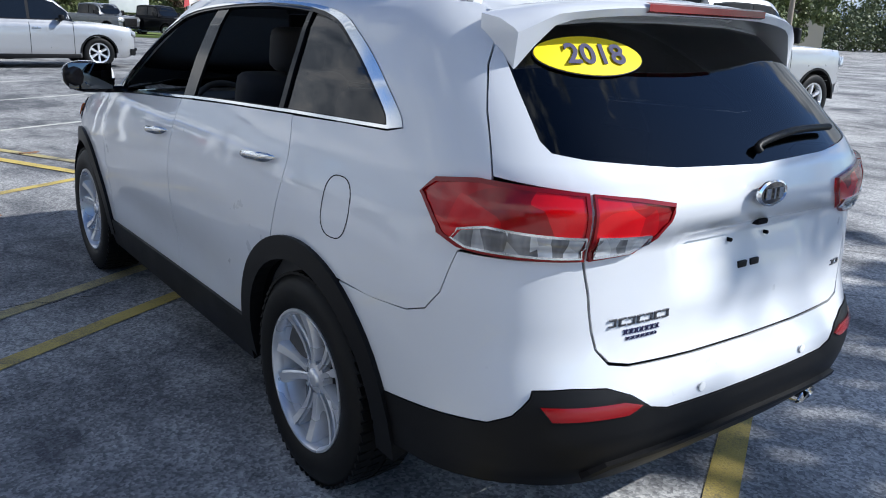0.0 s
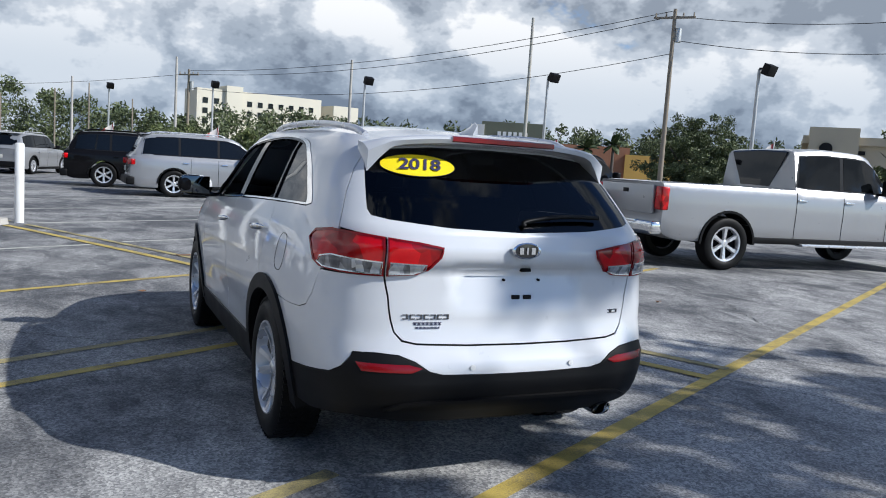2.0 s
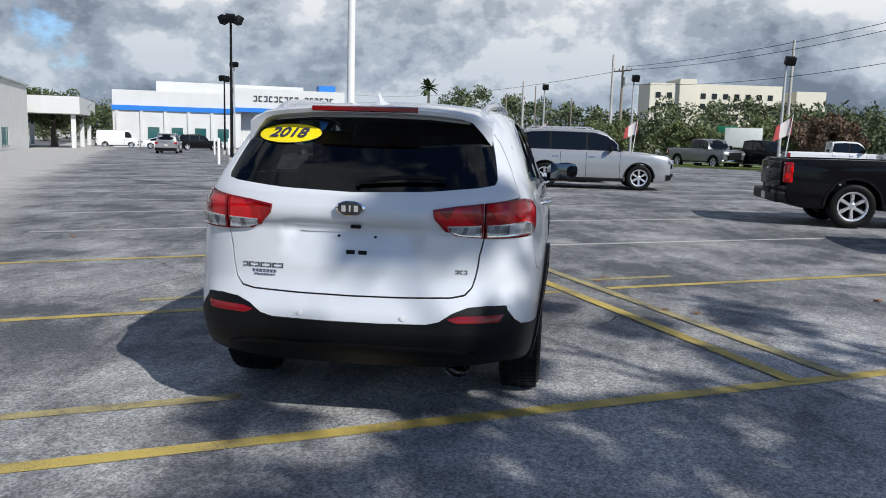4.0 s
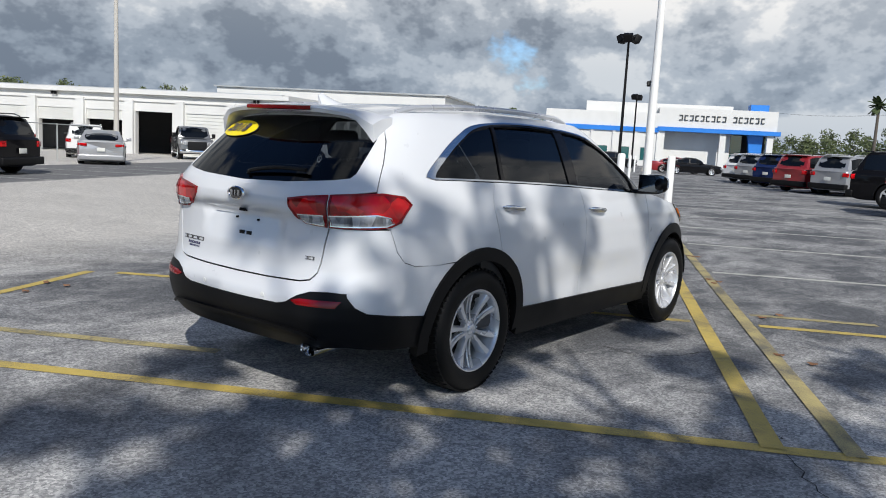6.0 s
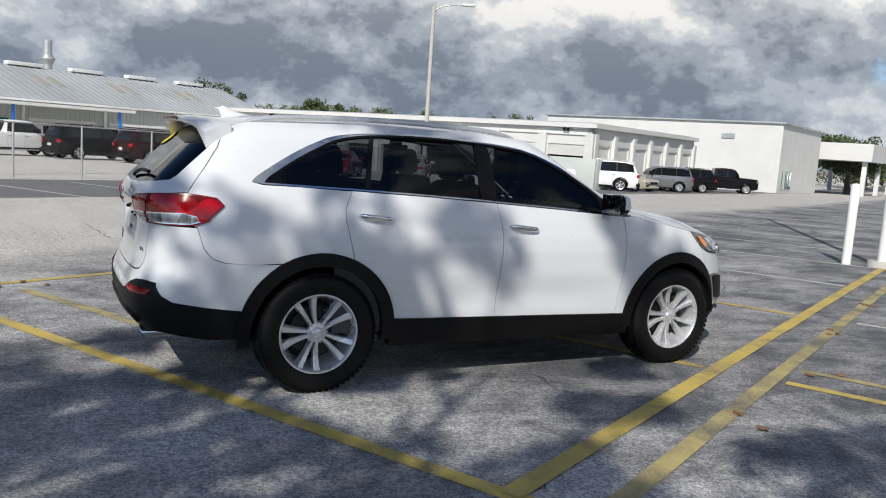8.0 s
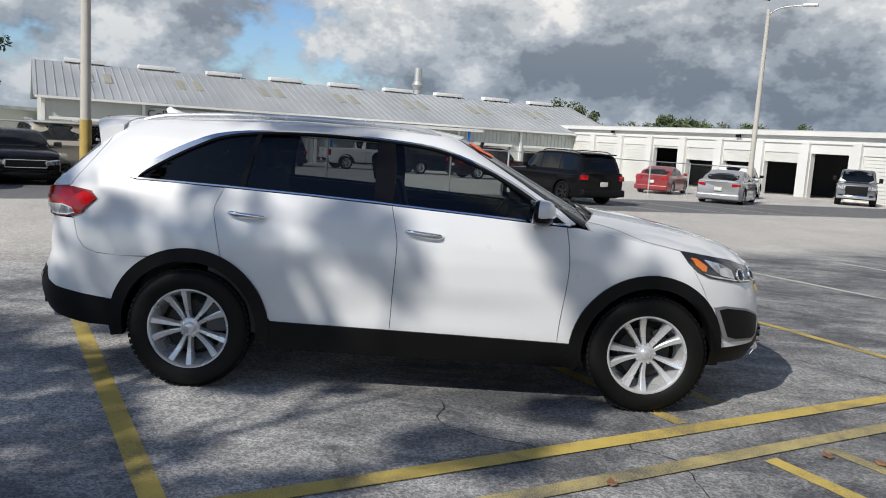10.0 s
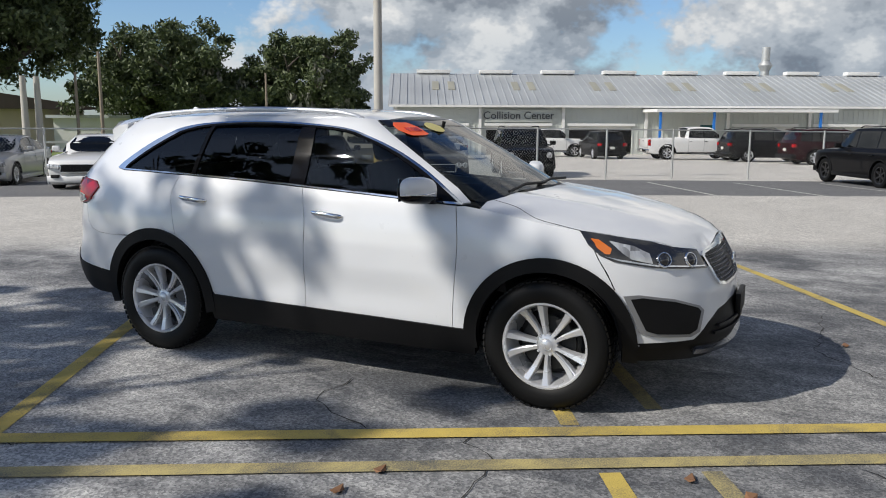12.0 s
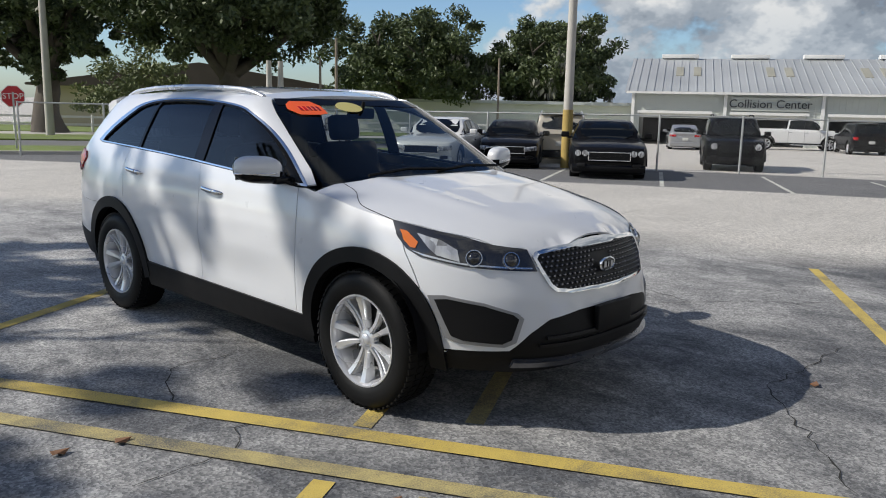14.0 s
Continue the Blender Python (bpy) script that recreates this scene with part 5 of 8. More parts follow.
        rim_pts = lo(("x", 0.622, 1.149), ("x", 0.50, 1.135), ("x", 0.392, 1.116), ("x", 0.40, 1.075), ("x", 0.45, 1.020), ("x", 0.50, 0.995), ("x", 0.622, 0.985))
        edge = panel("lamp_rim", rim_pts, mat=M_DARK_RED, holes=[inset_ring(rim_pts, 0.010)], step=0.02, gap=0, off=0.0125, thick=0.012)
        edge.parent = tl
        pts2 = lo(("x", 0.613, 1.051), ("x", 0.462, 1.046), ("x", 0.468, 1.015), ("x", 0.512, 0.997), ("x", 0.613, 0.991))
        fr = panel("lens_frame", pts2, mat=M_LAMP_IN, holes=[inset_ring(pts2, 0.006)], step=0.02, gap=0, off=0.018, thick=0.01)
        fr.parent = tl
        # reflector in its black pocket
        panel("reflector", lo(("x", 0.735, 0.622), ("x", 0.53, 0.616), ("x", 0.475, 0.602), ("x", 0.52, 0.585), ("x", 0.715, 0.588)), mat=M_DARK_RED, label="red bumper reflector", step=0.03, gap=0, off=0.008, thick=0.02)
        # headlamp
        top = [("y", 1.548, 1.004), ("y", 1.75, 0.972), ("y", 1.90, 0.945), ("f", 0.62, 0.915), ("f", 0.475, 0.888)]
        bot = [("f", 0.465, 0.790), ("f", 0.60, 0.800), ("f", 0.74, 0.815), ("y", 1.74, 0.848), ("y", 1.665, 0.880), ("y", 1.60, 0.935)]
        hl = panel("headlamp", lo(*top, *bot), mat=M_LAMP_BLACK, label="black-cased projector headlamp", step=0.03, gap=0, off=0.006, thick=0.03, crown=0.008)
        for nm, ring2, mt in (("indicator", (("y", 1.61, 0.962), ("y", 1.65, 0.956), ("y", 1.72, 0.912), ("y", 1.715, 0.884), ("y", 1.69, 0.886), ("y", 1.645, 0.918)), M_AMBER),
                              ("reflector_bowl", (("y", 1.70, 0.95), ("y", 1.82, 0.925), ("f", 0.74, 0.885), ("f", 0.745, 0.835), ("y", 1.82, 0.86), ("y", 1.78, 0.885)), M_LENS)):
            o = panel(nm, lo(*ring2), mat=mt, step=0.03, gap=0, off=0.017, thick=0.006)
            o.parent = hl
        strip = panel("lamp_strip", lo(("y", 1.69, 0.876), ("y", 1.76, 0.853), ("f", 0.74, 0.823), ("f", 0.60, 0.808), ("f", 0.49, 0.799), ("f", 0.49, 0.806), ("f", 0.60, 0.815), ("f", 0.735, 0.830), ("y", 1.76, 0.861)), mat=M_LAMP_IN, step=0.03, gap=0, off=0.0155, thick=0.004)
        strip.parent = hl
        for fx, fz in ((0.70, 0.858), (0.57, 0.848)):
            u = LOWER.uv(("f", fx, fz))
            p0, nn = LOWER.at(np.array([u[0]]), np.array([fz]))[0], LOWER.normal(np.array([u[0]]), np.array([fz]))[0]
            d = bmesh.new()
            prof = [(0.0003, 0.020), (0.014, 0.018), (0.026, 0.010), (0.032, 0.002), (0.036, 0.010), (0.040, 0.010), (0.043, 0.0)]
            lathe(d, prof, 24)
            for f in d.faces:
                f.material_index = 0 if math.hypot(f.calc_center_median().y, f.calc_center_median().z) > 0.031 else 1
            q = Vector((1, 0, 0)).rotation_difference(Vector((sx * nn[0], nn[1], nn[2]))).to_matrix().to_4x4()
            bmesh.ops.transform(d, matrix=Matrix.Translation((sx * p0[0], p0[1], p0[2] + 0.0)) @ Matrix.Translation((sx * nn[0] * 0.014, nn[1] * 0.014, 0)) @ q, verts=d.verts)
            part("projector", d, [M_LAMP_IN, M_EMBLEM], hl)
        # lower intake with a silver surround
        ring2 = [("f", 0.83, 0.668), ("f", 0.80, 0.676), ("f", 0.70, 0.650), ("f", 0.585, 0.602), ("f", 0.562, 0.575), ("f", 0.60, 0.462), ("f", 0.64, 0.440), ("f", 0.765, 0.448), ("f", 0.795, 0.47)]
        fog = panel("fog_surround", lo(*ring2), mat=M_SATIN, label="silver-edged fog lamp bezel", step=0.03, gap=0, off=0.008, thick=0.02)
        o = panel("fog_inset", lo(("f", 0.817, 0.652), ("f", 0.792, 0.660), ("f", 0.70, 0.636), ("f", 0.602, 0.595), ("f", 0.584, 0.573), ("f", 0.616, 0.476), ("f", 0.65, 0.457), ("f", 0.756, 0.464), ("f", 0.782, 0.482)), mat=M_CLAD, step=0.03, gap=0, off=0.012, thick=0.004)
        o.parent = fog
        # mirror
        m = bmesh.new()
        bmesh.ops.create_uvsphere(m, u_segments=20, v_segments=12, radius=1.0)
        for v in m.verts:
            f = [math.copysign(abs(k) ** 0.72, k) for k in v.co]
            slim = 1 - 0.16 * (f[0] * 0.5 + 0.5)
            v.co = (sx * (1.03 + 0.128 * f[0]), 0.66 + 0.085 * f[1] * (1 if f[1] > 0 else 0.55) - 0.03 * f[0], 1.20 + 0.012 * f[0] + 0.082 * f[2] * (slim if f[2] > 0 else 0.95))
        for f in m.faces:
            c = f.calc_center_median()
            if c.z < 1.178 or c.y < 0.645:
                f.material_index = 1
        mo = part("side_mirror", m, [W, M_GLOSSBLACK], car, "white-capped door mirror with a black foot", smooth=60)
        rim_line = [(sx * (1.03 + 0.128 * math.cos(a)), 0.66 + 0.087 * math.sin(a) - 0.03 * math.cos(a), 1.181) for a in [math.pi * (0.02 + 0.96 * k / 14) for k in range(15)]]
        tube("mirror_strip", rim_line, 0.005, M_CHROME, mo)
        f = bmesh.new()
        box(f, sx * 0.905, 0.70, 1.135, 0.12, 0.09, 0.035, 0.012)
        part("mirror_foot", f, M_GLOSSBLACK, mo)
        g = box(bmesh.new(), sx * 1.035, 0.609, 1.205, 0.20, 0.006, 0.125, 0.002)
        part("mirror_glass", g, Mat("mirror_face", (0.12, 0.13, 0.14), 0.02, 1.0).m if not mir else bpy.data.materials["mirror_face"], mo)
        # roof rail
        pts = smooth_line([(sx * 0.572, 0.06, 1.592), (sx * 0.582, -0.02, 1.618), (sx * 0.59, -0.2, 1.642), (sx * 0.592, -0.7, 1.656), (sx * 0.59, -1.2, 1.648), (sx * 0.578, -1.55, 1.628), (sx * 0.57, -1.68, 1.612), (sx * 0.565, -1.78, 1.586)], 5)
        tube("roof_rail", pts, 0.018, M_ALLOY, car, "silver roof rail", 3)
    # panels that cross the middle
    def both(pts, surf=LOWER):
        """A ring over the middle: the given half and its mirror image."""
        k = pts[0][0]
        out = [surf.uv(p) for p in pts]
        full = Q_REAR.full if out[-1][0] > 0 else -surf.q.full
        return out + [(2 * full - s, z) for s, z in out[::-1] if abs(s - full) > 1e-6]

    gate = [("y", -1.887, 1.56), ("y", -1.972, 1.43), ("y", -2.047, 1.318), ("y", -2.147, 1.174), ("x", 0.628, 1.150), ("x", 0.628, 0.985), ("x", 0.610, 0.90), ("x", 0.596, 0.80), ("x", 0.582, 0.75), ("x", 0.55, 0.715), ("x", 0.49, 0.702), ("x", 0.25, 0.693), ("x", 0.0, 0.690)]
    half = [GREEN.uv(p) for p in gate]
    F = Q_REAR.full
    ring = half + [(2 * F - s, z) for s, z in half[-2::-1]]
    pane_half = [GREEN.uv(p) for p in (("x", 0.0, 1.186), ("x", 0.35, 1.198), ("x", 0.60, 1.222), ("x", 0.665, 1.235), ("x", 0.672, 1.26), ("x", 0.645, 1.37), ("x", 0.615, 1.47), ("x", 0.59, 1.52), ("x", 0.30, 1.55), ("x", 0.0, 1.555))]
    hole = pane_half + [(2 * F - s, z) for s, z in pane_half[-2:0:-1]]
    gate_ob = skin_panel("tailgate", ring, GREEN, W, car, "", holes=[hole], step=0.045)
    skin_panel("rear_window", hole, GREEN, M_PRIVACY, gate_ob, "dark tinted rear window", step=0.06, gap=0.002, off=-0.004, thick=0.004)
    bump = [("y", -1.805, 0.785), ("y", -1.95, 0.792), ("y", -2.02, 0.815), ("y", -2.065, 0.87), ("y", -2.10, 0.985), ("x", 0.70, 0.985), ("x", 0.632, 0.985), ("x", 0.614, 0.90), ("x", 0.60, 0.80), ("x", 0.586, 0.75), ("x", 0.554, 0.711), ("x", 0.49, 0.698), ("x", 0.25, 0.689), ("x", 0.0, 0.686)]
    clad = [("y", -1.85, 0.512), ("y", -2.03, 0.532), ("y", -2.22, 0.560), ("y", -2.275, 0.592), ("y", -2.30, 0.640), ("x", 0.745, 0.660), ("x", 0.66, 0.663), ("x", 0.57, 0.655), ("x", 0.50, 0.628), ("x", 0.44, 0.588), ("x", 0.38, 0.573), ("x", 0.15, 0.567), ("x", 0.0, 0.566)]
    h1, h2 = [LOWER.uv(p) for p in bump], [LOWER.uv(p) for p in clad]
    arch_bit = [LOWER.uv(("y", *p)) for p in arc(-1.39, RA, 162, 119, 8)]
    right = arch_bit[::-1][:0] + h1
    top_ring = right + [(2 * F - s, z) for s, z in right[-2::-1]]
    low_half = [LOWER.uv(("y", *p)) for p in arc(-1.39, RA, 119, 162, 8)] + h2
    low_ring = low_half + [(2 * F - s, z) for s, z in low_half[-2::-1]]
    skin_panel("rear_bumper", top_ring + low_ring[::-1], LOWER, W, car, step=0.045)
    base = [("y", -1.80, 0.345), ("y", -2.02, 0.345), ("y", -2.22, 0.37), ("x", 0.72, 0.375), ("x", 0.45, 0.345), ("x", 0.0, 0.335)]
    hb = [LOWER.uv(p) for p in base]
    low_clad = h2 + [(2 * F - s, z) for s, z in h2[-2::-1]] + [(2 * F - s, z) for s, z in hb] + hb[-2::-1]
    valance = skin_panel("rear_valance", low_clad, LOWER, M_CLAD, car, "black plastic lower bumper", step=0.045, gap=0.001, off=0.004, thick=0.03)
    skid = [LOWER.uv(p) for p in (("x", 0.0, 0.462), ("x", 0.45, 0.460), ("x", 0.56, 0.448), ("x", 0.62, 0.420), ("x", 0.60, 0.416), ("x", 0.54, 0.436), ("x", 0.45, 0.446), ("x", 0.0, 0.448))]
    skin_panel("skid_lip", skid + [(2 * F - s, z) for s, z in skid[::-1]][1:-1], LOWER, M_CLAD, valance, step=0.03, gap=0, off=0.018, thick=0.02)
    # nose
    N = -Q_FRONT.full
    mirrored = lambda half: half + [(2 * N - s, z) for s, z in half[::-1]]
    upper = [LOWER.uv(p) for p in [("y", *q) for q in ((1.752, 0.70), (1.662, 0.86), (1.602, 0.95), (1.55, 1.004), (1.80, 0.966), (1.95, 0.938))] + [("f", 0.60, 0.905), ("f", 0.45, 0.895), ("f", 0.2, 0.890), ("f", 0.0, 0.888)]]
    low = [LOWER.uv(p) for p in [("y", *q) for q in arc(1.39, RA, 42, 2, 8)] + [("y", 1.885, 0.395), ("f", 0.80, 0.405), ("f", 0.62, 0.418), ("f", 0.54, 0.500), ("f", 0.44, 0.560), ("f", 0.25, 0.585), ("f", 0.0, 0.590)]]
    skin_panel("front_bumper", upper + [(2 * N - s, z) for s, z in upper[-2::-1]] + ([(2 * N - s, z) for s, z in low] + low[-2::-1]), LOWER, W, car, step=0.04)
    lip = [LOWER.uv(p) for p in (("y", 1.80, 0.30), ("f", 0.70, 0.30), ("f", 0.45, 0.29), ("f", 0.0, 0.285))]
    low2 = [LOWER.uv(p) for p in (("y", 1.86, 0.40), ("f", 0.80, 0.408), ("f", 0.62, 0.420), ("f", 0.54, 0.502), ("f", 0.44, 0.562), ("f", 0.25, 0.587), ("f", 0.0, 0.592))]
    skin_panel("front_valance", low2 + [(2 * N - s, z) for s, z in low2[-2::-1]] + [(2 * N - s, z) for s, z in lip] + lip[-2::-1], LOWER, M_CLAD, car, "black plastic lower intake", step=0.045, gap=0, off=-0.004, thick=0.02)
    for z in (0.44, 0.475):
        top_s = [LOWER.uv(p) for p in (("f", 0.50 - (z - 0.44), z + 0.008), ("f", 0.3, z + 0.008), ("f", 0.0, z + 0.008))]
        low_s = [LOWER.uv(p) for p in (("f", 0.50 - (z - 0.44), z - 0.008), ("f", 0.3, z - 0.008), ("f", 0.0, z - 0.008))]
        skin_panel("intake_slat", top_s + [(2 * N - s, z2) for s, z2 in top_s[-2::-1]] + [(2 * N - s, z2) for s, z2 in low_s] + low_s[-2::-1], LOWER, M_GRILLE, car, step=0.04, gap=0, off=0.012, thick=0.02)
    bar = [LOWER.uv(p) for p in (("f", 0.60, 0.372), ("f", 0.4, 0.365), ("f", 0.0, 0.36))]
    bar2 = [LOWER.uv(p) for p in (("f", 0.60, 0.345), ("f", 0.4, 0.335), ("f", 0.0, 0.33))]
    skin_panel("splitter", bar + [(2 * N - s, z) for s, z in bar[-2::-1]] + [(2 * N - s, z) for s, z in bar2] + bar2[-2::-1], LOWER, M_ALLOY_DARK, car, "dark grey lower lip", step=0.04, gap=0, off=0.022, thick=0.03)
    # grille: bright frame, black mesh of small diamonds, emblem
    gh = [("f", 0.0, 0.906), ("f", 0.13, 0.903), ("f", 0.20, 0.892), ("f", 0.34, 0.888), ("f", 0.445, 0.876), ("f", 0.468, 0.855), ("f", 0.455, 0.79), ("f", 0.425, 0.72), ("f", 0.395, 0.690), ("f", 0.30, 0.676), ("f", 0.15, 0.673), ("f", 0.11, 0.668), ("f", 0.0, 0.667)]
    gi = [("f", 0.0, 0.872), ("f", 0.14, 0.872), ("f", 0.18, 0.878), ("f", 0.34, 0.872), ("f", 0.428, 0.862), ("f", 0.448, 0.845), ("f", 0.436, 0.79), ("f", 0.408, 0.728), ("f", 0.384, 0.706), ("f", 0.30, 0.692), ("f", 0.14, 0.690), ("f", 0.10, 0.686), ("f", 0.0, 0.685)]
    g1, g2 = [LOWER.uv(p) for p in gh], [LOWER.uv(p) for p in gi]
    ring_o, ring_i = g1 + [(2 * N - s, z) for s, z in g1[-2:0:-1]], g2 + [(2 * N - s, z) for s, z in g2[-2:0:-1]]
    gr_ob = skin_panel("grille", ring_o, LOWER, M_CHROME, car, "black diamond-mesh grille in a bright frame", holes=[ring_i], step=0.025, gap=0, off=0.014, thick=0.03)
    skin_panel("grille_mesh", ring_i, LOWER, M_GRILLE, gr_ob, step=0.04, gap=0, off=0.002, thick=0.01)
    studs = bmesh.new()
    for r in range(9):
        for k in range(-14, 15):
            s0, z0 = N + (k + 0.5 * (r % 2)) * 0.033, 0.698 + r * 0.0215
            if inside(np.array([s0]), np.array([z0]), ring_i)[0] and abs(s0 - N) > 0.07 or (abs(z0 - 0.78) > 0.05 and inside(np.array([s0]), np.array([z0]), ring_i)[0]):
                ps = [LOWER.at(np.array([s0 + a]), np.array([z0 + b]))[0] for a, b in ((-0.013, 0), (0, -0.008), (0.013, 0), (0, 0.008))]
                nn = LOWER.normal(np.array([s0]), np.array([z0]))[0]
                b4 = [studs.verts.new(p + nn * 0.004) for p in ps]
                tp = [studs.verts.new((p * 0.6 + np.mean(ps, 0) * 0.4) + nn * 0.012) for p in ps]
                for j in range(4):
                    studs.faces.new((b4[j], b4[(j + 1) % 4], tp[(j + 1) % 4], tp[j]))
                studs.faces.new(tp)
    st = part("grille_studs", studs, M_ALLOY_DARK, gr_ob, smooth=0)
    tagged(st, kind="stuff")
    part("plate_holder", box(bmesh.new(), 0, 2.318, 0.535, 0.31, 0.03, 0.125, 0.006), M_CLAD, car, "empty black number plate holder")
    # emblems: plain ovals, one on the nose and one on the tailgate
    for yy, zz, rx, own, name in ((2.262, 0.785, 90, gr_ob, "emblem"), (-2.408, 1.112, 90, gate_ob, "emblem")):
        bm = bmesh.new()
        sgn = 1 if yy > 0 else -1
        rings = []
        for r, h in ((1.0, 0.0), (1.0, 0.006), (0.86, 0.010), (0.82, 0.006), (0.0005, 0.008)):
            rings.append([bm.verts.new((0.072 * r * math.cos(a), yy + sgn * h, zz + 0.037 * r * math.sin(a))) for a in [2 * math.pi * j / 28 for j in range(28)]])
        for p, q in zip(rings, rings[1:]):
            for j in range(28):
                f = bm.faces.new((p[j], p[(j + 1) % 28], q[(j + 1) % 28], q[j]))
                f.material_index = 0 if p in rings[:3] and q in rings[:4] else 1
        box(bm, -0.03, yy + sgn * 0.011, zz, 0.02, 0.004, 0.03)
        box(bm, 0.0, yy + sgn * 0.011, zz, 0.008, 0.004, 0.03)
        box(bm, 0.03, yy + sgn * 0.011, zz, 0.02, 0.004, 0.03)
        bm.faces.ensure_lookup_table()
        for f in bm.faces[-18:]:
            f.material_index = 0
        part(name, bm, [M_CHROME, M_EMBLEM], own, "oval chrome emblem")
    # bonnet and its shut lines, windscreen, cowl
    edge = []
    for y in (1.00, 1.10, 1.30, 1.54, 1.80, 1.95):
        z = float(np.interp(y, TOP_Y, TOP_Z))
        edge.append(tuple(LOWER.at(np.array([LOWER.uv(("y", y, z))[0]]), np.array([z]))[0][:2]))
    for x in (0.60, 0.45, 0.30, 0.15, 0.0):
        z = 0.892
        edge.append(tuple(LOWER.at(np.array([LOWER.uv(("f", x, z))[0]]), np.array([z]))[0][:2]))
    rear_edge = [(x, 1.135 - 0.20 * (x / 0.85) ** 2) for x in (0.0, 0.2, 0.4, 0.6, 0.75)]
    half = rear_edge + [(edge[0][0] + 0.0, 0.99)] + edge
    ring = half + [(-x, y) for x, y in half[-2:0:-1]]
    bonnet = skin_panel("bonnet", ring, HOOD, W, car, step=0.05, gap=0.0, thick=0.012)
    for sx in (1, -1):
        line = smooth_line([(0.70, 0.995), (0.715, 1.06), (0.745, 1.16), (0.80, 1.24), (0.838, 1.32), (0.842, 1.45), (0.835, 1.56)], 4)
        left = [(sx * (x - 0.002), y) for x, y in line]
        rightl = [(sx * (x + 0.002), y) for x, y in line[::-1]]
        rr = left + rightl
        skin_panel("shut_line", rr if sx > 0 else rr[::-1], HOOD, M_DARK, bonnet, step=0.03, gap=0, off=0.0012, thick=0.001)
    G = -Q_GLASS.full
    ws = [GREEN.uv(("f", 0.895 * float(np.interp(z, WIDTH_Z, WIDTH_X)), z)) for z in (1.09, 1.2, 1.3, 1.4, 1.5, 1.56, 1.592)]
    ring = ws + [(2 * G - s, z) for s, z in ws[::-1]]
    skin_panel("windscreen", ring, GREEN, M_CLEAR, car, "clear windscreen with stickers at its top", step=0.07, gap=0.004, off=-0.006, thick=0.004)
    band = [GREEN.uv(("f", v, z)) for v, z in ((0.0, 1.555), (0.3, 1.553), (0.55, 1.548), (0.60, 1.548), (0.575, 1.59), (0.3, 1.593), (0.0, 1.594))]
    skin_panel("sunband", band + [(2 * G - s, z) for s, z in band[-2:0:-1]], GREEN, M_GLOSSBLACK, car, step=0.05, gap=0, off=-0.003, thick=0.002)
    cow = [(x, 1.15 - 0.20 * (x / 0.85) ** 2) for x in (0.0, 0.2, 0.4, 0.6, 0.74)] + [(x, 1.03 - 0.21 * (x / 0.85) ** 2) for x in (0.74, 0.6, 0.4, 0.2, 0.0)]
    skin_panel("cowl", cow + [(-x, y) for x, y in cow[-2:0:-1]], HOOD, M_CLAD, car, step=0.05, gap=0, off=-0.012, thick=0.01)
    for x0, x1 in ((0.55, -0.05), (0.0, -0.55)):
        tube("wiper", [(x0, 1.04, 1.172), ((x0 + x1) / 2, 1.035, 1.196), (x1, 1.06, 1.186)], 0.009, M_CLAD, car)
    # roof and spoiler
    edge = [(float(GREEN.at(np.array([GREEN.uv(("y", y, z))[0]]), np.array([z]))[0][0]), y) for y, z in ((0.02, 1.606), (-0.4, 1.622), (-0.8, 1.625), (-1.2, 1.615), (-1.6, 1.598), (-1.80, 1.585))]
    front = [tuple(GREEN.at(np.array([GREEN.uv(("f", v, 1.597))[0]]), np.array([1.597]))[0][:2]) for v in (0.0, 0.2, 0.4, 0.52, 0.575)]
    half = front + edge + [(0.585, -1.875), (0.4, -1.90), (0.0, -1.905)]
    skin_panel("roof", half + [(-x, y) for x, y in half[-2:0:-1]], ROOF, W, car, step=0.06, gap=0.0, thick=0.02)
    sp = bmesh.new()
    rows = []
    for x in np.linspace(-0.635, 0.635, 27):
        k = abs(x) / 0.635
        yt = -2.145 + 0.11 * k ** 3
        yb = -1.885
        zt = float(roof_z(np.array(x), np.array(-1.89))) + 0.004
        ze = 1.598 - 0.05 * k ** 3 - 0.03 * max(0, k - 0.85) / 0.15
        low_e = ze - 0.028 - 0.075 * max(0, (k - 0.8) / 0.2) ** 1.5
        rows.append([sp.verts.new(p) for p in ((x, yb, zt), (x, (yb + yt) / 2, (zt + ze) / 2 + 0.008), (x, yt + 0.015, ze + 0.003), (x, yt, ze - 0.008), (x, yt + 0.012, low_e), (x, yb - 0.09, low_e - 0.012), (x, yb, zt - 0.05))])
    for p, q in zip(rows, rows[1:]):
        for j in range(7):
            sp.faces.new((p[j], p[(j + 1) % 7], q[(j + 1) % 7], q[j]))
    sp.faces.new(rows[0])
    sp.faces.new(rows[-1][::-1])
    spo = part("spoiler", sp, W, gate_ob, smooth=45)
    bm = bmesh.new()
    rows = []
    for x in np.linspace(-0.27, 0.27, 13):
        yt = -2.145 + 0.11 * (abs(x) / 0.635) ** 3
        rows.append([bm.verts.new((x, yt + a, 1.5985 + b)) for a, b in ((0.01, 0.002), (-0.005, -0.003), (-0.005, -0.021), (0.01, -0.026))])
    for p, q in zip(rows, rows[1:]):
        for j in range(3):
            bm.faces.new((p[j], p[j + 1], q[j + 1], q[j]))
    part("high_brake_lamp", bm, M_DARK_RED, spo, "red strip brake lamp")
    fin = bmesh.new()
    rows = []
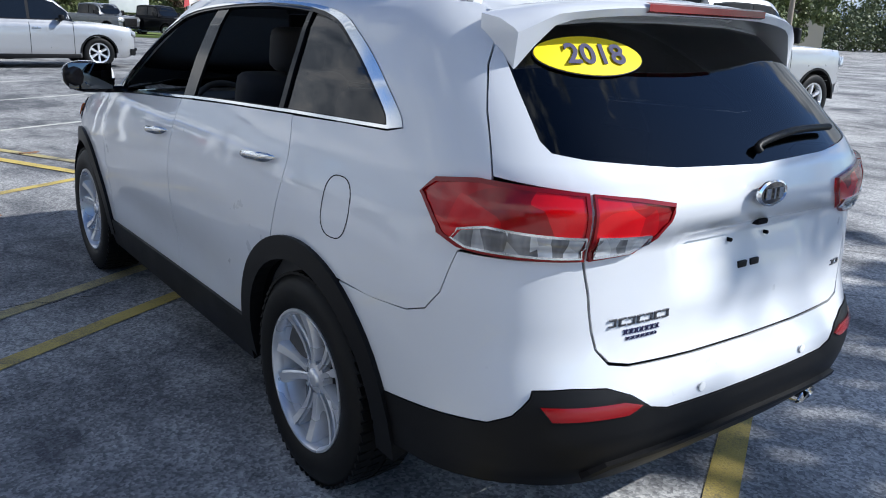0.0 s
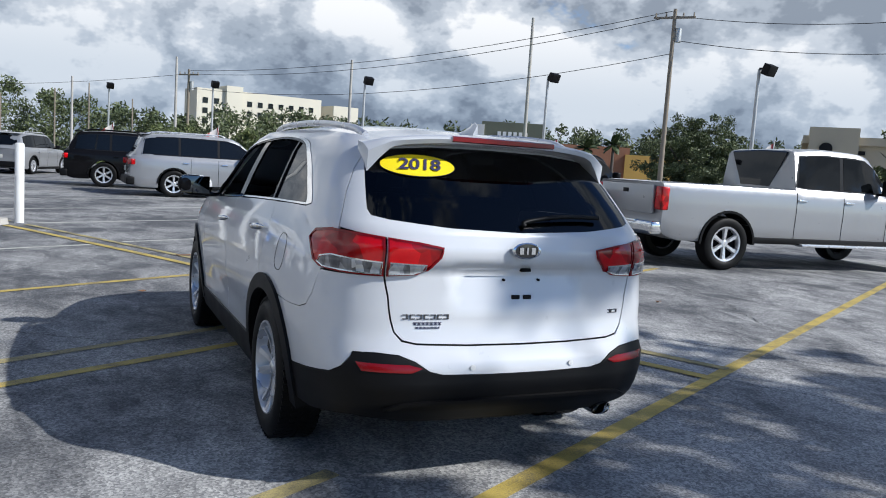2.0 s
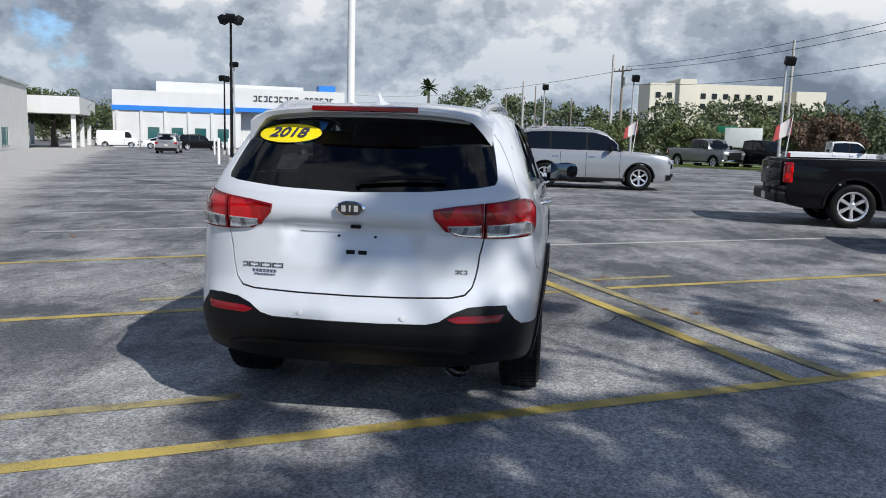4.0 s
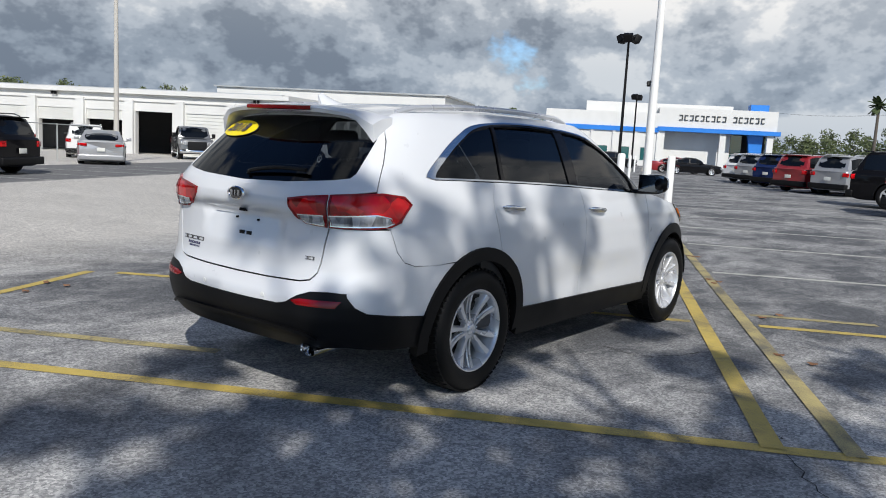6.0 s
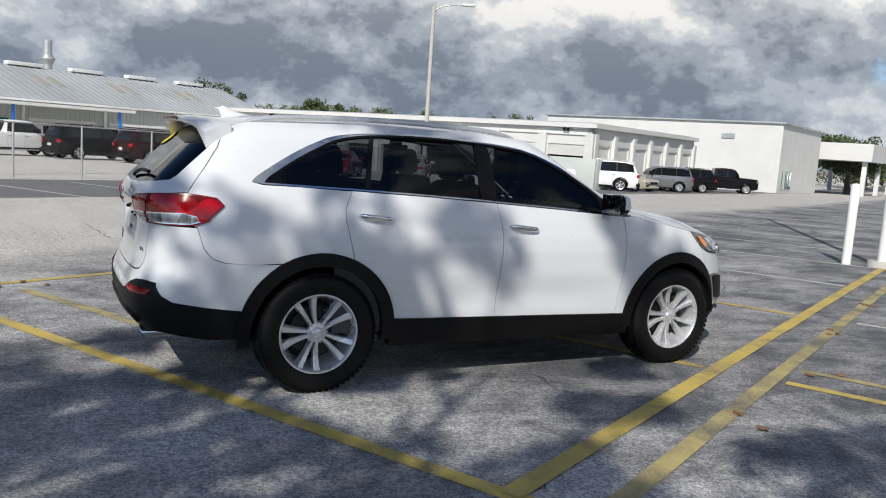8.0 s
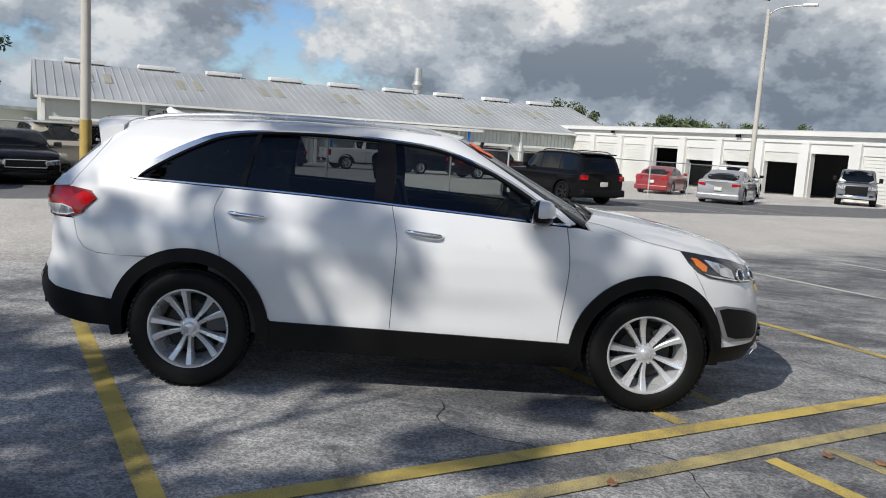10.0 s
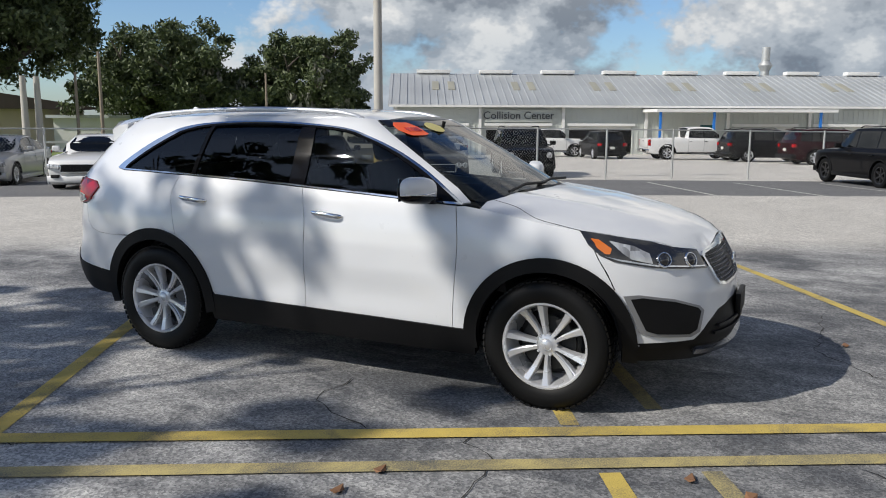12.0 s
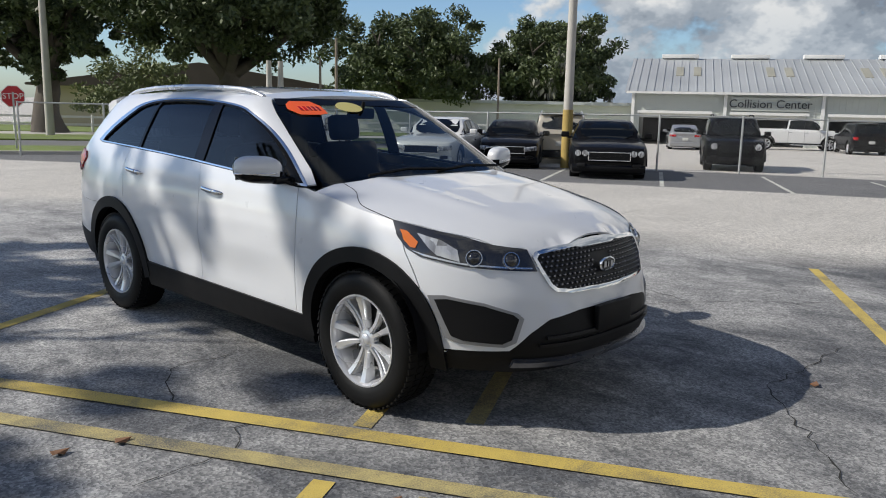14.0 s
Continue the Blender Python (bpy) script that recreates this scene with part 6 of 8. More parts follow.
    for k in range(9):
        u = k / 8
        y = -1.62 - 0.20 * u
        h = 0.085 * (u ** 1.4) * (1 - max(0, (u - 0.86) / 0.14) ** 2 * 0.35) + 0.004
        w = 0.032 * math.sin(math.pi * min(1, 0.25 + u * 0.65)) + 0.004
        zb = float(roof_z(np.array(0.0), np.array(y))) - 0.002
        rows.append([fin.verts.new((w * s * (1 - t) ** 0.7, y - 0.02 * t, zb + h * t)) for s, t in ((1, 0), (1, 0.5), (1, 0.93), (-1, 0.93), (-1, 0.5), (-1, 0))])
    for p, q in zip(rows, rows[1:]):
        for j in range(5):
            fin.faces.new((p[j], p[j + 1], q[j + 1], q[j]))
    fin.faces.new(rows[-1])
    part("antenna_fin", fin, W, car, smooth=60)
    # tailgate details
    tube("rear_wiper", smooth_line([(0.02, -2.345, 1.215), (0.03, -2.335, 1.235), (0.22, -2.322, 1.262), (0.44, -2.308, 1.262)], 4), 0.011, M_CLAD, gate_ob, "black rear wiper")
    for nm, cx, cz, sx_, sz_, n in (("name_badge", -0.447, 0.815, 0.215, 0.022, 7), ("dealer_badge", -0.44, 0.786, 0.13, 0.013, 14), ("dealer_badge", -0.44, 0.768, 0.11, 0.008, 13), ("trim_badge", 0.533, 0.822, 0.062, 0.018, 3)):
        bm = bmesh.new()
        w = sx_ / n
        for k in range(n):
            x = cx - sx_ / 2 + (k + 0.5) * w
            u = LOWER.uv(("x", x, cz))
            p = GREEN.at(np.array([u[0]]), np.array([cz]))[0]
            fine = "dealer" in nm
            box(bm, x, p[1] - 0.002, cz + sz_ * 0.4, w * (0.5 if fine else 0.8), 0.005, sz_ * 0.18)
            box(bm, x, p[1] - 0.002, cz - sz_ * 0.4, w * (0.5 if fine else 0.8), 0.005, sz_ * 0.18)
            box(bm, x - w * 0.28 * (1 if k % 2 else -1), p[1] - 0.002, cz, w * 0.18, 0.005, sz_ * 0.7)
        tagged(part(nm, bm, M_ALLOY_DARK if "name" in nm or "trim" in nm else M_INK, gate_ob, smooth=0), "small raised badge")
    bm = bmesh.new()
    for x in (-0.03, 0.03):
        box(bm, x + 0.02, -2.356, 0.895, 0.042, 0.012, 0.02, 0.003)
    tagged(part("plate_clips", bm, M_CLAD, gate_ob), kind="stuff")
    for x in (-0.07, 0.11):
        part("plate_screw", cyl(bmesh.new(), (x, -2.335, 0.972), (x, -2.352, 0.972), 0.006), M_DARK, gate_ob)
    part("camera_eye", box(bmesh.new(), 0.02, -2.372, 1.022, 0.05, 0.03, 0.016, 0.005), M_DARK, gate_ob)
    for x in (-0.24, 0.265):
        u = LOWER.uv(("x", x, 0.60))
        p = LOWER.at(np.array([u[0]]), np.array([0.60]))[0]
        d = bmesh.new()
        lathe(d, [(0.013, 0.0), (0.013, 0.003), (0.010, 0.0035), (0.0003, 0.0035)], 16)
        bmesh.ops.transform(d, matrix=Matrix.Translation(p) @ pose(0, 0, 0, 0, 0, -90), verts=d.verts)
        part("parking_sensor", d, M_WHITE_POST, car)
    # fuel flap on the left quarter
    u = [LOWER.uv(("y", -1.585 + 0.075 * math.copysign(abs(math.cos(a)) ** 0.75, math.cos(a)), 0.995 + 0.092 * math.copysign(abs(math.sin(a)) ** 0.75, math.sin(a)))) for a in [2 * math.pi * k / 28 for k in range(28)]]
    ui = inset_ring(u, 0.003)
    flap = skin_panel("fuel_flap", u, GREEN, M_DARK, car, "round fuel filler flap", holes=[ui], step=0.02, gap=0, off=0.0012, thick=0.001, mirror=True)
    # exhaust tip
    ex = bmesh.new()
    rr = []
    for y, k in ((-2.12, 0.9), (-2.335, 1.0), (-2.345, 0.97), (-2.335, 0.86), (-2.2, 0.82)):
        rr.append([ex.verts.new((0.525 + 0.058 * k * math.cos(a), y - 0.012 * math.sin(a), 0.335 + 0.036 * k * math.sin(a))) for a in [2 * math.pi * j / 20 for j in range(20)]])
    for p, q in zip(rr, rr[1:]):
        for j in range(20):
            ex.faces.new((p[j], p[(j + 1) % 20], q[(j + 1) % 20], q[j]))
    part("exhaust_tip", ex, M_CHROME, car, "oval chrome exhaust tip")
    # stickers
    sticker = lambda name, pts, mat, surf, off, lab: skin_panel(name, pts, surf, mat, car, lab, step=0.04, gap=0, off=off, thick=0.002)
    c0 = GREEN.uv(("x", -0.40, 1.455))
    oval = lambda k: [(c0[0] + 0.225 * k * math.cos(a), c0[1] + 0.048 * k * math.sin(a)) for a in [2 * math.pi * j / 40 for j in range(40)]]
    year = sticker("year_sticker", oval(1.0), M_INK, GREEN, 0.002, "yellow oval sticker with a year in dark print")
    for nm, k, mt, of in (("sticker_rim", 0.985, M_STICKER, 0.0045),):
        o = sticker(nm, oval(k), mt, GREEN, of, "")
        o.parent = year
    fb = new("digits", text_mesh("2018", 0.1, M_INK, shear=0.18, heavy=0.0022))
    p0 = GREEN.at(np.array([c0[0]]), np.array([1.455]))[0]
    n0 = Vector(GREEN.normal(np.array([c0[0]]), np.array([1.455]))[0])
    zax = Vector((0, 0, 1))
    xax = zax.cross(n0).normalized()
    up = n0.cross(xax)
    mtx = Matrix((xax, up, n0)).transposed().to_4x4()
    mtx.translation = Vector(p0) + n0 * 0.0075
    fb.parent = year
    fb.matrix_local = mtx
    tagged(fb, "dark printed year", kind="stuff")
    s1 = [GREEN.uv(("f", v, z)) for v, z in ((0.575, 1.525), (0.555, 1.552), (0.51, 1.571), (0.37, 1.571), (0.33, 1.545), (0.335, 1.50), (0.40, 1.492), (0.53, 1.492))]
    price = sticker("price_sticker", s1[::-1], M_ORANGE, GREEN, 0.002, "fluorescent orange price sticker on the windscreen")
    for k in range(5):
        v = 0.50 - 0.03 * k
        bar = [GREEN.uv(("f", a, b)) for a, b in ((v, 1.515), (v - 0.018, 1.515), (v - 0.018, 1.538), (v, 1.538))]
        o = sticker("print_bar", bar[::-1], M_RED, GREEN, 0.0045, "")
        o.parent = price
    cc = GREEN.uv(("f", 0.11, 1.540))
    oval2 = [(cc[0] + 0.135 * math.cos(a), cc[1] + 0.030 * math.sin(a)) for a in [2 * math.pi * j / 32 for j in range(32)]]
    sticker("model_year_sticker", oval2, M_PALE, GREEN, 0.002, "pale yellow oval sticker seen from its back")
    # wheels
    tyre, rim, disc, barrel, tread = hero_wheel()
    for sx in (1, -1):
        for cy in (1.39, -1.39):
            wv = new("wheel", tyre)
            wv.parent = car
            wv.matrix_local = pose(sx * 0.805, cy, 0.362, random.choice((0, 23, 51)), 0, 0 if sx > 0 else 180)
            for nm, me in (("rim", rim), ("rim_barrel", barrel), ("brake_disc", disc), ("tread", tread)):
                o = new(nm, me)
                o.parent = wv
                if nm == "tread":
                    tagged(o, kind="stuff")
    # cabin
    interior(car)
    return car


M_ALLOY_DARK = varied("dark_chrome", (0.16, 0.16, 0.17), 0.25, 0.8, 60, 0.1, 4, 0)
M_PALE = Mat("pale_sticker_back", (0.62, 0.55, 0.2), 0.5).m


def text_mesh(body, size, material, extrude=0.0006, shear=0.0, heavy=0.0):
    cu = bpy.data.curves.new("lettering", "FONT")
    cu.shear, cu.offset = shear, heavy
    cu.body, cu.size, cu.extrude, cu.align_x, cu.align_y = body, size, extrude, "CENTER", "CENTER"
    ob = bpy.data.objects.new("lettering", cu)
    scene.collection.objects.link(ob)
    me = bpy.data.meshes.new_from_object(ob.evaluated_get(bpy.context.evaluated_depsgraph_get()))
    bpy.data.objects.remove(ob)
    me.materials.clear()
    me.materials.append(material)
    return me


def hero_wheel():
    """A 17-inch wheel with five pairs of spokes and a treaded tyre, outer face at +x."""
    n, R, rr, h = 72, 0.364, 0.238, 0.118
    bm = bmesh.new()
    prof = [(rr, -h * 0.85), (0.30, -h), (R - 0.03, -h * 0.94), (R - 0.008, -h * 0.8), (R, -h * 0.62)]
    for k, x in enumerate((-0.4, -0.36, -0.04, 0.0, 0.04, 0.36, 0.4)):
        prof.append((R + 0.001, h * x))
    prof += [(R, h * 0.62), (R - 0.008, h * 0.8), (R - 0.03, h * 0.94), (0.315, h), (0.298, h * 1.005), (0.278, h * 0.99), (rr + 0.012, h * 0.93), (rr, h * 0.85)]
    lathe(bm, prof, n, closed=True)
    tyre = mesh_of("tyre", bm, M_TYRE, 35)
    bm = bmesh.new()
    for a in range(60):
        q = Matrix.Rotation(2 * math.pi * a / 60, 4, "X")
        for x, w in ((-0.078, 0.045), (0.078, 0.045), (-0.028, 0.036), (0.028, 0.036)):
            skew = pose(0, 0, 0, 0, 0, 0) @ Matrix.Rotation(0.22 * (1 if x > 0 else -1), 4, "Z")
            box(bm, 0, 0, 0, w, 0.027, 0.010, m=q @ Matrix.Translation((x, 0, R + (0.0 if abs(x) < 0.05 else -0.003))) @ skew)
    tread = mesh_of("tread", bm, M_TYRE, 35)
    bm = bmesh.new()
    lathe(bm, [(rr - 0.013, h * 0.62), (rr - 0.011, h * 0.84), (rr - 0.003, h * 0.93), (rr + 0.005, h * 0.93), (rr + 0.006, h * 0.86)], n)
    lathe(bm, [(0.0004, h * 0.70), (0.026, h * 0.69), (0.033, h * 0.64), (0.036, h * 0.60), (0.060, h * 0.54), (0.064, h * 0.2)], 40)
    for a in range(5):
        q = Matrix.Rotation(2 * math.pi * a / 5, 4, "X")
        for s in (1, -1):
            # each pair splits away from the hub towards the rim
            rows = []
            for k in range(6):
                u = k / 5
                r = 0.050 + (rr - 0.062) * u
                mid = s * (0.0155 + 0.026 * u + 0.020 * u * u)
                half = 0.0115 + 0.0095 * u + 0.004 * u ** 3
                top = h * (0.60 + 0.24 * u - 0.10 * math.sin(math.pi * u))
                rows.append([bm.verts.new(q @ Vector(p)) for p in ((h * 0.22, mid - half * 1.1, r), (top - 0.016, mid - half, r), (top - 0.002 - 0.010 * (s > 0), mid - half * 0.6, r), (top, mid - s * half * 0.75, r), (top - 0.002 - 0.010 * (s < 0), mid + half * 0.6, r), (top - 0.016, mid + half, r), (h * 0.22, mid + half * 1.1, r))])
            for p, qq in zip(rows, rows[1:]):
                for j in range(6):
                    bm.faces.new((p[j], p[j + 1], qq[j + 1], qq[j]))
        for s in (0.5,):
            qq = Matrix.Rotation(2 * math.pi * (a + s) / 5, 4, "X")
            for r0, r1, x in ((0.009, 0.006, h * 0.70),):
                c = qq @ Vector((h * 0.42, 0, 0.060))
                cyl(bm, c, c + Vector((0.022, 0, 0)), 0.009, 0.007, 6)
    rim = mesh_of("rim", bm, M_ALLOY, 40)
    bm = bmesh.new()
    lathe(bm, [(rr - 0.055, -h * 0.55), (rr - 0.03, -h * 0.1), (rr - 0.022, h * 0.35), (rr - 0.013, h * 0.62), (rr + 0.004, h * 0.62)], 48)
    barrel = mesh_of("rim_barrel", bm, M_ALLOY, 40)
    bm = bmesh.new()
    lathe(bm, [(0.066, h * 0.30), (0.068, h * 0.1), (0.155, h * 0.08), (0.155, -h * 0.1), (rr - 0.05, -h * 0.35)], 40)
    box(bm, h * 0.06, 0.12, 0.05, 0.06, 0.07, 0.12, 0.012)
    disc = mesh_of("brake_disc", bm, M_BRAKE, 40)
    return tyre, rim, disc, barrel, tread


M_BRAKE = varied("brake_steel", (0.03, 0.03, 0.03), 0.5, 0.6, 60, 0.2, 5, 0)


def interior(car):
    """Floor, lining, seats, dashboard and wheel, seen through the glass."""
    bm = box(bmesh.new(), 0, -0.05, 0.36, 1.55, 3.6, 0.12, 0.03)
    part("floor_pan", bm, M_DARK, car)
    for sx in (1, -1):
        part("door_lining", box(bmesh.new(), sx * 0.825, -0.2, 0.72, 0.07, 2.2, 0.76, 0.03), M_TRIM_IN, car)
    part("headlining", box(bmesh.new(), 0, -0.85, 1.575, 1.08, 1.75, 0.03, 0.012), varied("grey_headlining", (0.32, 0.31, 0.29), 0.9, 0, 80, 0.08, 3, 0.1, 0.001), car)
    part("load_floor", box(bmesh.new(), 0, -1.75, 0.75, 1.35, 1.0, 0.5, 0.06), M_TRIM_IN, car)

    def seat(x, y, w, name):
        seat_ob = part(name, box(bmesh.new(), x, y + 0.05, 0.62, w, 0.54, 0.20, 0.06, segs=3), M_SEAT, car)
        back = bmesh.new()
        box(back, 0, 0, 0.33, w, 0.15, 0.66, 0.06, segs=3)
        bmesh.ops.transform(back, matrix=pose(x, y - 0.24, 0.64, 14, 0, 0), verts=back.verts)
        part("backrest", back, M_SEAT, seat_ob)
        n = 1 if w < 0.7 else 3
        for k in range(n):
            hx = x + (k - (n - 1) / 2) * 0.42
            head = box(bmesh.new(), 0, 0, 0, 0.25, 0.11, 0.19, 0.05, segs=3)
            bmesh.ops.transform(head, matrix=pose(hx, y - 0.43, 1.385, 10, 0, 0), verts=head.verts)
            for px in (-0.05, 0.05):
                cyl(head, (hx + px, y - 0.40, 1.20), (hx + px, y - 0.43, 1.34), 0.007, n=6)
            part("headrest", head, M_SEAT, seat_ob)

    seat(0.38, 0.12, 0.52, "front_seat")
    seat(-0.38, 0.12, 0.52, "front_seat")
    seat(0.0, -0.78, 1.30, "rear_bench")
    d = bmesh.new()
    prism(d, [(0.55, 0.70), (0.62, 0.98), (0.70, 1.075), (0.85, 1.10), (1.05, 1.08), (1.1, 0.60)], -0.74, 0.74)
    part("dashboard", d, M_TRIM_IN, car)
    st = bmesh.new()
    rings = []
    for k in range(28):
        a = 2 * math.pi * k / 28
        rings.append([st.verts.new(((0.182 + 0.016 * math.cos(b)) * math.cos(a), (0.182 + 0.016 * math.cos(b)) * math.sin(a), 0.016 * math.sin(b))) for b in [2 * math.pi * j / 8 for j in range(8)]])
    for k in range(28):
        for j in range(8):
            st.faces.new((rings[k][j], rings[k][(j + 1) % 8], rings[(k + 1) % 28][(j + 1) % 8], rings[(k + 1) % 28][j]))
    box(st, 0, 0, -0.02, 0.35, 0.05, 0.02, 0.008)
    box(st, 0, -0.06, -0.02, 0.05, 0.16, 0.02, 0.008)
    bmesh.ops.transform(st, matrix=pose(-0.38, 0.52, 1.00, 66, 0, 0), verts=st.verts)
    part("steering_wheel", st, M_TRIM_IN, car, smooth=60)
    m = box(bmesh.new(), 0, 0.33, 1.50, 0.22, 0.03, 0.07, 0.012)
    cyl(m, (0, 0.34, 1.51), (0, 0.36, 1.58), 0.012)
    part("rear_view_mirror", m, M_CLAD, car)


hero()


# ---- buildings ----
LOT = math.degrees(math.atan2(0.455, 0.890))


def roll_door(root, m, w, h, z0, opened=0.0):
    """A slatted roll-up door in its opening, raised by a fraction of its height."""
    bm = bmesh.new()
    n = 14
    for k in range(n):
        z = z0 + h * opened + (h * (1 - opened)) * (k + 0.5) / n
        box(bm, 0, 0.10, z, w, 0.05, h * (1 - opened) / n * 0.86, m=m)
    box(bm, 0, 0.13, z0 + h * (1 + opened) / 2, w, 0.03, h * (1 - opened), m=m)
    tagged(part("roll_up_door", bm, M_DOOR, root, smooth=0), kind="stuff")


M_DOOR = varied("white_roll_up_door", (0.68, 0.68, 0.64), 0.5, 0.1, 14, 0.06, 0.6, 0)
M_TEAL = Mat("teal_glazing", (0.02, 0.10, 0.10), 0.05, 0.0, Coat_Weight=1.0).m
M_SIGN = Mat("dark_grey_sign_letters", (0.05, 0.055, 0.06), 0.4, 0.2).m


def wall_with_bays(root, length, z0, z1, bays, material, thick=0.4, m=None):
    """A wall along local -x, with real openings: bays are (x0, x1, top)."""
    m = m or Matrix()
    x = 0.0
    for a, b, top in sorted(bays, key=lambda v: -v[1]):
        if x - b > 0.01:
            part("wall", box(bmesh.new(), (x + b) / 2, thick / 2, (z0 + z1) / 2, x - b, thick, z1 - z0, m=m), material, root, smooth=0)
        part("wall", box(bmesh.new(), (a + b) / 2, thick / 2, (top + z1) / 2, b - a, thick, z1 - top, m=m), material, root, smooth=0)
        x = a
    if x > -length + 0.01:
        part("wall", box(bmesh.new(), (x - length) / 2, thick / 2, (z0 + z1) / 2, x + length, thick, z1 - z0, m=m), material, root, smooth=0)


def garage():
    """White block garage with roll-up doors; its near corner looks over the drive."""
    root = thing("garage_building", pose(-37.6, 29.9, 0, 0, 0, LOT), "long white block garage with a row of roll-up doors", "building")
    z0, z1, top = -1.8, 3.55, 2.15
    bays = [(-3.75 * k - 3.3, -3.75 * k - 0.55, top) for k in range(10)]
    wall_with_bays(root, 40, z0, z1, bays, M_WHITE_WALL)
    bays2 = [(-3.3 * k - 2.9, -3.3 * k - 0.5, top) for k in range(6)]
    wall_with_bays(root, 20, z0, z1, bays2, M_WHITE_WALL, 0.4, pose(0, 0, 0, 0, 0, 90) @ Matrix.Diagonal((-1, 1, 1, 1)))
    part("back_wall", box(bmesh.new(), -20, 19.8, 0.8, 40, 0.4, 5.2), M_WHITE_WALL, root, smooth=0)
    part("back_wall", box(bmesh.new(), -39.8, 9.8, 0.8, 0.4, 19.6, 5.2), M_WHITE_WALL, root, smooth=0)
    part("roof", box(bmesh.new(), -20, 10, z1 + 0.06, 39.4, 19.4, 0.12), M_ROOF, root, smooth=0)
    # floor and wall coloured near-black, as shade behind the open doors
    part("inner_floor", box(bmesh.new(), -20, 10, -1.2, 39, 19, 0.05), M_ROOM_SHADE, root, smooth=0)
    part("inner_wall", box(bmesh.new(), -20, 6.0, 0.8, 39, 0.1, 4.6), M_ROOM_SHADE, root, smooth=0)
    bm = box(bmesh.new(), -20, -0.16, z1 - 0.12, 40.8, 0.35, 0.3)
    part("cornice", bm, M_WHITE_WALL, root, smooth=0)
    part("cornice", box(bmesh.new(), 0.16, 10.1, z1 - 0.12, 0.35, 20.3, 0.3), M_WHITE_WALL, root, smooth=0)
    part("fascia_line", box(bmesh.new(), -20, -0.06, z1 - 0.72, 40.2, 0.1, 0.07), M_WHITE_WALL, root, smooth=0)
    for k in range(11):
        part("pier", box(bmesh.new(), -3.75 * k - 0.02 + (0.1 if k else -0.12), -0.12, 0.6, 0.62, 0.24, 4.6), M_WHITE_WALL, root, smooth=0)
    for k in range(7):
        part("pier", box(bmesh.new(), 0.12, 3.3 * k + 0.08 + (0.2 if k == 0 else 0), 0.6, 0.24, 0.5, 4.6), M_WHITE_WALL, root, smooth=0)
    opened = (0.78, 0.05, 0.98, 0.8, 0.75, 0.72, 0.95, 0.05, 0.0, 0.0)
    for (a, b, _), o in zip(bays, opened):
        if o < 0.97:
            roll_door(root, pose((a + b) / 2, 0, 0), b - a, top + 1.25, -1.25, o)
    for a, b, _ in bays2:
        part("panel_door", box(bmesh.new(), -0.15, -(a + b) / 2, 0.45, 0.08, b - a, 3.4), M_DOOR, root, smooth=0)
    for x in (-2.0, -17.0, -31.0):
        bm = box(bmesh.new(), x, -0.25, z1 - 0.42, 0.12, 0.16, 0.2)
        box(bm, x + 0.25, -0.25, z1 - 0.42, 0.12, 0.16, 0.2)
        part("flood_lamp", bm, M_CLAD, root)


def white_store():
    root = thing("white_building", pose(-49.5, 61.8, 0, 0, 0, LOT), "plain white flat-roofed building", "building")
    part("wall", box(bmesh.new(), -13, 9, 2.1, 26, 18, 7.4), M_WHITE_WALL, root, smooth=0)
    part("roof_edge", box(bmesh.new(), -13, 9, 5.86, 26.5, 18.5, 0.16), M_STEEL, root, smooth=0)
    part("vent", box(bmesh.new(), -5.2, -0.05, 4.4, 1.3, 0.12, 0.5), M_STEEL, root, smooth=0)
    for k in range(3):
        part("window", box(bmesh.new(), 0.03, 2.0 + k * 1.4, 0.3, 0.1, 0.9, 1.8), M_TEAL, root, smooth=0)
    can = thing("canopy", pose(-58.6, 80.0, 0, 0, 0, LOT), "flat white drive-through canopy between two buildings", "canopy")
    part("deck", box(bmesh.new(), 0.5, 12, 3.9, 9, 24, 2.0), M_WHITE_WALL, can, smooth=0)
    for x, y in ((4.2, 1), (4.2, 12), (4.2, 23), (-3.2, 1), (-3.2, 23)):
        part("post", box(bmesh.new(), x, y, 0.9, 0.5, 0.5, 4.2), M_WHITE_WALL, can, smooth=0)


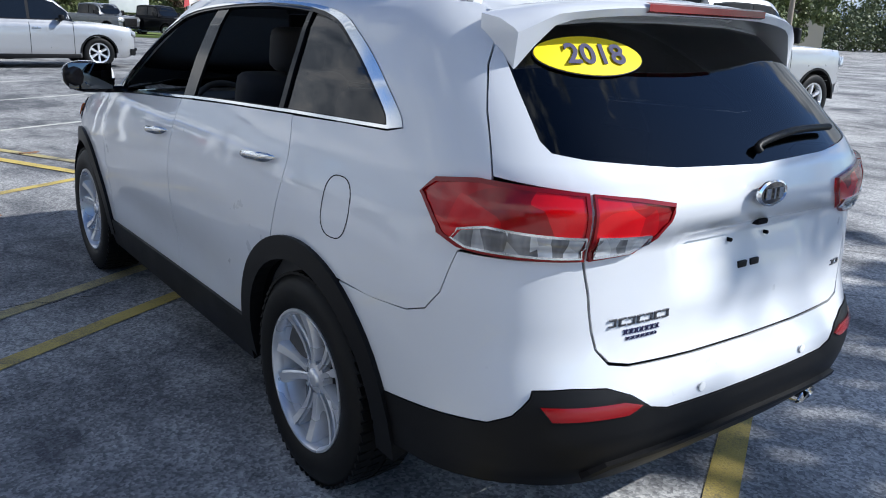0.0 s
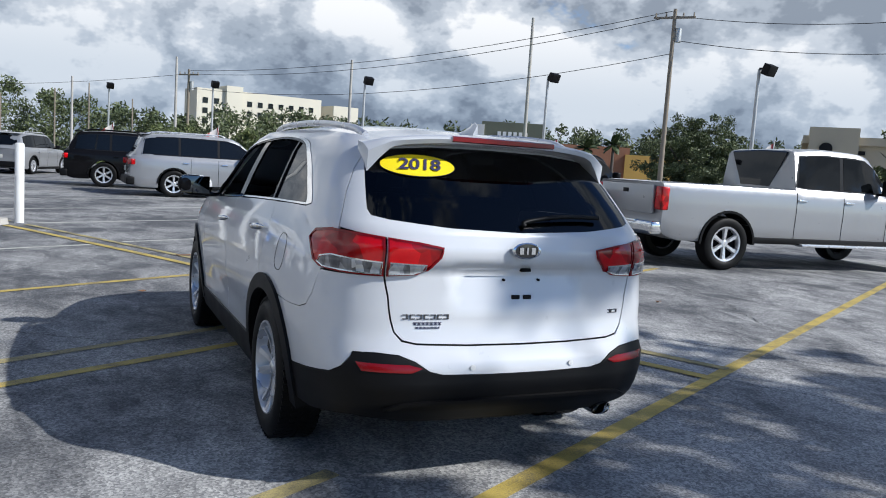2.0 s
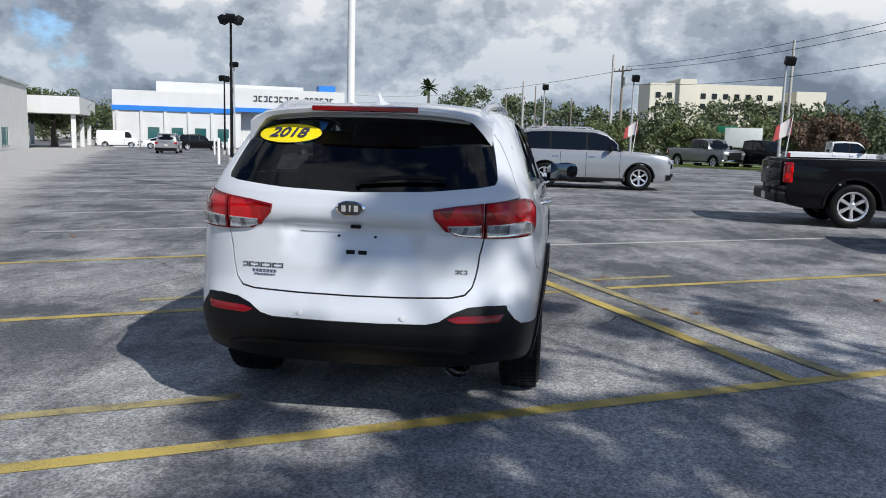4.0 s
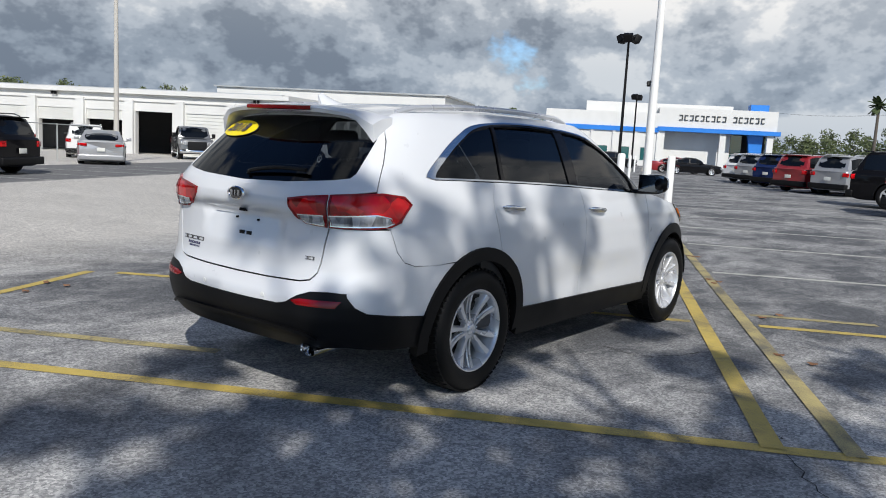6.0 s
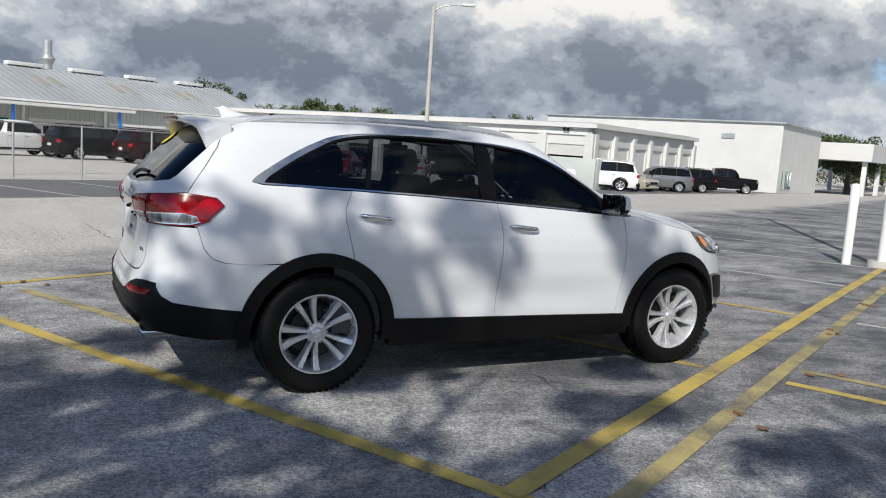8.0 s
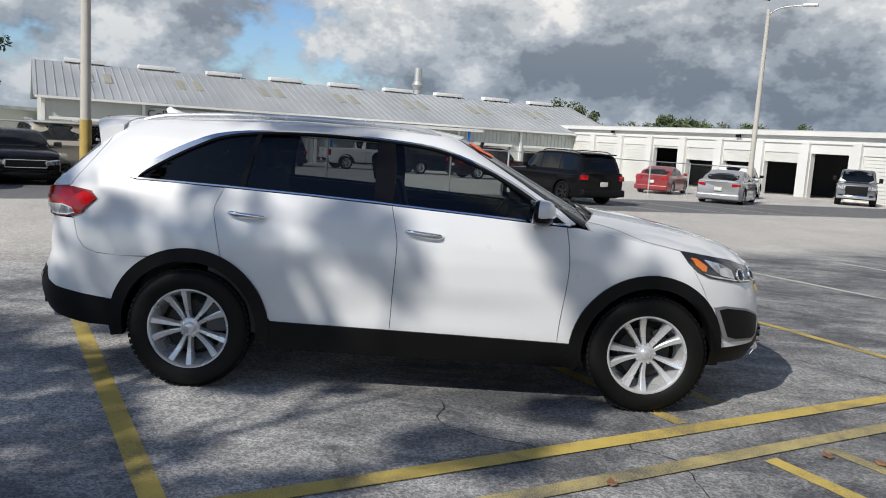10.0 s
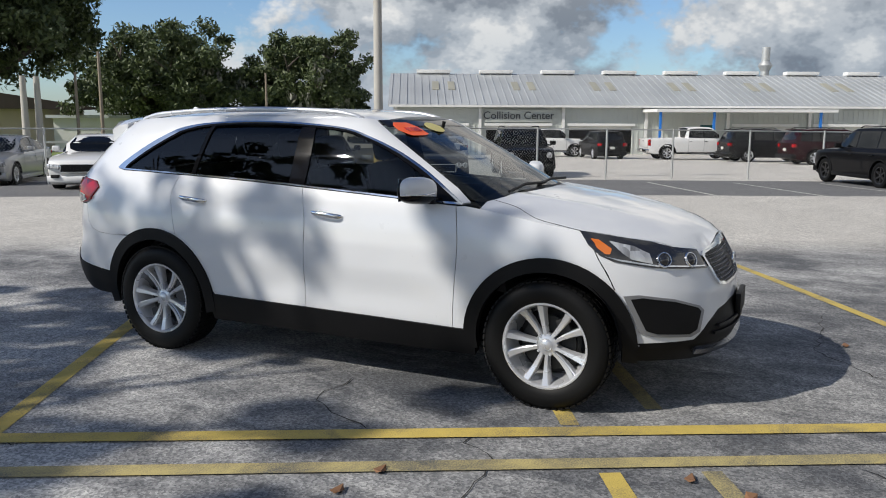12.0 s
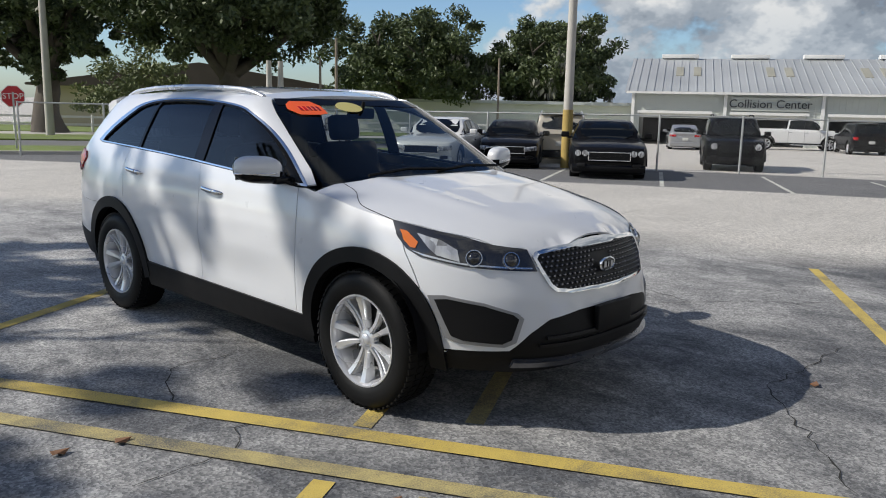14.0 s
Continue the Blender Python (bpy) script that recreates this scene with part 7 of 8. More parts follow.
def metal_hall():
    """Collision repair hall of ribbed metal, with a low pitched roof."""
    root = thing("workshop_building", pose(-50, -27, 0, 0, 0, LOT), "long pale metal workshop with a pitched ribbed roof", "building")
    z0, z1, top, L = -2.2, 2.85, 1.25, 50.0
    pitch = 6.5
    m = pose(0, 0, 0, 0, 0, 90) @ Matrix.Diagonal((-1, 1, 1, 1))
    bays = [(-pitch * k - 5.6, -pitch * k - 0.6, top) for k in range(7) if k not in (3,)]
    wall_with_bays(root, L, z0, z1, bays, M_METAL_WALL, 0.3, m)
    part("end_wall", box(bmesh.new(), -8, 0.15, 0.3, 15.4, 0.3, 5.0), M_METAL_WALL, root, smooth=0)
    part("end_wall", box(bmesh.new(), -8, L - 0.15, 0.3, 15.4, 0.3, 5.0), M_METAL_WALL, root, smooth=0)
    # the bays' shade is put into the colour of this wall and floor
    part("inner_wall", box(bmesh.new(), -9, L / 2, 0.3, 0.2, L - 1, 5.0), M_ROOM_SHADE, root, smooth=0)
    part("inner_floor", box(bmesh.new(), -8, L / 2, -1.55, 15, L - 1, 0.05), M_ROOM_SHADE, root, smooth=0)
    gable = prism(bmesh.new(), [(-16, 2.8), (0, 2.8), (-8, 5.4)], 0.02, 0.3, "y")
    part("gable", gable, M_METAL_WALL, root, smooth=0)
    part("gable", prism(bmesh.new(), [(-16, 2.8), (0, 2.8), (-8, 5.4)], L - 0.3, L - 0.02, "y"), M_METAL_WALL, root, smooth=0)
    for x0, x1, nm in ((0.55, -8, "roof"), (-16.55, -8, "roof")):
        za, zb = 2.74, 5.55
        bm = bmesh.new()
        prism(bm, [(x0, za), (x1, zb), (x1, zb + 0.1), (x0, za + 0.1)], -0.5, L + 0.5, "y")
        part(nm, bm, M_ROOF, root, smooth=0)
    ribs = bmesh.new()
    for k in range(int(L / 0.6) + 1):
        y = -0.3 + 0.6 * k
        prism(ribs, [(0.56, 2.84), (-8, 5.65), (-8, 5.70), (0.56, 2.89)], y, y + 0.05, "y")
    tagged(part("roof_ribs", ribs, M_ROOF, root, smooth=0), kind="stuff")
    wr = bmesh.new()
    for k in range(int(L / 0.4)):
        y = 0.2 + 0.4 * k
        zlo = z0
        for a, b, _ in bays:
            if a < -y < b:
                zlo = top + 0.06
        box(wr, 0.02, y, (zlo + z1 - 0.25) / 2, 0.04, 0.09, z1 - 0.25 - zlo)
    tagged(part("siding_ribs", wr, M_METAL_WALL, root, smooth=0), kind="stuff")
    part("gutter", box(bmesh.new(), 0.55, L / 2, 2.74, 0.16, L + 0.8, 0.16), M_WHITE_POST, root, smooth=0)
    for k in range(8):
        part("downpipe", box(bmesh.new(), 0.14, pitch * k + 0.1, 0.5, 0.14, 0.22, 4.6), M_WHITE_POST, root, smooth=0)
    for a, b, _ in bays:
        bm = box(bmesh.new(), 0.06, -(a + b) / 2, top + 0.1, 0.16, b - a + 0.3, 0.2)
        part("lintel", bm, M_WHITE_POST, root, smooth=0)
        part("rolled_door", box(bmesh.new(), -0.35, -(a + b) / 2, top - 0.15, 0.3, b - a, 0.35, 0.05), M_DOOR, root, smooth=0)
    for k in range(9):
        part("ridge_vent", box(bmesh.new(), -8, 3.2 + 5.4 * k, 5.82, 0.8, 2.9, 0.3, 0.03), M_WHITE_POST, root)
    for k in range(7):
        for d in (0, 1.3):
            y = 3.0 + 6.6 * k + d
            bm = prism(bmesh.new(), [(-3.2, 4.085), (-5.4, 4.81), (-5.4, 4.87), (-3.2, 4.145)], y, y + 0.55, "y")
            part("skylight", bm, M_SKYLIGHT, root, smooth=0)
    board = part("sign_board", box(bmesh.new(), 0.12, pitch + 3.1, 2.02, 0.08, 5.2, 0.95, 0.02), M_METAL_WALL, root)
    sign = new("sign_letters", text_mesh("Collision Center", 0.82, M_SIGN, 0.03))
    sign.parent = board
    sign.matrix_local = Matrix(((0, 0, 1, 0.20), (1, 0, 0, pitch + 3.1), (0, 1, 0, 2.02), (0, 0, 0, 1)))
    tagged(sign, "dark raised sign letters")
    # flat entrance canopy on blue posts
    part("canopy", box(bmesh.new(), 2.0, 26.0, 2.42, 4.2, 13.5, 0.22), M_WHITE_POST, root, smooth=0)
    for y in (19.6, 23.6, 31.6):
        part("canopy_post", box(bmesh.new(), 3.8, y, 0.5, 0.16, 0.16, 3.9), M_BLUE, root, smooth=0)
    part("office_window", box(bmesh.new(), 0.03, 24.5, 0.7, 0.08, 1.1, 1.3), M_TEAL, root, smooth=0)
    part("wall_sign", box(bmesh.new(), 0.08, 27.2, 0.55, 0.05, 0.8, 0.9), M_WHITE_POST, root, smooth=0)
    fl = bmesh.new()
    cyl(fl, (-9.5, 33, 4.6), (-9.5, 33, 8.2), 0.36, n=16)
    cyl(fl, (-9.5, 33, 6.1), (-9.5, 33, 6.6), 0.36, 0.62, 16)
    cyl(fl, (-9.5, 33, 6.6), (-9.5, 33, 7.0), 0.62, 0.36, 16)
    part("flue", fl, M_STEEL, root, "round galvanised flue")


M_SKYLIGHT = varied("old_skylight_sheet", (0.34, 0.33, 0.27), 0.5, 0, 9, 0.15, 1, 0)


def showroom():
    root = thing("showroom_building", pose(-62, 103, 0, 0, 0, LOT), "white car showroom with a blue band and glass front", "building")
    z0 = -1.7
    part("wall", box(bmesh.new(), 8.5, 8, 2.6, 17, 16, 8.6), M_WHITE_WALL, root, smooth=0)
    part("wall", box(bmesh.new(), 17, 9, 3.6, 22, 12, 9.8), M_WHITE_WALL, root, smooth=0)
    part("fascia", box(bmesh.new(), 25.5, 4, 6.4, 17, 8, 2.9), M_WHITE_WALL, root, smooth=0)
    # near-black wall gives the room behind the glass its painted shade
    part("inner_wall", box(bmesh.new(), 25.5, 6, 1.6, 16, 0.3, 7), M_ROOM_SHADE, root, smooth=0)
    part("blue_band", box(bmesh.new(), 8.5, -0.1, 4.35, 17.2, 0.4, 0.7), M_BLUE, root, smooth=0)
    part("blue_band", box(bmesh.new(), 25.7, 3.8, 4.62, 17.6, 8.4, 0.62), M_BLUE, root, smooth=0)
    for k in range(6):
        part("pilaster", box(bmesh.new(), 0.6 + 3.3 * k, -0.12, 1.2, 0.4, 0.24, 5.8), M_WHITE_WALL, root, smooth=0)
    for k in (1, 2, 3, 4):
        part("window", box(bmesh.new(), 3.9 + 3.3 * (k - 0.5), -0.03, 0.7, 1.6, 0.1, 1.9), M_TEAL, root, smooth=0)
    for k in range(7):
        part("glass_front", box(bmesh.new(), 18.4 + 1.75 * k, 3.5, 1.4, 1.6, 0.1, 5.6), M_TEAL, root, smooth=0)
        part("mullion", box(bmesh.new(), 17.5 + 1.75 * k, 3.45, 1.4, 0.1, 0.2, 5.6), M_WHITE_POST, root, smooth=0)
    for x in (17.6, 26.5, 33.2):
        part("column", box(bmesh.new(), x, 0.5, 1.4, 0.9, 0.9, 6.0), M_WHITE_WALL, root, smooth=0)
    arch = prism(bmesh.new(), [(31.0, z0), (32.2, z0), (32.4, 4.3), (30.2, 4.3)], 1.2, 2.4, "y")
    part("portal", arch, M_BLUE, root, smooth=0)
    part("roof_tower", box(bmesh.new(), 31.8, 4, 8.2, 2.6, 2.5, 1.4), M_BLUE, root, smooth=0)
    bm = bmesh.new()
    for k in range(16):
        if k == 9:
            continue
        x = 20.2 + 0.78 * k
        box(bm, x, -0.08, 6.75, 0.5, 0.12, 0.14)
        box(bm, x, -0.08, 6.05, 0.5, 0.12, 0.14)
        box(bm, x - (0.2 if k % 2 else -0.2), -0.08, 6.4, 0.14, 0.12, 0.8)
    tagged(part("sign_lettering", bm, M_SIGN, root, "dark sign lettering shown as bars", smooth=0), kind="stuff")


def far_buildings():
    hotel = thing("hotel_building", pose(48, 250, 0, 0, 0, 10), "pale multi-storey hotel far behind the trees", "building")
    M = varied("cream_render", (0.66, 0.62, 0.5), 0.9, 0, 4, 0.06, 0.1, 0)
    part("wall", box(bmesh.new(), 0, 0, 9, 40, 12, 20), M, hotel, smooth=0)
    part("tower", box(bmesh.new(), -9, -0.5, 10, 5, 13.5, 20.6), M, hotel, smooth=0)
    part("tower", box(bmesh.new(), 29, 0, 8.2, 9, 12, 19), M, hotel, smooth=0)
    for r in range(3):
        for k in range(11):
            part("window", box(bmesh.new(), -17.5 + 3.4 * k, -6.0, 9.5 + 3.0 * r, 1.5, 0.3, 1.6), M_TINT, hotel, smooth=0)
    brown = thing("restaurant_building", pose(48.5, 75, 0, 0, 0, -32), "low brick-red restaurant with a dark sign gable", "building")
    MB = varied("terracotta_render", (0.36, 0.17, 0.10), 0.9, 0, 6, 0.1, 0.3, 0.1)
    MD = varied("olive_fascia", (0.13, 0.14, 0.10), 0.8, 0, 6, 0.1, 0.5, 0)
    MY = varied("ochre_render", (0.62, 0.38, 0.10), 0.9, 0, 6, 0.1, 0.3, 0)
    part("wall", box(bmesh.new(), 0, 5, 1.8, 18, 10, 5.6), MB, brown, smooth=0)
    part("gable", box(bmesh.new(), -4.6, 0.0, 4.9, 7.4, 1.0, 3.6), MD, brown, smooth=0)
    part("pier", box(bmesh.new(), -8.8, 0.0, 4.6, 1.6, 1.3, 3.4), M_WHITE_WALL, brown, smooth=0)
    part("wing", box(bmesh.new(), 12.0, 4, 1.4, 7, 9, 4.8), MY, brown, smooth=0)
    bm = bmesh.new()
    for k in range(6):
        box(bm, -6.2 + 0.62 * k, -0.55, 5.35, 0.4, 0.1, 0.5)
    for k in range(5):
        box(bm, -5.8 + 0.55 * k, -0.55, 4.6, 0.34, 0.1, 0.3)
    tagged(part("sign_lettering", bm, M_WHITE_POST, brown, "pale sign lettering shown as bars", smooth=0), kind="stuff")
    beige = thing("shop_building", pose(62, 42.5, 0, 0, 0, -48), "beige flat-roofed shop with a heavy cornice", "building")
    MC = varied("beige_render", (0.52, 0.45, 0.33), 0.9, 0, 6, 0.08, 0.3, 0.1)
    part("wall", box(bmesh.new(), 2, 6, 2.2, 16, 12, 6.4), MC, beige, smooth=0)
    part("cornice", box(bmesh.new(), 2, 6, 5.7, 17, 13, 0.7), MC, beige, smooth=0)
    part("tower", box(bmesh.new(), -4, 1, 3.0, 4, 4, 7.6), MC, beige, smooth=0)
    part("round_sign", cyl(bmesh.new(), (-4.6, -1.05, 4.9), (-4.6, -1.2, 4.9), 0.55, n=20), M_GRILLE, beige, "dark round sign", smooth=0)
    part("sign_bar", box(bmesh.new(), -2.5, -0.1, 4.7, 2.2, 0.2, 0.35), M_GRILLE, beige, "dark sign bar", smooth=0)
    shed = thing("brown_shed", pose(-46, -82, 0, 0, 0, 150), "wide low shed with a brown pitched roof", "building")
    bm = prism(bmesh.new(), [(-16, 2.6), (16, 2.6), (16, 2.8), (0, 5.2), (-16, 2.8)], -14, 14, "y")
    part("roof", bm, varied("brown_shingle", (0.12, 0.09, 0.08), 0.9, 0, 6, 0.2, 0.5, 0.2), shed, smooth=0)
    part("wall", box(bmesh.new(), 0, 0, 0.4, 30, 26, 4.6), MC, shed, smooth=0)
    low = thing("low_white_building", pose(-60, -50, 0, 0, 0, 120), "long low white building behind the oaks", "building")
    part("wall", box(bmesh.new(), 0, 0, 0.0, 34, 6, 3.6), M_WHITE_WALL, low, smooth=0)
    part("roof", box(bmesh.new(), 0, 0, 1.9, 35, 7, 0.3), M_ROOF, low, smooth=0)


garage()
white_store()
metal_hall()
showroom()
far_buildings()


# ---- poles, fences, signs ----
M_FOOT = varied("faded_yellow_paint", (0.42, 0.3, 0.09), 0.8, 0, 30, 0.25, 3, 0.2)
def floodlight(at, h, heads, label, black=False, yaw=0.0):
    root = thing("lamp_post", on_ground(*at, yaw), label, "lamp post", "car park lamp posts")
    mat = M_STEEL if not black else M_CLAD
    part("pole", cyl(bmesh.new(), (0, 0, 0), (0, 0, h), 0.09, 0.06, 12), mat, root, smooth=60)
    part("base", cyl(bmesh.new(), (0, 0, 0), (0, 0, 0.35), 0.24, 0.22, 16), M_CONCRETE, root)
    for k in range(heads):
        a = k * (360 / max(heads, 1)) if heads > 2 else k * 180
        m = pose(0, 0, h, 0, 0, a)
        bm = bmesh.new()
        box(bm, 0, -0.42, 0.12, 0.5, 0.34, 0.42, 0.04, m=m @ pose(0, 0, 0, 24, 0, 0))
        box(bm, 0, -0.2, 0.02, 0.07, 0.4, 0.07, m=m)
        part("lamp_head", bm, M_CLAD, root, "dark box floodlight")
    return root


def street_pole(at, h, mat, label, arm=0.0, r=0.14, yaw=0.0, base_band=False, cross=False):
    root = thing("utility_pole", on_ground(*at, yaw), label, "utility pole", "utility poles")
    part("pole", cyl(bmesh.new(), (0, 0, -0.1), (0, 0, h), r, r * 0.68, 14), mat, root, smooth=60)
    if arm:
        pts = smooth_line([(0, 0, h - 0.25), (arm * 0.35, 0, h + 0.05), (arm, 0, h + 0.15)], 5)
        tube("arm", pts, 0.035, M_STEEL, root)
        part("lamp_head", box(bmesh.new(), arm + (0.25 if arm > 0 else -0.25), 0, h + 0.14, 0.65, 0.26, 0.12, 0.04), M_STEEL, root)
    if base_band:
        part("painted_band", cyl(bmesh.new(), (0, 0, 0), (0, 0, 1.75), r + 0.012, r + 0.006, 14), M_FOOT, root, "worn yellow painted foot", smooth=60)
    if cross:
        bm = box(bmesh.new(), 0, 0, h - 0.5, 2.4, 0.12, 0.12)
        for x in (-1.1, -0.5, 0.5, 1.1):
            cyl(bm, (x, 0, h - 0.44), (x, 0, h - 0.22), 0.05, 0.04, 8)
        part("crossarm", bm, M_WOOD, root)
        part("transformer", cyl(bmesh.new(), (0.25, 0.15, h - 1.9), (0.25, 0.15, h - 1.1), 0.2, n=14), M_STEEL, root)
    return root


def bollard(at, h=1.38):
    root = thing("bollard", on_ground(*at), "white painted steel bollard beside a lamp post", "bollard", "bollards")
    bm = bmesh.new()
    lathe(bm, [(0.075, 0), (0.075, h - 0.03), (0.06, h - 0.008), (0.0005, h)], 16, "z")
    part("tube", bm, M_WHITE_POST, root, smooth=50)


main_pole = street_pole((-3.12, 9.85), 10.5, M_WHITE_POST, "tall slim grey metal pole between bollards", r=0.085)
part("base_block", cyl(bmesh.new(), (0, 0, 0), (0, 0, 0.1), 0.24, 0.22, 20), M_CONCRETE, main_pole)
for at in ((-3.5, 9.45), (-2.74, 10.1), (-16.4, 34.2), (-15.3, 34.9), (-27.0, 58.0), (-26.0, 58.6), (-25.2, 59.4)):
    bollard(at)
floodlight((-16.0, 35.0), 7.6, 3, "dark post with three box floodlights", True, 20)
floodlight((-26.5, 59.0), 6.4, 2, "dark post with two arms of lamps", True)
floodlight((-28.5, 66.0), 8.2, 2, "slim post with two raised arms", False, 40)
for at, h in (((0.2, 61.8), 6.0), ((6.4, 51.2), 6.0), ((12.9, 38.4), 6.0), ((19.1, 28.8), 6.1), ((22.0, 18.1), 5.9)):
    floodlight(at, h, 1, "galvanised post with one box floodlight", False, 10)
street_pole((-32.0, 15.0), 8.9, M_CONCRETE, "concrete street pole with a lamp arm", arm=1.5, r=0.13, yaw=60)
street_pole((-16.7, -9.6), 10.5, M_CONCRETE, "pale pole with a yellow painted foot", r=0.15, base_band=True)
street_pole((-14.0, -42.5), 8.5, M_CONCRETE, "square concrete pole on the grass verge", r=0.24)
for at, h, cr in (((-2.6, 89.9), 8.5, False), ((6.9, 79.4), 10.6, False), ((7.5, 74.3), 9.0, True), ((20.9, 66.3), 10.6, False), ((29.3, 48.3), 13.0, False), ((30.1, 33.1), 11.5, True), ((41.0, 22.0), 11.5, True)):
    street_pole(at, h, M_WOOD if cr else M_CONCRETE, "tall utility pole carrying wires" if cr else "tall slim concrete pole", r=0.16, yaw=-50, cross=cr)
for at, h in (((-4.0, 80.0), 6.5), ((-9.0, 86.0), 6.0), ((-1.0, 83.0), 7.5), ((2.8, 78.0), 6.0), ((-21.8, -26.9), 5.2), ((-24.0, -31.0), 4.6), ((-38.0, -30.0), 5.5)):
    street_pole(at, h, M_WOOD, "thin dark timber pole", r=0.09)
for at in ((-18.1, -27.2), (-18.6, -27.0)):
    street_pole(at, 3.9, M_CONCRETE, "short square concrete post", r=0.17)


def wire(a, b, sag, label="overhead wire"):
    pts = []
    for k in range(13):
        u = k / 12
        p = Vector(a).lerp(Vector(b), u)
        pts.append((p.x, p.y, p.z - sag * 4 * u * (1 - u)))
    tube("overhead_wire", pts, 0.018, M_CLAD, None, "", 1)
    ob = bpy.context.scene.objects[-1]
    return ob


def wires():
    runs = [((7.5, 74.3, 8.3), (30.1, 33.1, 11.0), 1.2), ((7.5, 74.3, 8.6), (30.1, 33.1, 11.3), 1.0), ((30.1, 33.1, 11.0), (41, 22, 11.0), 0.5), ((30.1, 33.1, 9.6), (41, 22, 9.2), 0.5), ((7.5, 74.3, 7.0), (30.1, 33.1, 8.8), 1.4),
            ((7.5, 74.3, 8.3), (-40, 140, 9.0), 1.5), ((41, 22, 11.0), (90, -20, 11.0), 1.5), ((41, 22, 9.2), (90, -20, 9.5), 1.5), ((-32, 15, 8.8), (-16.7, -9.6, 9.9), 0.7), ((-16.7, -9.6, 9.9), (-14, -42.5, 8.0), 1.2)]
    for a, b, s in runs:
        cu = tube("overhead_wire", [(p.x, p.y, p.z - s * 4 * u * (1 - u)) for u, p in [(k / 12, Vector(a).lerp(Vector(b), k / 12)) for k in range(13)]], 0.02, M_CLAD, None, "", 1)
        tagged(cu, "thin black overhead wire between poles", "wire", "overhead wires")


wires()


def chain_fence(points, h=1.62, spacing=2.6):
    """Chain-link fence: posts, top rail and crossed wires."""
    root = thing("chain_link_fence", pose(0, 0, 0), "grey chain-link fence on thin steel posts", "fence")
    wb = bmesh.new()
    for a, b in zip(points, points[1:]):
        a, b = Vector(a), Vector(b)
        n = max(1, round((b - a).length / spacing))
        for k in range(n):
            p, q = a.lerp(b, k / n), a.lerp(b, (k + 1) / n)
            zp, zq = ground_z(*p), ground_z(*q)
            part("post", cyl(bmesh.new(), (p.x, p.y, zp), (p.x, p.y, zp + h + 0.04), 0.032, n=8), M_STEEL, root, smooth=60)
            part("top_rail", cyl(bmesh.new(), (p.x, p.y, zp + h), (q.x, q.y, zq + h), 0.022, n=6), M_STEEL, root, smooth=60)
            d = (q - p).length
            m = 26
            for j in range(-14, m):
                for s in (1, -1):
                    u0, u1 = j / m, (j + 14) / m
                    z0, z1 = 0.03, h
                    c0, c1 = max(0, u0), min(1, u1)
                    if c1 <= c0:
                        continue
                    za, zb = z0 + (z1 - z0) * (c0 - u0) / (u1 - u0), z0 + (z1 - z0) * (c1 - u0) / (u1 - u0)
                    if s < 0:
                        za, zb = z0 + z1 - za, z0 + z1 - zb
                    A = Vector((*p.lerp(q, c0), zp + za))
                    B = Vector((*p.lerp(q, c1), zp + zb))
                    t = Vector((0, 0, 0.0022))
                    wb.faces.new([wb.verts.new(v) for v in (A - t, B - t, B + t, A + t)])
    tagged(part("wire_mesh", wb, M_STEEL, root, smooth=0), kind="stuff")


chain_fence([(-5.3, -21.6), (-13.5, -16.6), (-17.9, -7.2), (-22.2, -1.6), (-33.0, 14.2)])


def stop_sign():
    root = thing("stop_sign", on_ground(-6.4, -25.2, -12), "red octagonal stop sign on a thin green post", "road sign")
    part("post", box(bmesh.new(), 0, 0.03, 1.0, 0.06, 0.03, 2.0), M_STEEL, root)
    oct_ = [(0.39 * math.cos(radians(22.5 + 45 * k)), 1.85 + 0.39 * math.sin(radians(22.5 + 45 * k))) for k in range(8)]
    plate = part("plate", prism(bmesh.new(), oct_, 0.0, 0.01, "y"), M_WHITE_POST, root, smooth=0)
    oct2 = [(0.365 * math.cos(radians(22.5 + 45 * k)), 1.85 + 0.365 * math.sin(radians(22.5 + 45 * k))) for k in range(8)]
    face = prism(bmesh.new(), oct2, 0.01, 0.014, "y")
    part("red_face", face, Mat("stop_red", (0.5, 0.02, 0.03), 0.5).m, plate, smooth=0)
    t = new("lettering", text_mesh("STOP", 0.27, M_WHITE_POST, 0.002))
    t.parent = plate
    t.matrix_local = Matrix(((-1, 0, 0, 0), (0, 0, 1, 0.017), (0, 1, 0, 1.85), (0, 0, 0, 1)))


stop_sign()


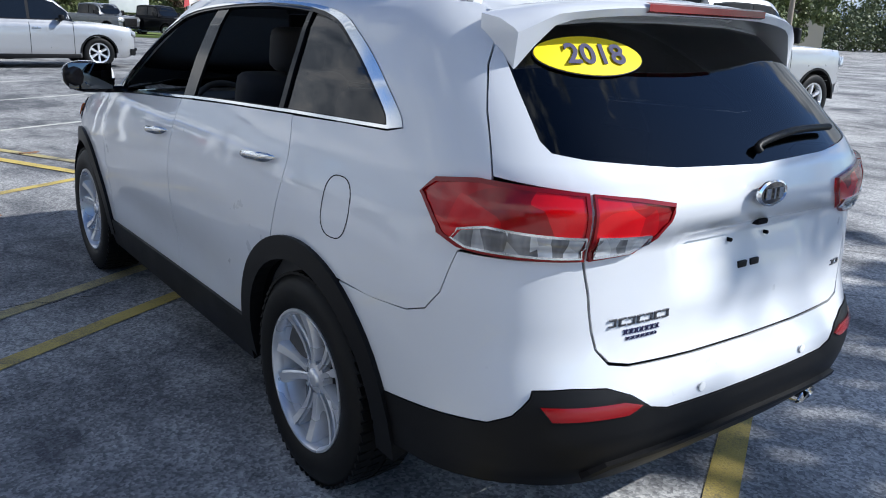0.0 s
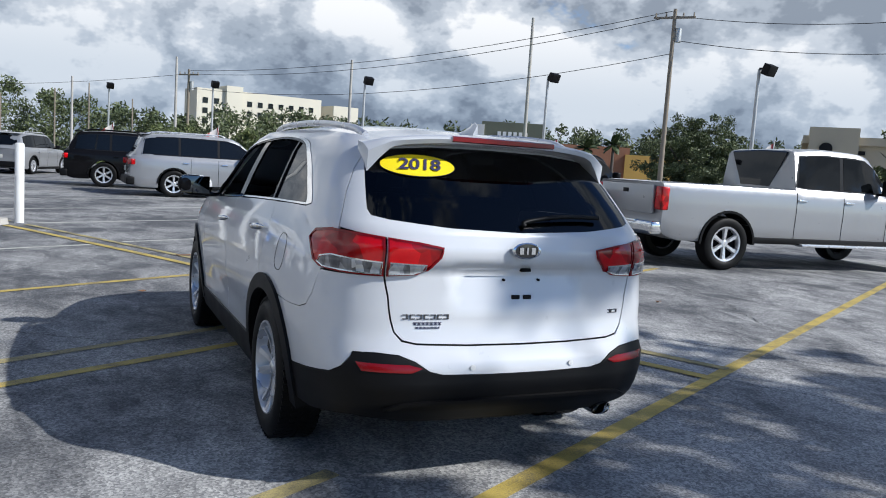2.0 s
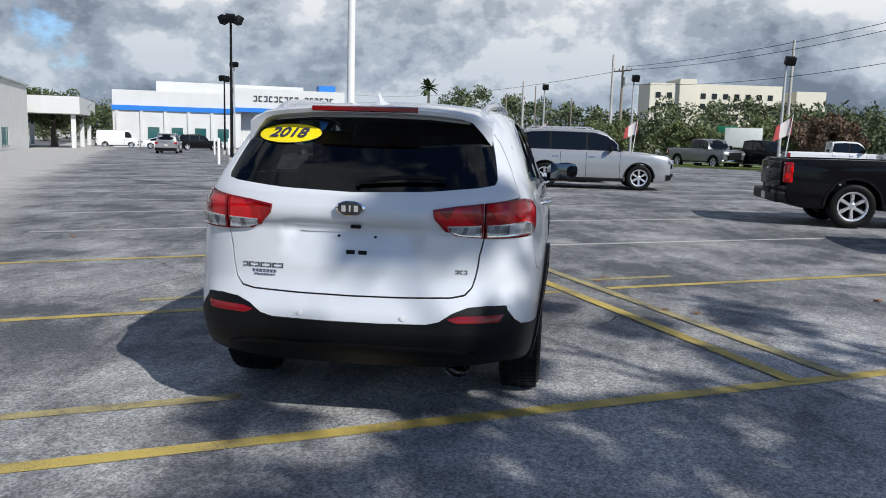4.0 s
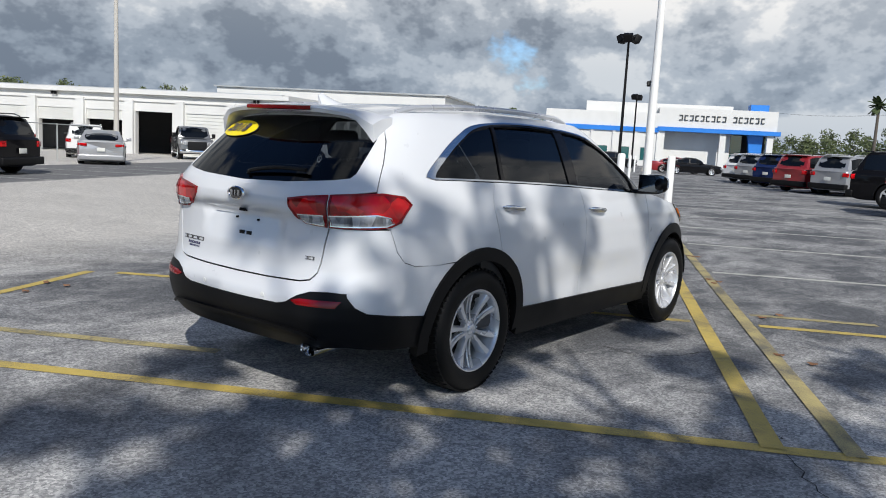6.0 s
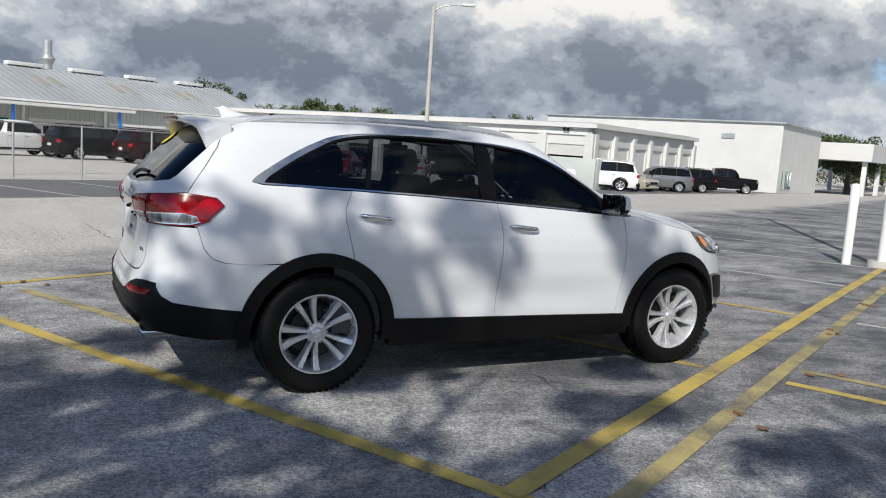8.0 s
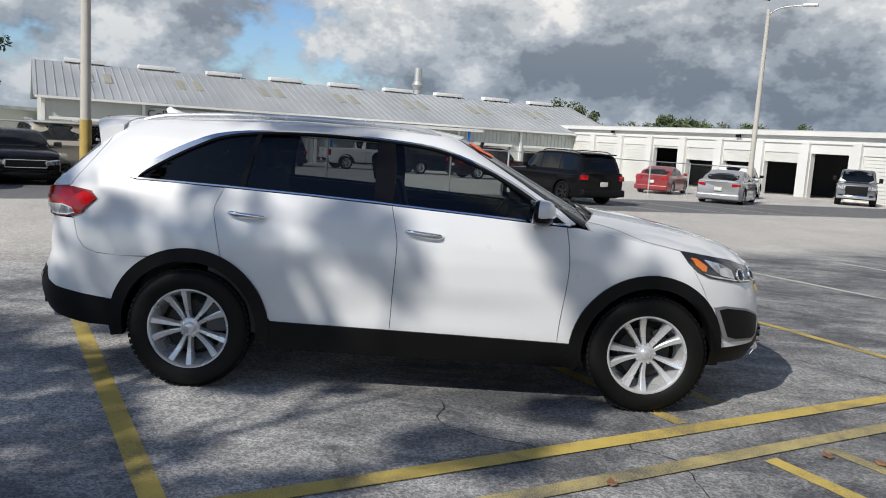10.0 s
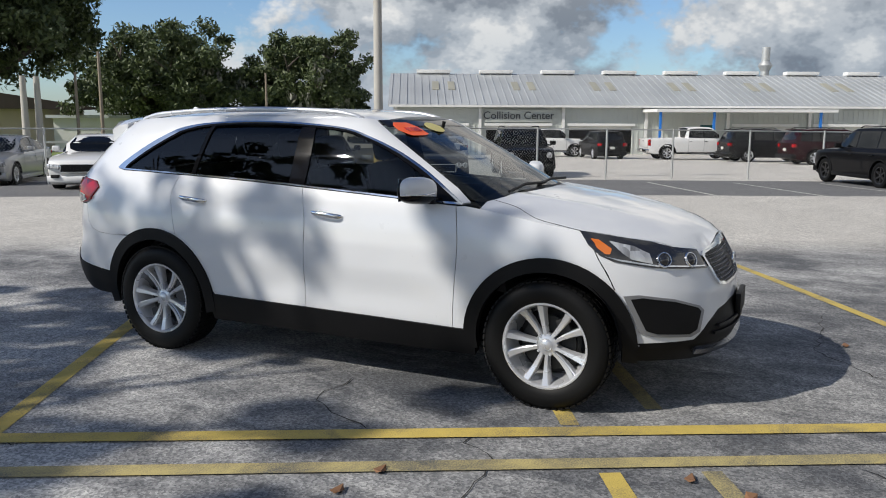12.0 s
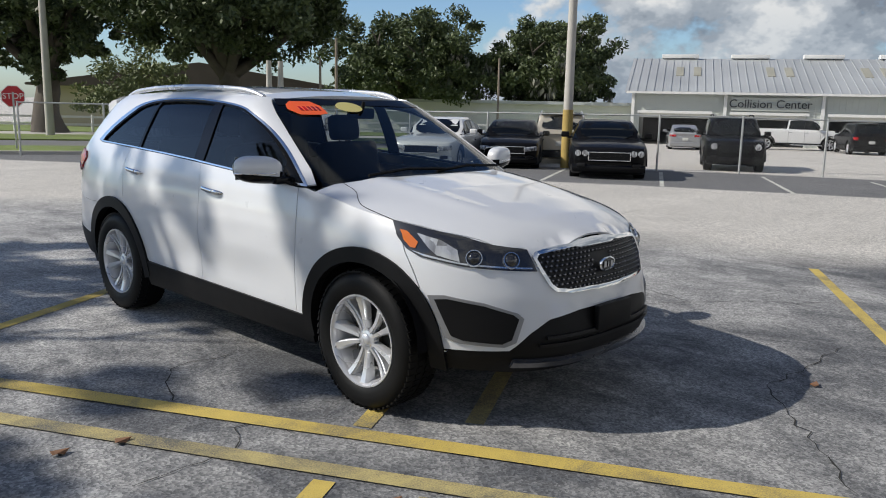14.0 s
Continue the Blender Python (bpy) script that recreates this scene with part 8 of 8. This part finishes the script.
def verge():
    """Kerbs, grass strips, the side road and a white rail fence to the south."""
    def strip(name, pts, z, mat, label, cat, kerb=0.0):
        bm = bmesh.new()
        n = 12
        rows = []
        (a, b), (c, d) = pts
        for k in range(n + 1):
            u = k / n
            p, q = Vector(a).lerp(Vector(b), u), Vector(c).lerp(Vector(d), u)
            rows.append([bm.verts.new((v.x, v.y, ground_z(v.x, v.y) + z)) for v in [p.lerp(q, j / 6) for j in range(7)]])
            if kerb:
                rows[-1].insert(0, bm.verts.new((p.x, p.y, ground_z(p.x, p.y) - 0.05)))
                rows[-1].append(bm.verts.new((q.x, q.y, ground_z(q.x, q.y) - 0.05)))
        for p, q in zip(rows, rows[1:]):
            for j in range(len(p) - 1):
                bm.faces.new((p[j], p[j + 1], q[j + 1], q[j]))
        tagged(part(name, bm, mat, smooth=30), label, cat, kind="structure")

    E = Vector((0.88, -0.47))
    base = Vector((-7.3, -22.0))
    def edge(d, a=-22, b=44):
        n = Vector((-0.40, -0.917)) * d
        p = base + n
        dirn = Vector((0.917, -0.40))
        return tuple(p + dirn * a), tuple(p + dirn * b)
    strip("kerb", (edge(0), edge(0.35)), 0.11, M_CONCRETE, "low pale concrete kerb along the grass", "kerb", 0.1)
    strip("grass_verge", (edge(0.35), edge(5.5)), 0.09, M_GRASS, "mown green grass verge beside the lot", "grass", 0.1)
    strip("side_road", (edge(5.5), edge(14)), 0.02, M_ROAD, "grey asphalt side road between grass strips", "road")
    strip("grass_verge", (edge(14), edge(24)), 0.09, M_GRASS, "mown green grass verge beyond the road", "grass", 0.1)
    strip("far_yard", (edge(24), edge(34)), 0.03, M_CONCRETE, "pale sandy yard beyond the verge", "ground")
    strip("grass_field", (edge(34, -60, 60), edge(80, -60, 60)), 0.06, M_GRASS, "green field behind a white rail fence", "grass", 0.1)
    root = thing("rail_fence", pose(0, 0, 0), "white two-rail paddock fence along a field", "fence")
    a, b = edge(35, -40, 30)
    a, b = Vector(a), Vector(b)
    n = 28
    for k in range(n):
        p, q = a.lerp(b, k / n), a.lerp(b, (k + 1) / n)
        z = ground_z(*p)
        part("post", box(bmesh.new(), p.x, p.y, z + 0.6, 0.14, 0.14, 1.3), M_WHITE_POST, root, smooth=0)
        for h in (0.55, 1.1):
            d = (q - p)
            m = Matrix.Translation(((p.x + q.x) / 2, (p.y + q.y) / 2, z + h)) @ Matrix.Rotation(math.atan2(d.y, d.x), 4, "Z")
            part("rail", box(bmesh.new(), 0, 0, 0, d.length, 0.05, 0.16, m=m), M_WHITE_POST, root, smooth=0)
    # a planted strip and kerb on the street side
    bed = [((14.0, 46.0), (-14, 76.0)), ((15.0, 47.0), (-13, 77.0))]
    strip("planting_strip", (((30, 36), (-16, 70)), ((36, 42), (-10, 78))), 0.12, M_GRASS, "planted grass strip along the street", "grass", 0.1)


M_ROAD = varied("grey_road_asphalt", (0.15, 0.15, 0.15), 0.9, 0, 50, 0.2, 0.5, 0.4, 0.006)
verge()


# ---- trees ----
def leaf_mat(name, a, b):
    t = Mat(name, a, 0.6)
    n = t.node("ShaderNodeNewGeometry")
    t.color(t.mix(n.outputs["Random Per Island"], a, b))
    t.set("Subsurface Weight", 0.0)
    return t.m


M_OAK = leaf_mat("oak_leaves", (0.032, 0.052, 0.018), (0.095, 0.125, 0.042))
M_WOODS = leaf_mat("far_foliage", (0.05, 0.072, 0.03), (0.12, 0.145, 0.055))
M_BUSH = leaf_mat("shrub_leaves", (0.07, 0.095, 0.03), (0.17, 0.2, 0.07))
M_AUTUMN = leaf_mat("reddish_leaves", (0.09, 0.05, 0.035), (0.16, 0.10, 0.05))
M_MOSS = leaf_mat("hanging_moss", (0.12, 0.13, 0.10), (0.2, 0.2, 0.16))


def leaves(name, clumps, per, size, material, parent, rng, flat=1.0, droop=0.0):
    """Many small bent leaves round the given clump centres (x, y, z, radius)."""
    c = np.array(clumps)
    idx = np.repeat(np.arange(len(c)), per)
    d = rng.normal(size=(len(idx), 3))
    d /= np.linalg.norm(d, axis=1, keepdims=True)
    r = rng.random(len(idx)) ** 0.45
    pos = c[idx, :3] + d * (r * c[idx, 3])[:, None] * np.array([1, 1, flat])
    a = rng.normal(size=(len(idx), 3))
    a[:, 2] -= droop
    a /= np.linalg.norm(a, axis=1, keepdims=True)
    b = np.cross(a, rng.normal(size=(len(idx), 3)))
    b /= np.linalg.norm(b, axis=1, keepdims=True)
    s = size * (0.6 + 0.8 * rng.random(len(idx)))[:, None]
    a, b = a * s, b * s * 0.42
    v = np.stack([pos - a, pos + b, pos + a, pos - b], 1).reshape(-1, 3)
    f = np.arange(len(v)).reshape(-1, 4)
    me = bpy.data.meshes.new(name)
    me.from_pydata(v.tolist(), [], f.tolist())
    me.materials.append(material)
    ob = new(name, me)
    ob.parent = parent
    return ob


def tree(at, trunk_r, fork, height, spread, label, seed, clumps=90, per=70, leaf=0.2, mat=None, moss=0, name="oak_tree", lift=0.0, low=0.35, limbs=9, puff=1.3):
    rng = np.random.default_rng(seed)
    root = thing(name, on_ground(*at, 0, lift), label, "tree", "trees round the lot")
    bm = bmesh.new()
    rows = []
    for k in range(8):
        u = k / 7
        r = trunk_r * (1.35 - 0.35 * min(1, u * 4)) * (1 - 0.3 * u)
        rows.append([bm.verts.new((r * math.cos(a) * (1 + 0.1 * math.sin(3 * a + k)) + 0.12 * trunk_r * math.sin(k), r * math.sin(a), fork * u)) for a in [2 * math.pi * j / 14 for j in range(14)]])
    for p, q in zip(rows, rows[1:]):
        for j in range(14):
            bm.faces.new((p[j], p[(j + 1) % 14], q[(j + 1) % 14], q[j]))
    part("trunk", bm, M_BARK, root, smooth=60)
    cl = []
    for k in range(limbs):
        a = 2 * math.pi * (k + 0.5 * rng.random()) / limbs
        reach = spread * (0.55 + 0.35 * rng.random())
        rise = (height - fork) * (0.25 + 0.55 * rng.random())
        p0 = Vector((0, 0, fork * (0.75 + 0.25 * rng.random())))
        p2 = Vector((reach * math.cos(a), reach * math.sin(a), fork + rise))
        p1 = p0.lerp(p2, 0.45) + Vector((0, 0, -0.06 * reach + 0.3 * rng.random()))
        lb = bmesh.new()
        pts = [p0.lerp(p1, u).lerp(p1.lerp(p2, u), u) for u in np.linspace(0, 1, 7)]
        for i in range(6):
            ra, rb = trunk_r * 0.5 * (1 - i / 6.5), trunk_r * 0.5 * (1 - (i + 1) / 6.5)
            cyl(lb, pts[i], pts[i + 1], ra, rb, 8, False)
        for i in (3, 4, 5):
            q = pts[i] + Vector((rng.normal() * reach * 0.25, rng.normal() * reach * 0.25, 0.3 + 0.2 * reach * rng.random()))
            cyl(lb, pts[i], q, trunk_r * 0.14, trunk_r * 0.05, 6, False)
        part("limb", lb, M_BARK, root, smooth=60)
    zc, zlo = fork + (height - fork) * (0.3 + 0.2 * low), fork - 0.12 * (height - fork) * (1 - low)
    for k in range(clumps):
        d = Vector(rng.normal(size=3)).normalized()
        lump = 1 + 0.42 * noise.noise(d * 1.9 + Vector((seed, 0, 0)))
        rr = (0.25 + 0.75 * rng.random() ** 0.6) * lump * 0.88
        z = zc + d.z * rr * ((height - zc) if d.z > 0 else (zc - zlo))
        cl.append((d.x * rr * spread, d.y * rr * spread, z, spread * (0.07 + 0.09 * rng.random()) * puff))
    tagged(leaves("crown", cl, per, leaf, mat or M_OAK, root, rng, 0.75), "dense dark green leaves")
    if moss:
        ms = [(c[0], c[1], c[2] - c[3] * 0.9, c[3] * 0.8) for c in cl if c[2] < fork + (height - fork) * 0.6][:moss]
        tagged(leaves("moss", ms, 40, leaf * 1.5, M_MOSS, root, rng, 1.6, 3.0), kind="stuff")
    return root


OAK = "large spreading oak with a dark green crown"
# the tree whose crown shades the rear of the suv
tree((10.4, -9.5), 0.3, 3.9, 11.2, 4.3, "broad oak whose crown shades the parked suv", 5, 165, 70, 0.13, low=0.6, puff=0.64)
tree((-22.8, -38.3), 0.8, 4.6, 15.0, 8.6, OAK, 11, 420, 170, 0.17, low=0.3, limbs=11, puff=0.9)
tree((-17.5, -52.0), 0.9, 4.6, 16.0, 6.4, OAK, 12, 300, 150, 0.2, low=0.2, puff=0.95)
tree((-55.8, -56.7), 0.8, 3.4, 13.2, 9.6, OAK, 13, 380, 160, 0.22, moss=24, low=0.1, puff=0.95)
tree((-65.0, -45.8), 0.8, 3.4, 12.8, 8.4, OAK, 14, 330, 160, 0.22, moss=26, low=0.1, puff=0.95)
tree((-16.2, -36.3), 0.14, 1.0, 5.0, 3.6, "small light green shrub tree on the verge", 17, 130, 130, 0.1, M_BUSH, name="small_tree", low=0.1, limbs=7)
tree((42.0, 43.0), 0.16, 0.9, 7.3, 5.4, "bushy dark green street tree", 18, 300, 170, 0.1, M_WOODS, low=0.0, puff=0.8)
tree((45.0, 26.0), 0.3, 1.4, 6.2, 4.2, "bushy green street tree", 19, 130, 130, 0.15, M_BUSH, low=0.0, puff=0.9)
for k, (x, y, h, s) in enumerate(((18, 62, 4.2, 3.4), (22, 60, 4.4, 3.4), (12.5, 67, 3.9, 3.4), (6, 73, 3.8, 3.2))):
    tree((x, y), 0.16, 0.9, h, s, "leafy street tree along the road" if k != 1 else "reddish-leaved street tree along the road", 30 + k, 90, 110, 0.14, M_AUTUMN if k == 1 else M_BUSH, name="street_tree", low=0.1, limbs=6)
for k, (x, y, h, s) in enumerate(((-96, -43, 9.6, 4.5), (-90, -4, 8.4, 3.6), (-72, 52, 6.4, 4.0), (-64, 92, 8.2, 6.5), (-92, 30, 7.6, 6.0), (-100, 18, 8.6, 6.0))):
    tree((x, y), 0.4, 3.0, h, s, "dark tree showing above a roof", 50 + k, 90, 110, 0.22, name="roadside_tree", low=0.1, limbs=6)


def palm(at, h, label):
    root = thing("palm_tree", on_ground(*at), label, "palm")
    part("trunk", cyl(bmesh.new(), (0, 0, 0), (0, 0, h), 0.22, 0.15, 10), M_BARK, root, smooth=60)
    rng = np.random.default_rng(3)
    for k in range(22):
        a, e = rng.random() * 6.28, rng.uniform(-0.7, 1.2)
        bm = bmesh.new()
        n = 8
        p = Vector((0, 0, h))
        d = Vector((math.cos(a) * math.cos(e), math.sin(a) * math.cos(e), math.sin(e)))
        side = Vector((-math.sin(a), math.cos(a), 0))
        rows = []
        for i in range(n):
            w = 0.34 * math.sin(math.pi * (0.12 + 0.86 * i / n))
            rows.append([bm.verts.new(p + side * w + Vector((0, 0, -w * 0.4))), bm.verts.new(p), bm.verts.new(p - side * w + Vector((0, 0, -w * 0.4)))])
            p = p + d * 0.22
            d = (d + Vector((0, 0, -0.13))).normalized()
        for q, r in zip(rows, rows[1:]):
            bm.faces.new((q[0], q[1], r[1], r[0]))
            bm.faces.new((q[1], q[2], r[2], r[1]))
        part("frond", bm, M_OAK, root, smooth=0)


palm((-15.9, 103.0), 8.6, "tall cabbage palm among the far trees")
palm((52.5, 68.5), 5.0, "palm beside the red restaurant")
palm((50.0, 70.0), 4.4, "short palm beside the red restaurant")


def woods():
    """The far belt of trees all round, one leafy mass with an uneven top."""
    rng = np.random.default_rng(8)

    cl = []
    for yaw, d, h in [(a, (118 if a < 8 else 175) + 14 * math.sin(a * 0.35) + 10 * rng.random(), 0) for a in np.arange(-85, 108, 0.75)]:
        x, y = -math.sin(radians(yaw)) * d, math.cos(radians(yaw)) * d
        if yaw < 16:
            top = 7.6 + 2.4 * noise.noise(Vector((yaw * 0.11, 0, 0))) * 2 + 1.2 * noise.noise(Vector((yaw * 0.6, 3, 0)))
        elif yaw < 36:
            top = 6.4
        else:
            top = 8.6 + 2.0 * noise.noise(Vector((yaw * 0.2, 0, 0))) * 2
        for k in range(8):
            cl.append((x + rng.normal() * 3, y + rng.normal() * 3, max(0.5, top * (k + 0.4) / 8) - 0.5, 1.9 if k < 6 else 1.2 + 0.6 * rng.random()))
    root = leaves("far_woods", cl, 130, 0.3, M_WOODS, None, rng)
    tagged(root, "belt of mixed green trees far behind the lot", "woods", kind="stuff")


woods()


def flag(at, h, lean):
    """A small faded banner on a leaning staff."""
    root = thing("banner_flag", on_ground(*at), "small faded red and white flag on a leaning staff", "flag", "flags along the street")
    part("staff", cyl(bmesh.new(), (0, 0, 0), (lean, 0, h), 0.03, 0.02, 8), M_WHITE_POST, root, smooth=60)
    bm = bmesh.new()
    rows = []
    for k in range(7):
        u = k / 6
        a = Vector((lean * (1 - 0.5 * u * 0.4) - 0.75 * u, 0.08 * math.sin(5 * u), h - 0.1 - 0.55 * u))
        rows.append([bm.verts.new(a), bm.verts.new(a + Vector((-0.1 * u, 0.03, -0.9 + 0.15 * u)))])
    for p, q in zip(rows, rows[1:]):
        bm.faces.new((p[0], p[1], q[1], q[0]))
    part("cloth", bm, M_FLAG, root, "rippled red and white cloth", smooth=60)


def stripes():
    t = Mat("red_and_white_cloth", (0.6, 0.55, 0.52), 0.8)
    w = t.node("ShaderNodeTexWave", Scale=1.6, Distortion=0.6)
    t.link(t.obj((0.2, 0.2, 1)), w.inputs["Vector"])
    t.color(t.mix(t.ramp(w.outputs[1], [(0.45, 0.0), (0.55, 1.0)]), (0.62, 0.58, 0.55), (0.42, 0.06, 0.06)))
    return t.m


M_FLAG = stripes()
for at in ((0.2, 61.0), (6.4, 50.4), (12.9, 37.6), (19.1, 28.0), (22.0, 17.3)):
    flag(at, 3.2, 0.35)


def street_boards():
    b = thing("notice_board", on_ground(15.5, 58.0, -15), "large blank white board on two posts", "sign")
    part("board", box(bmesh.new(), 0, 0, 2.2, 2.7, 0.12, 1.5, 0.02), M_WHITE_POST, b)
    for x in (-1.1, 1.1):
        part("post", box(bmesh.new(), x, 0.02, 0.7, 0.1, 0.08, 1.5), M_STEEL, b, smooth=0)
    g = thing("street_sign", on_ground(15.1, 62.0, -20), "small green street sign on a post", "sign")
    part("plate", box(bmesh.new(), 0, 0, 2.9, 1.5, 0.04, 0.5, 0.01), varied("green_sign", (0.02, 0.2, 0.1), 0.5, 0, 20, 0.1, 2, 0), g)
    part("post", cyl(bmesh.new(), (0, 0.05, 0), (0, 0.05, 3.1), 0.04, n=8), M_STEEL, g)
    c = thing("equipment_cabinet", pose(-35.6, 27.0, ground_z(-35.6, 27.0), 0, 0, LOT), "pale grey block enclosure outside the garage", "enclosure")
    part("wall", box(bmesh.new(), 0, 0, 0.95, 3.2, 0.25, 1.9, 0.02), M_METAL_WALL, c)
    part("wall", box(bmesh.new(), 1.5, 1.0, 0.95, 0.25, 1.75, 1.9, 0.02), M_METAL_WALL, c)
    part("gate_post", cyl(bmesh.new(), (-1.9, 0, 0), (-1.9, 0, 1.7), 0.06, n=10), M_WHITE_POST, c)


street_boards()
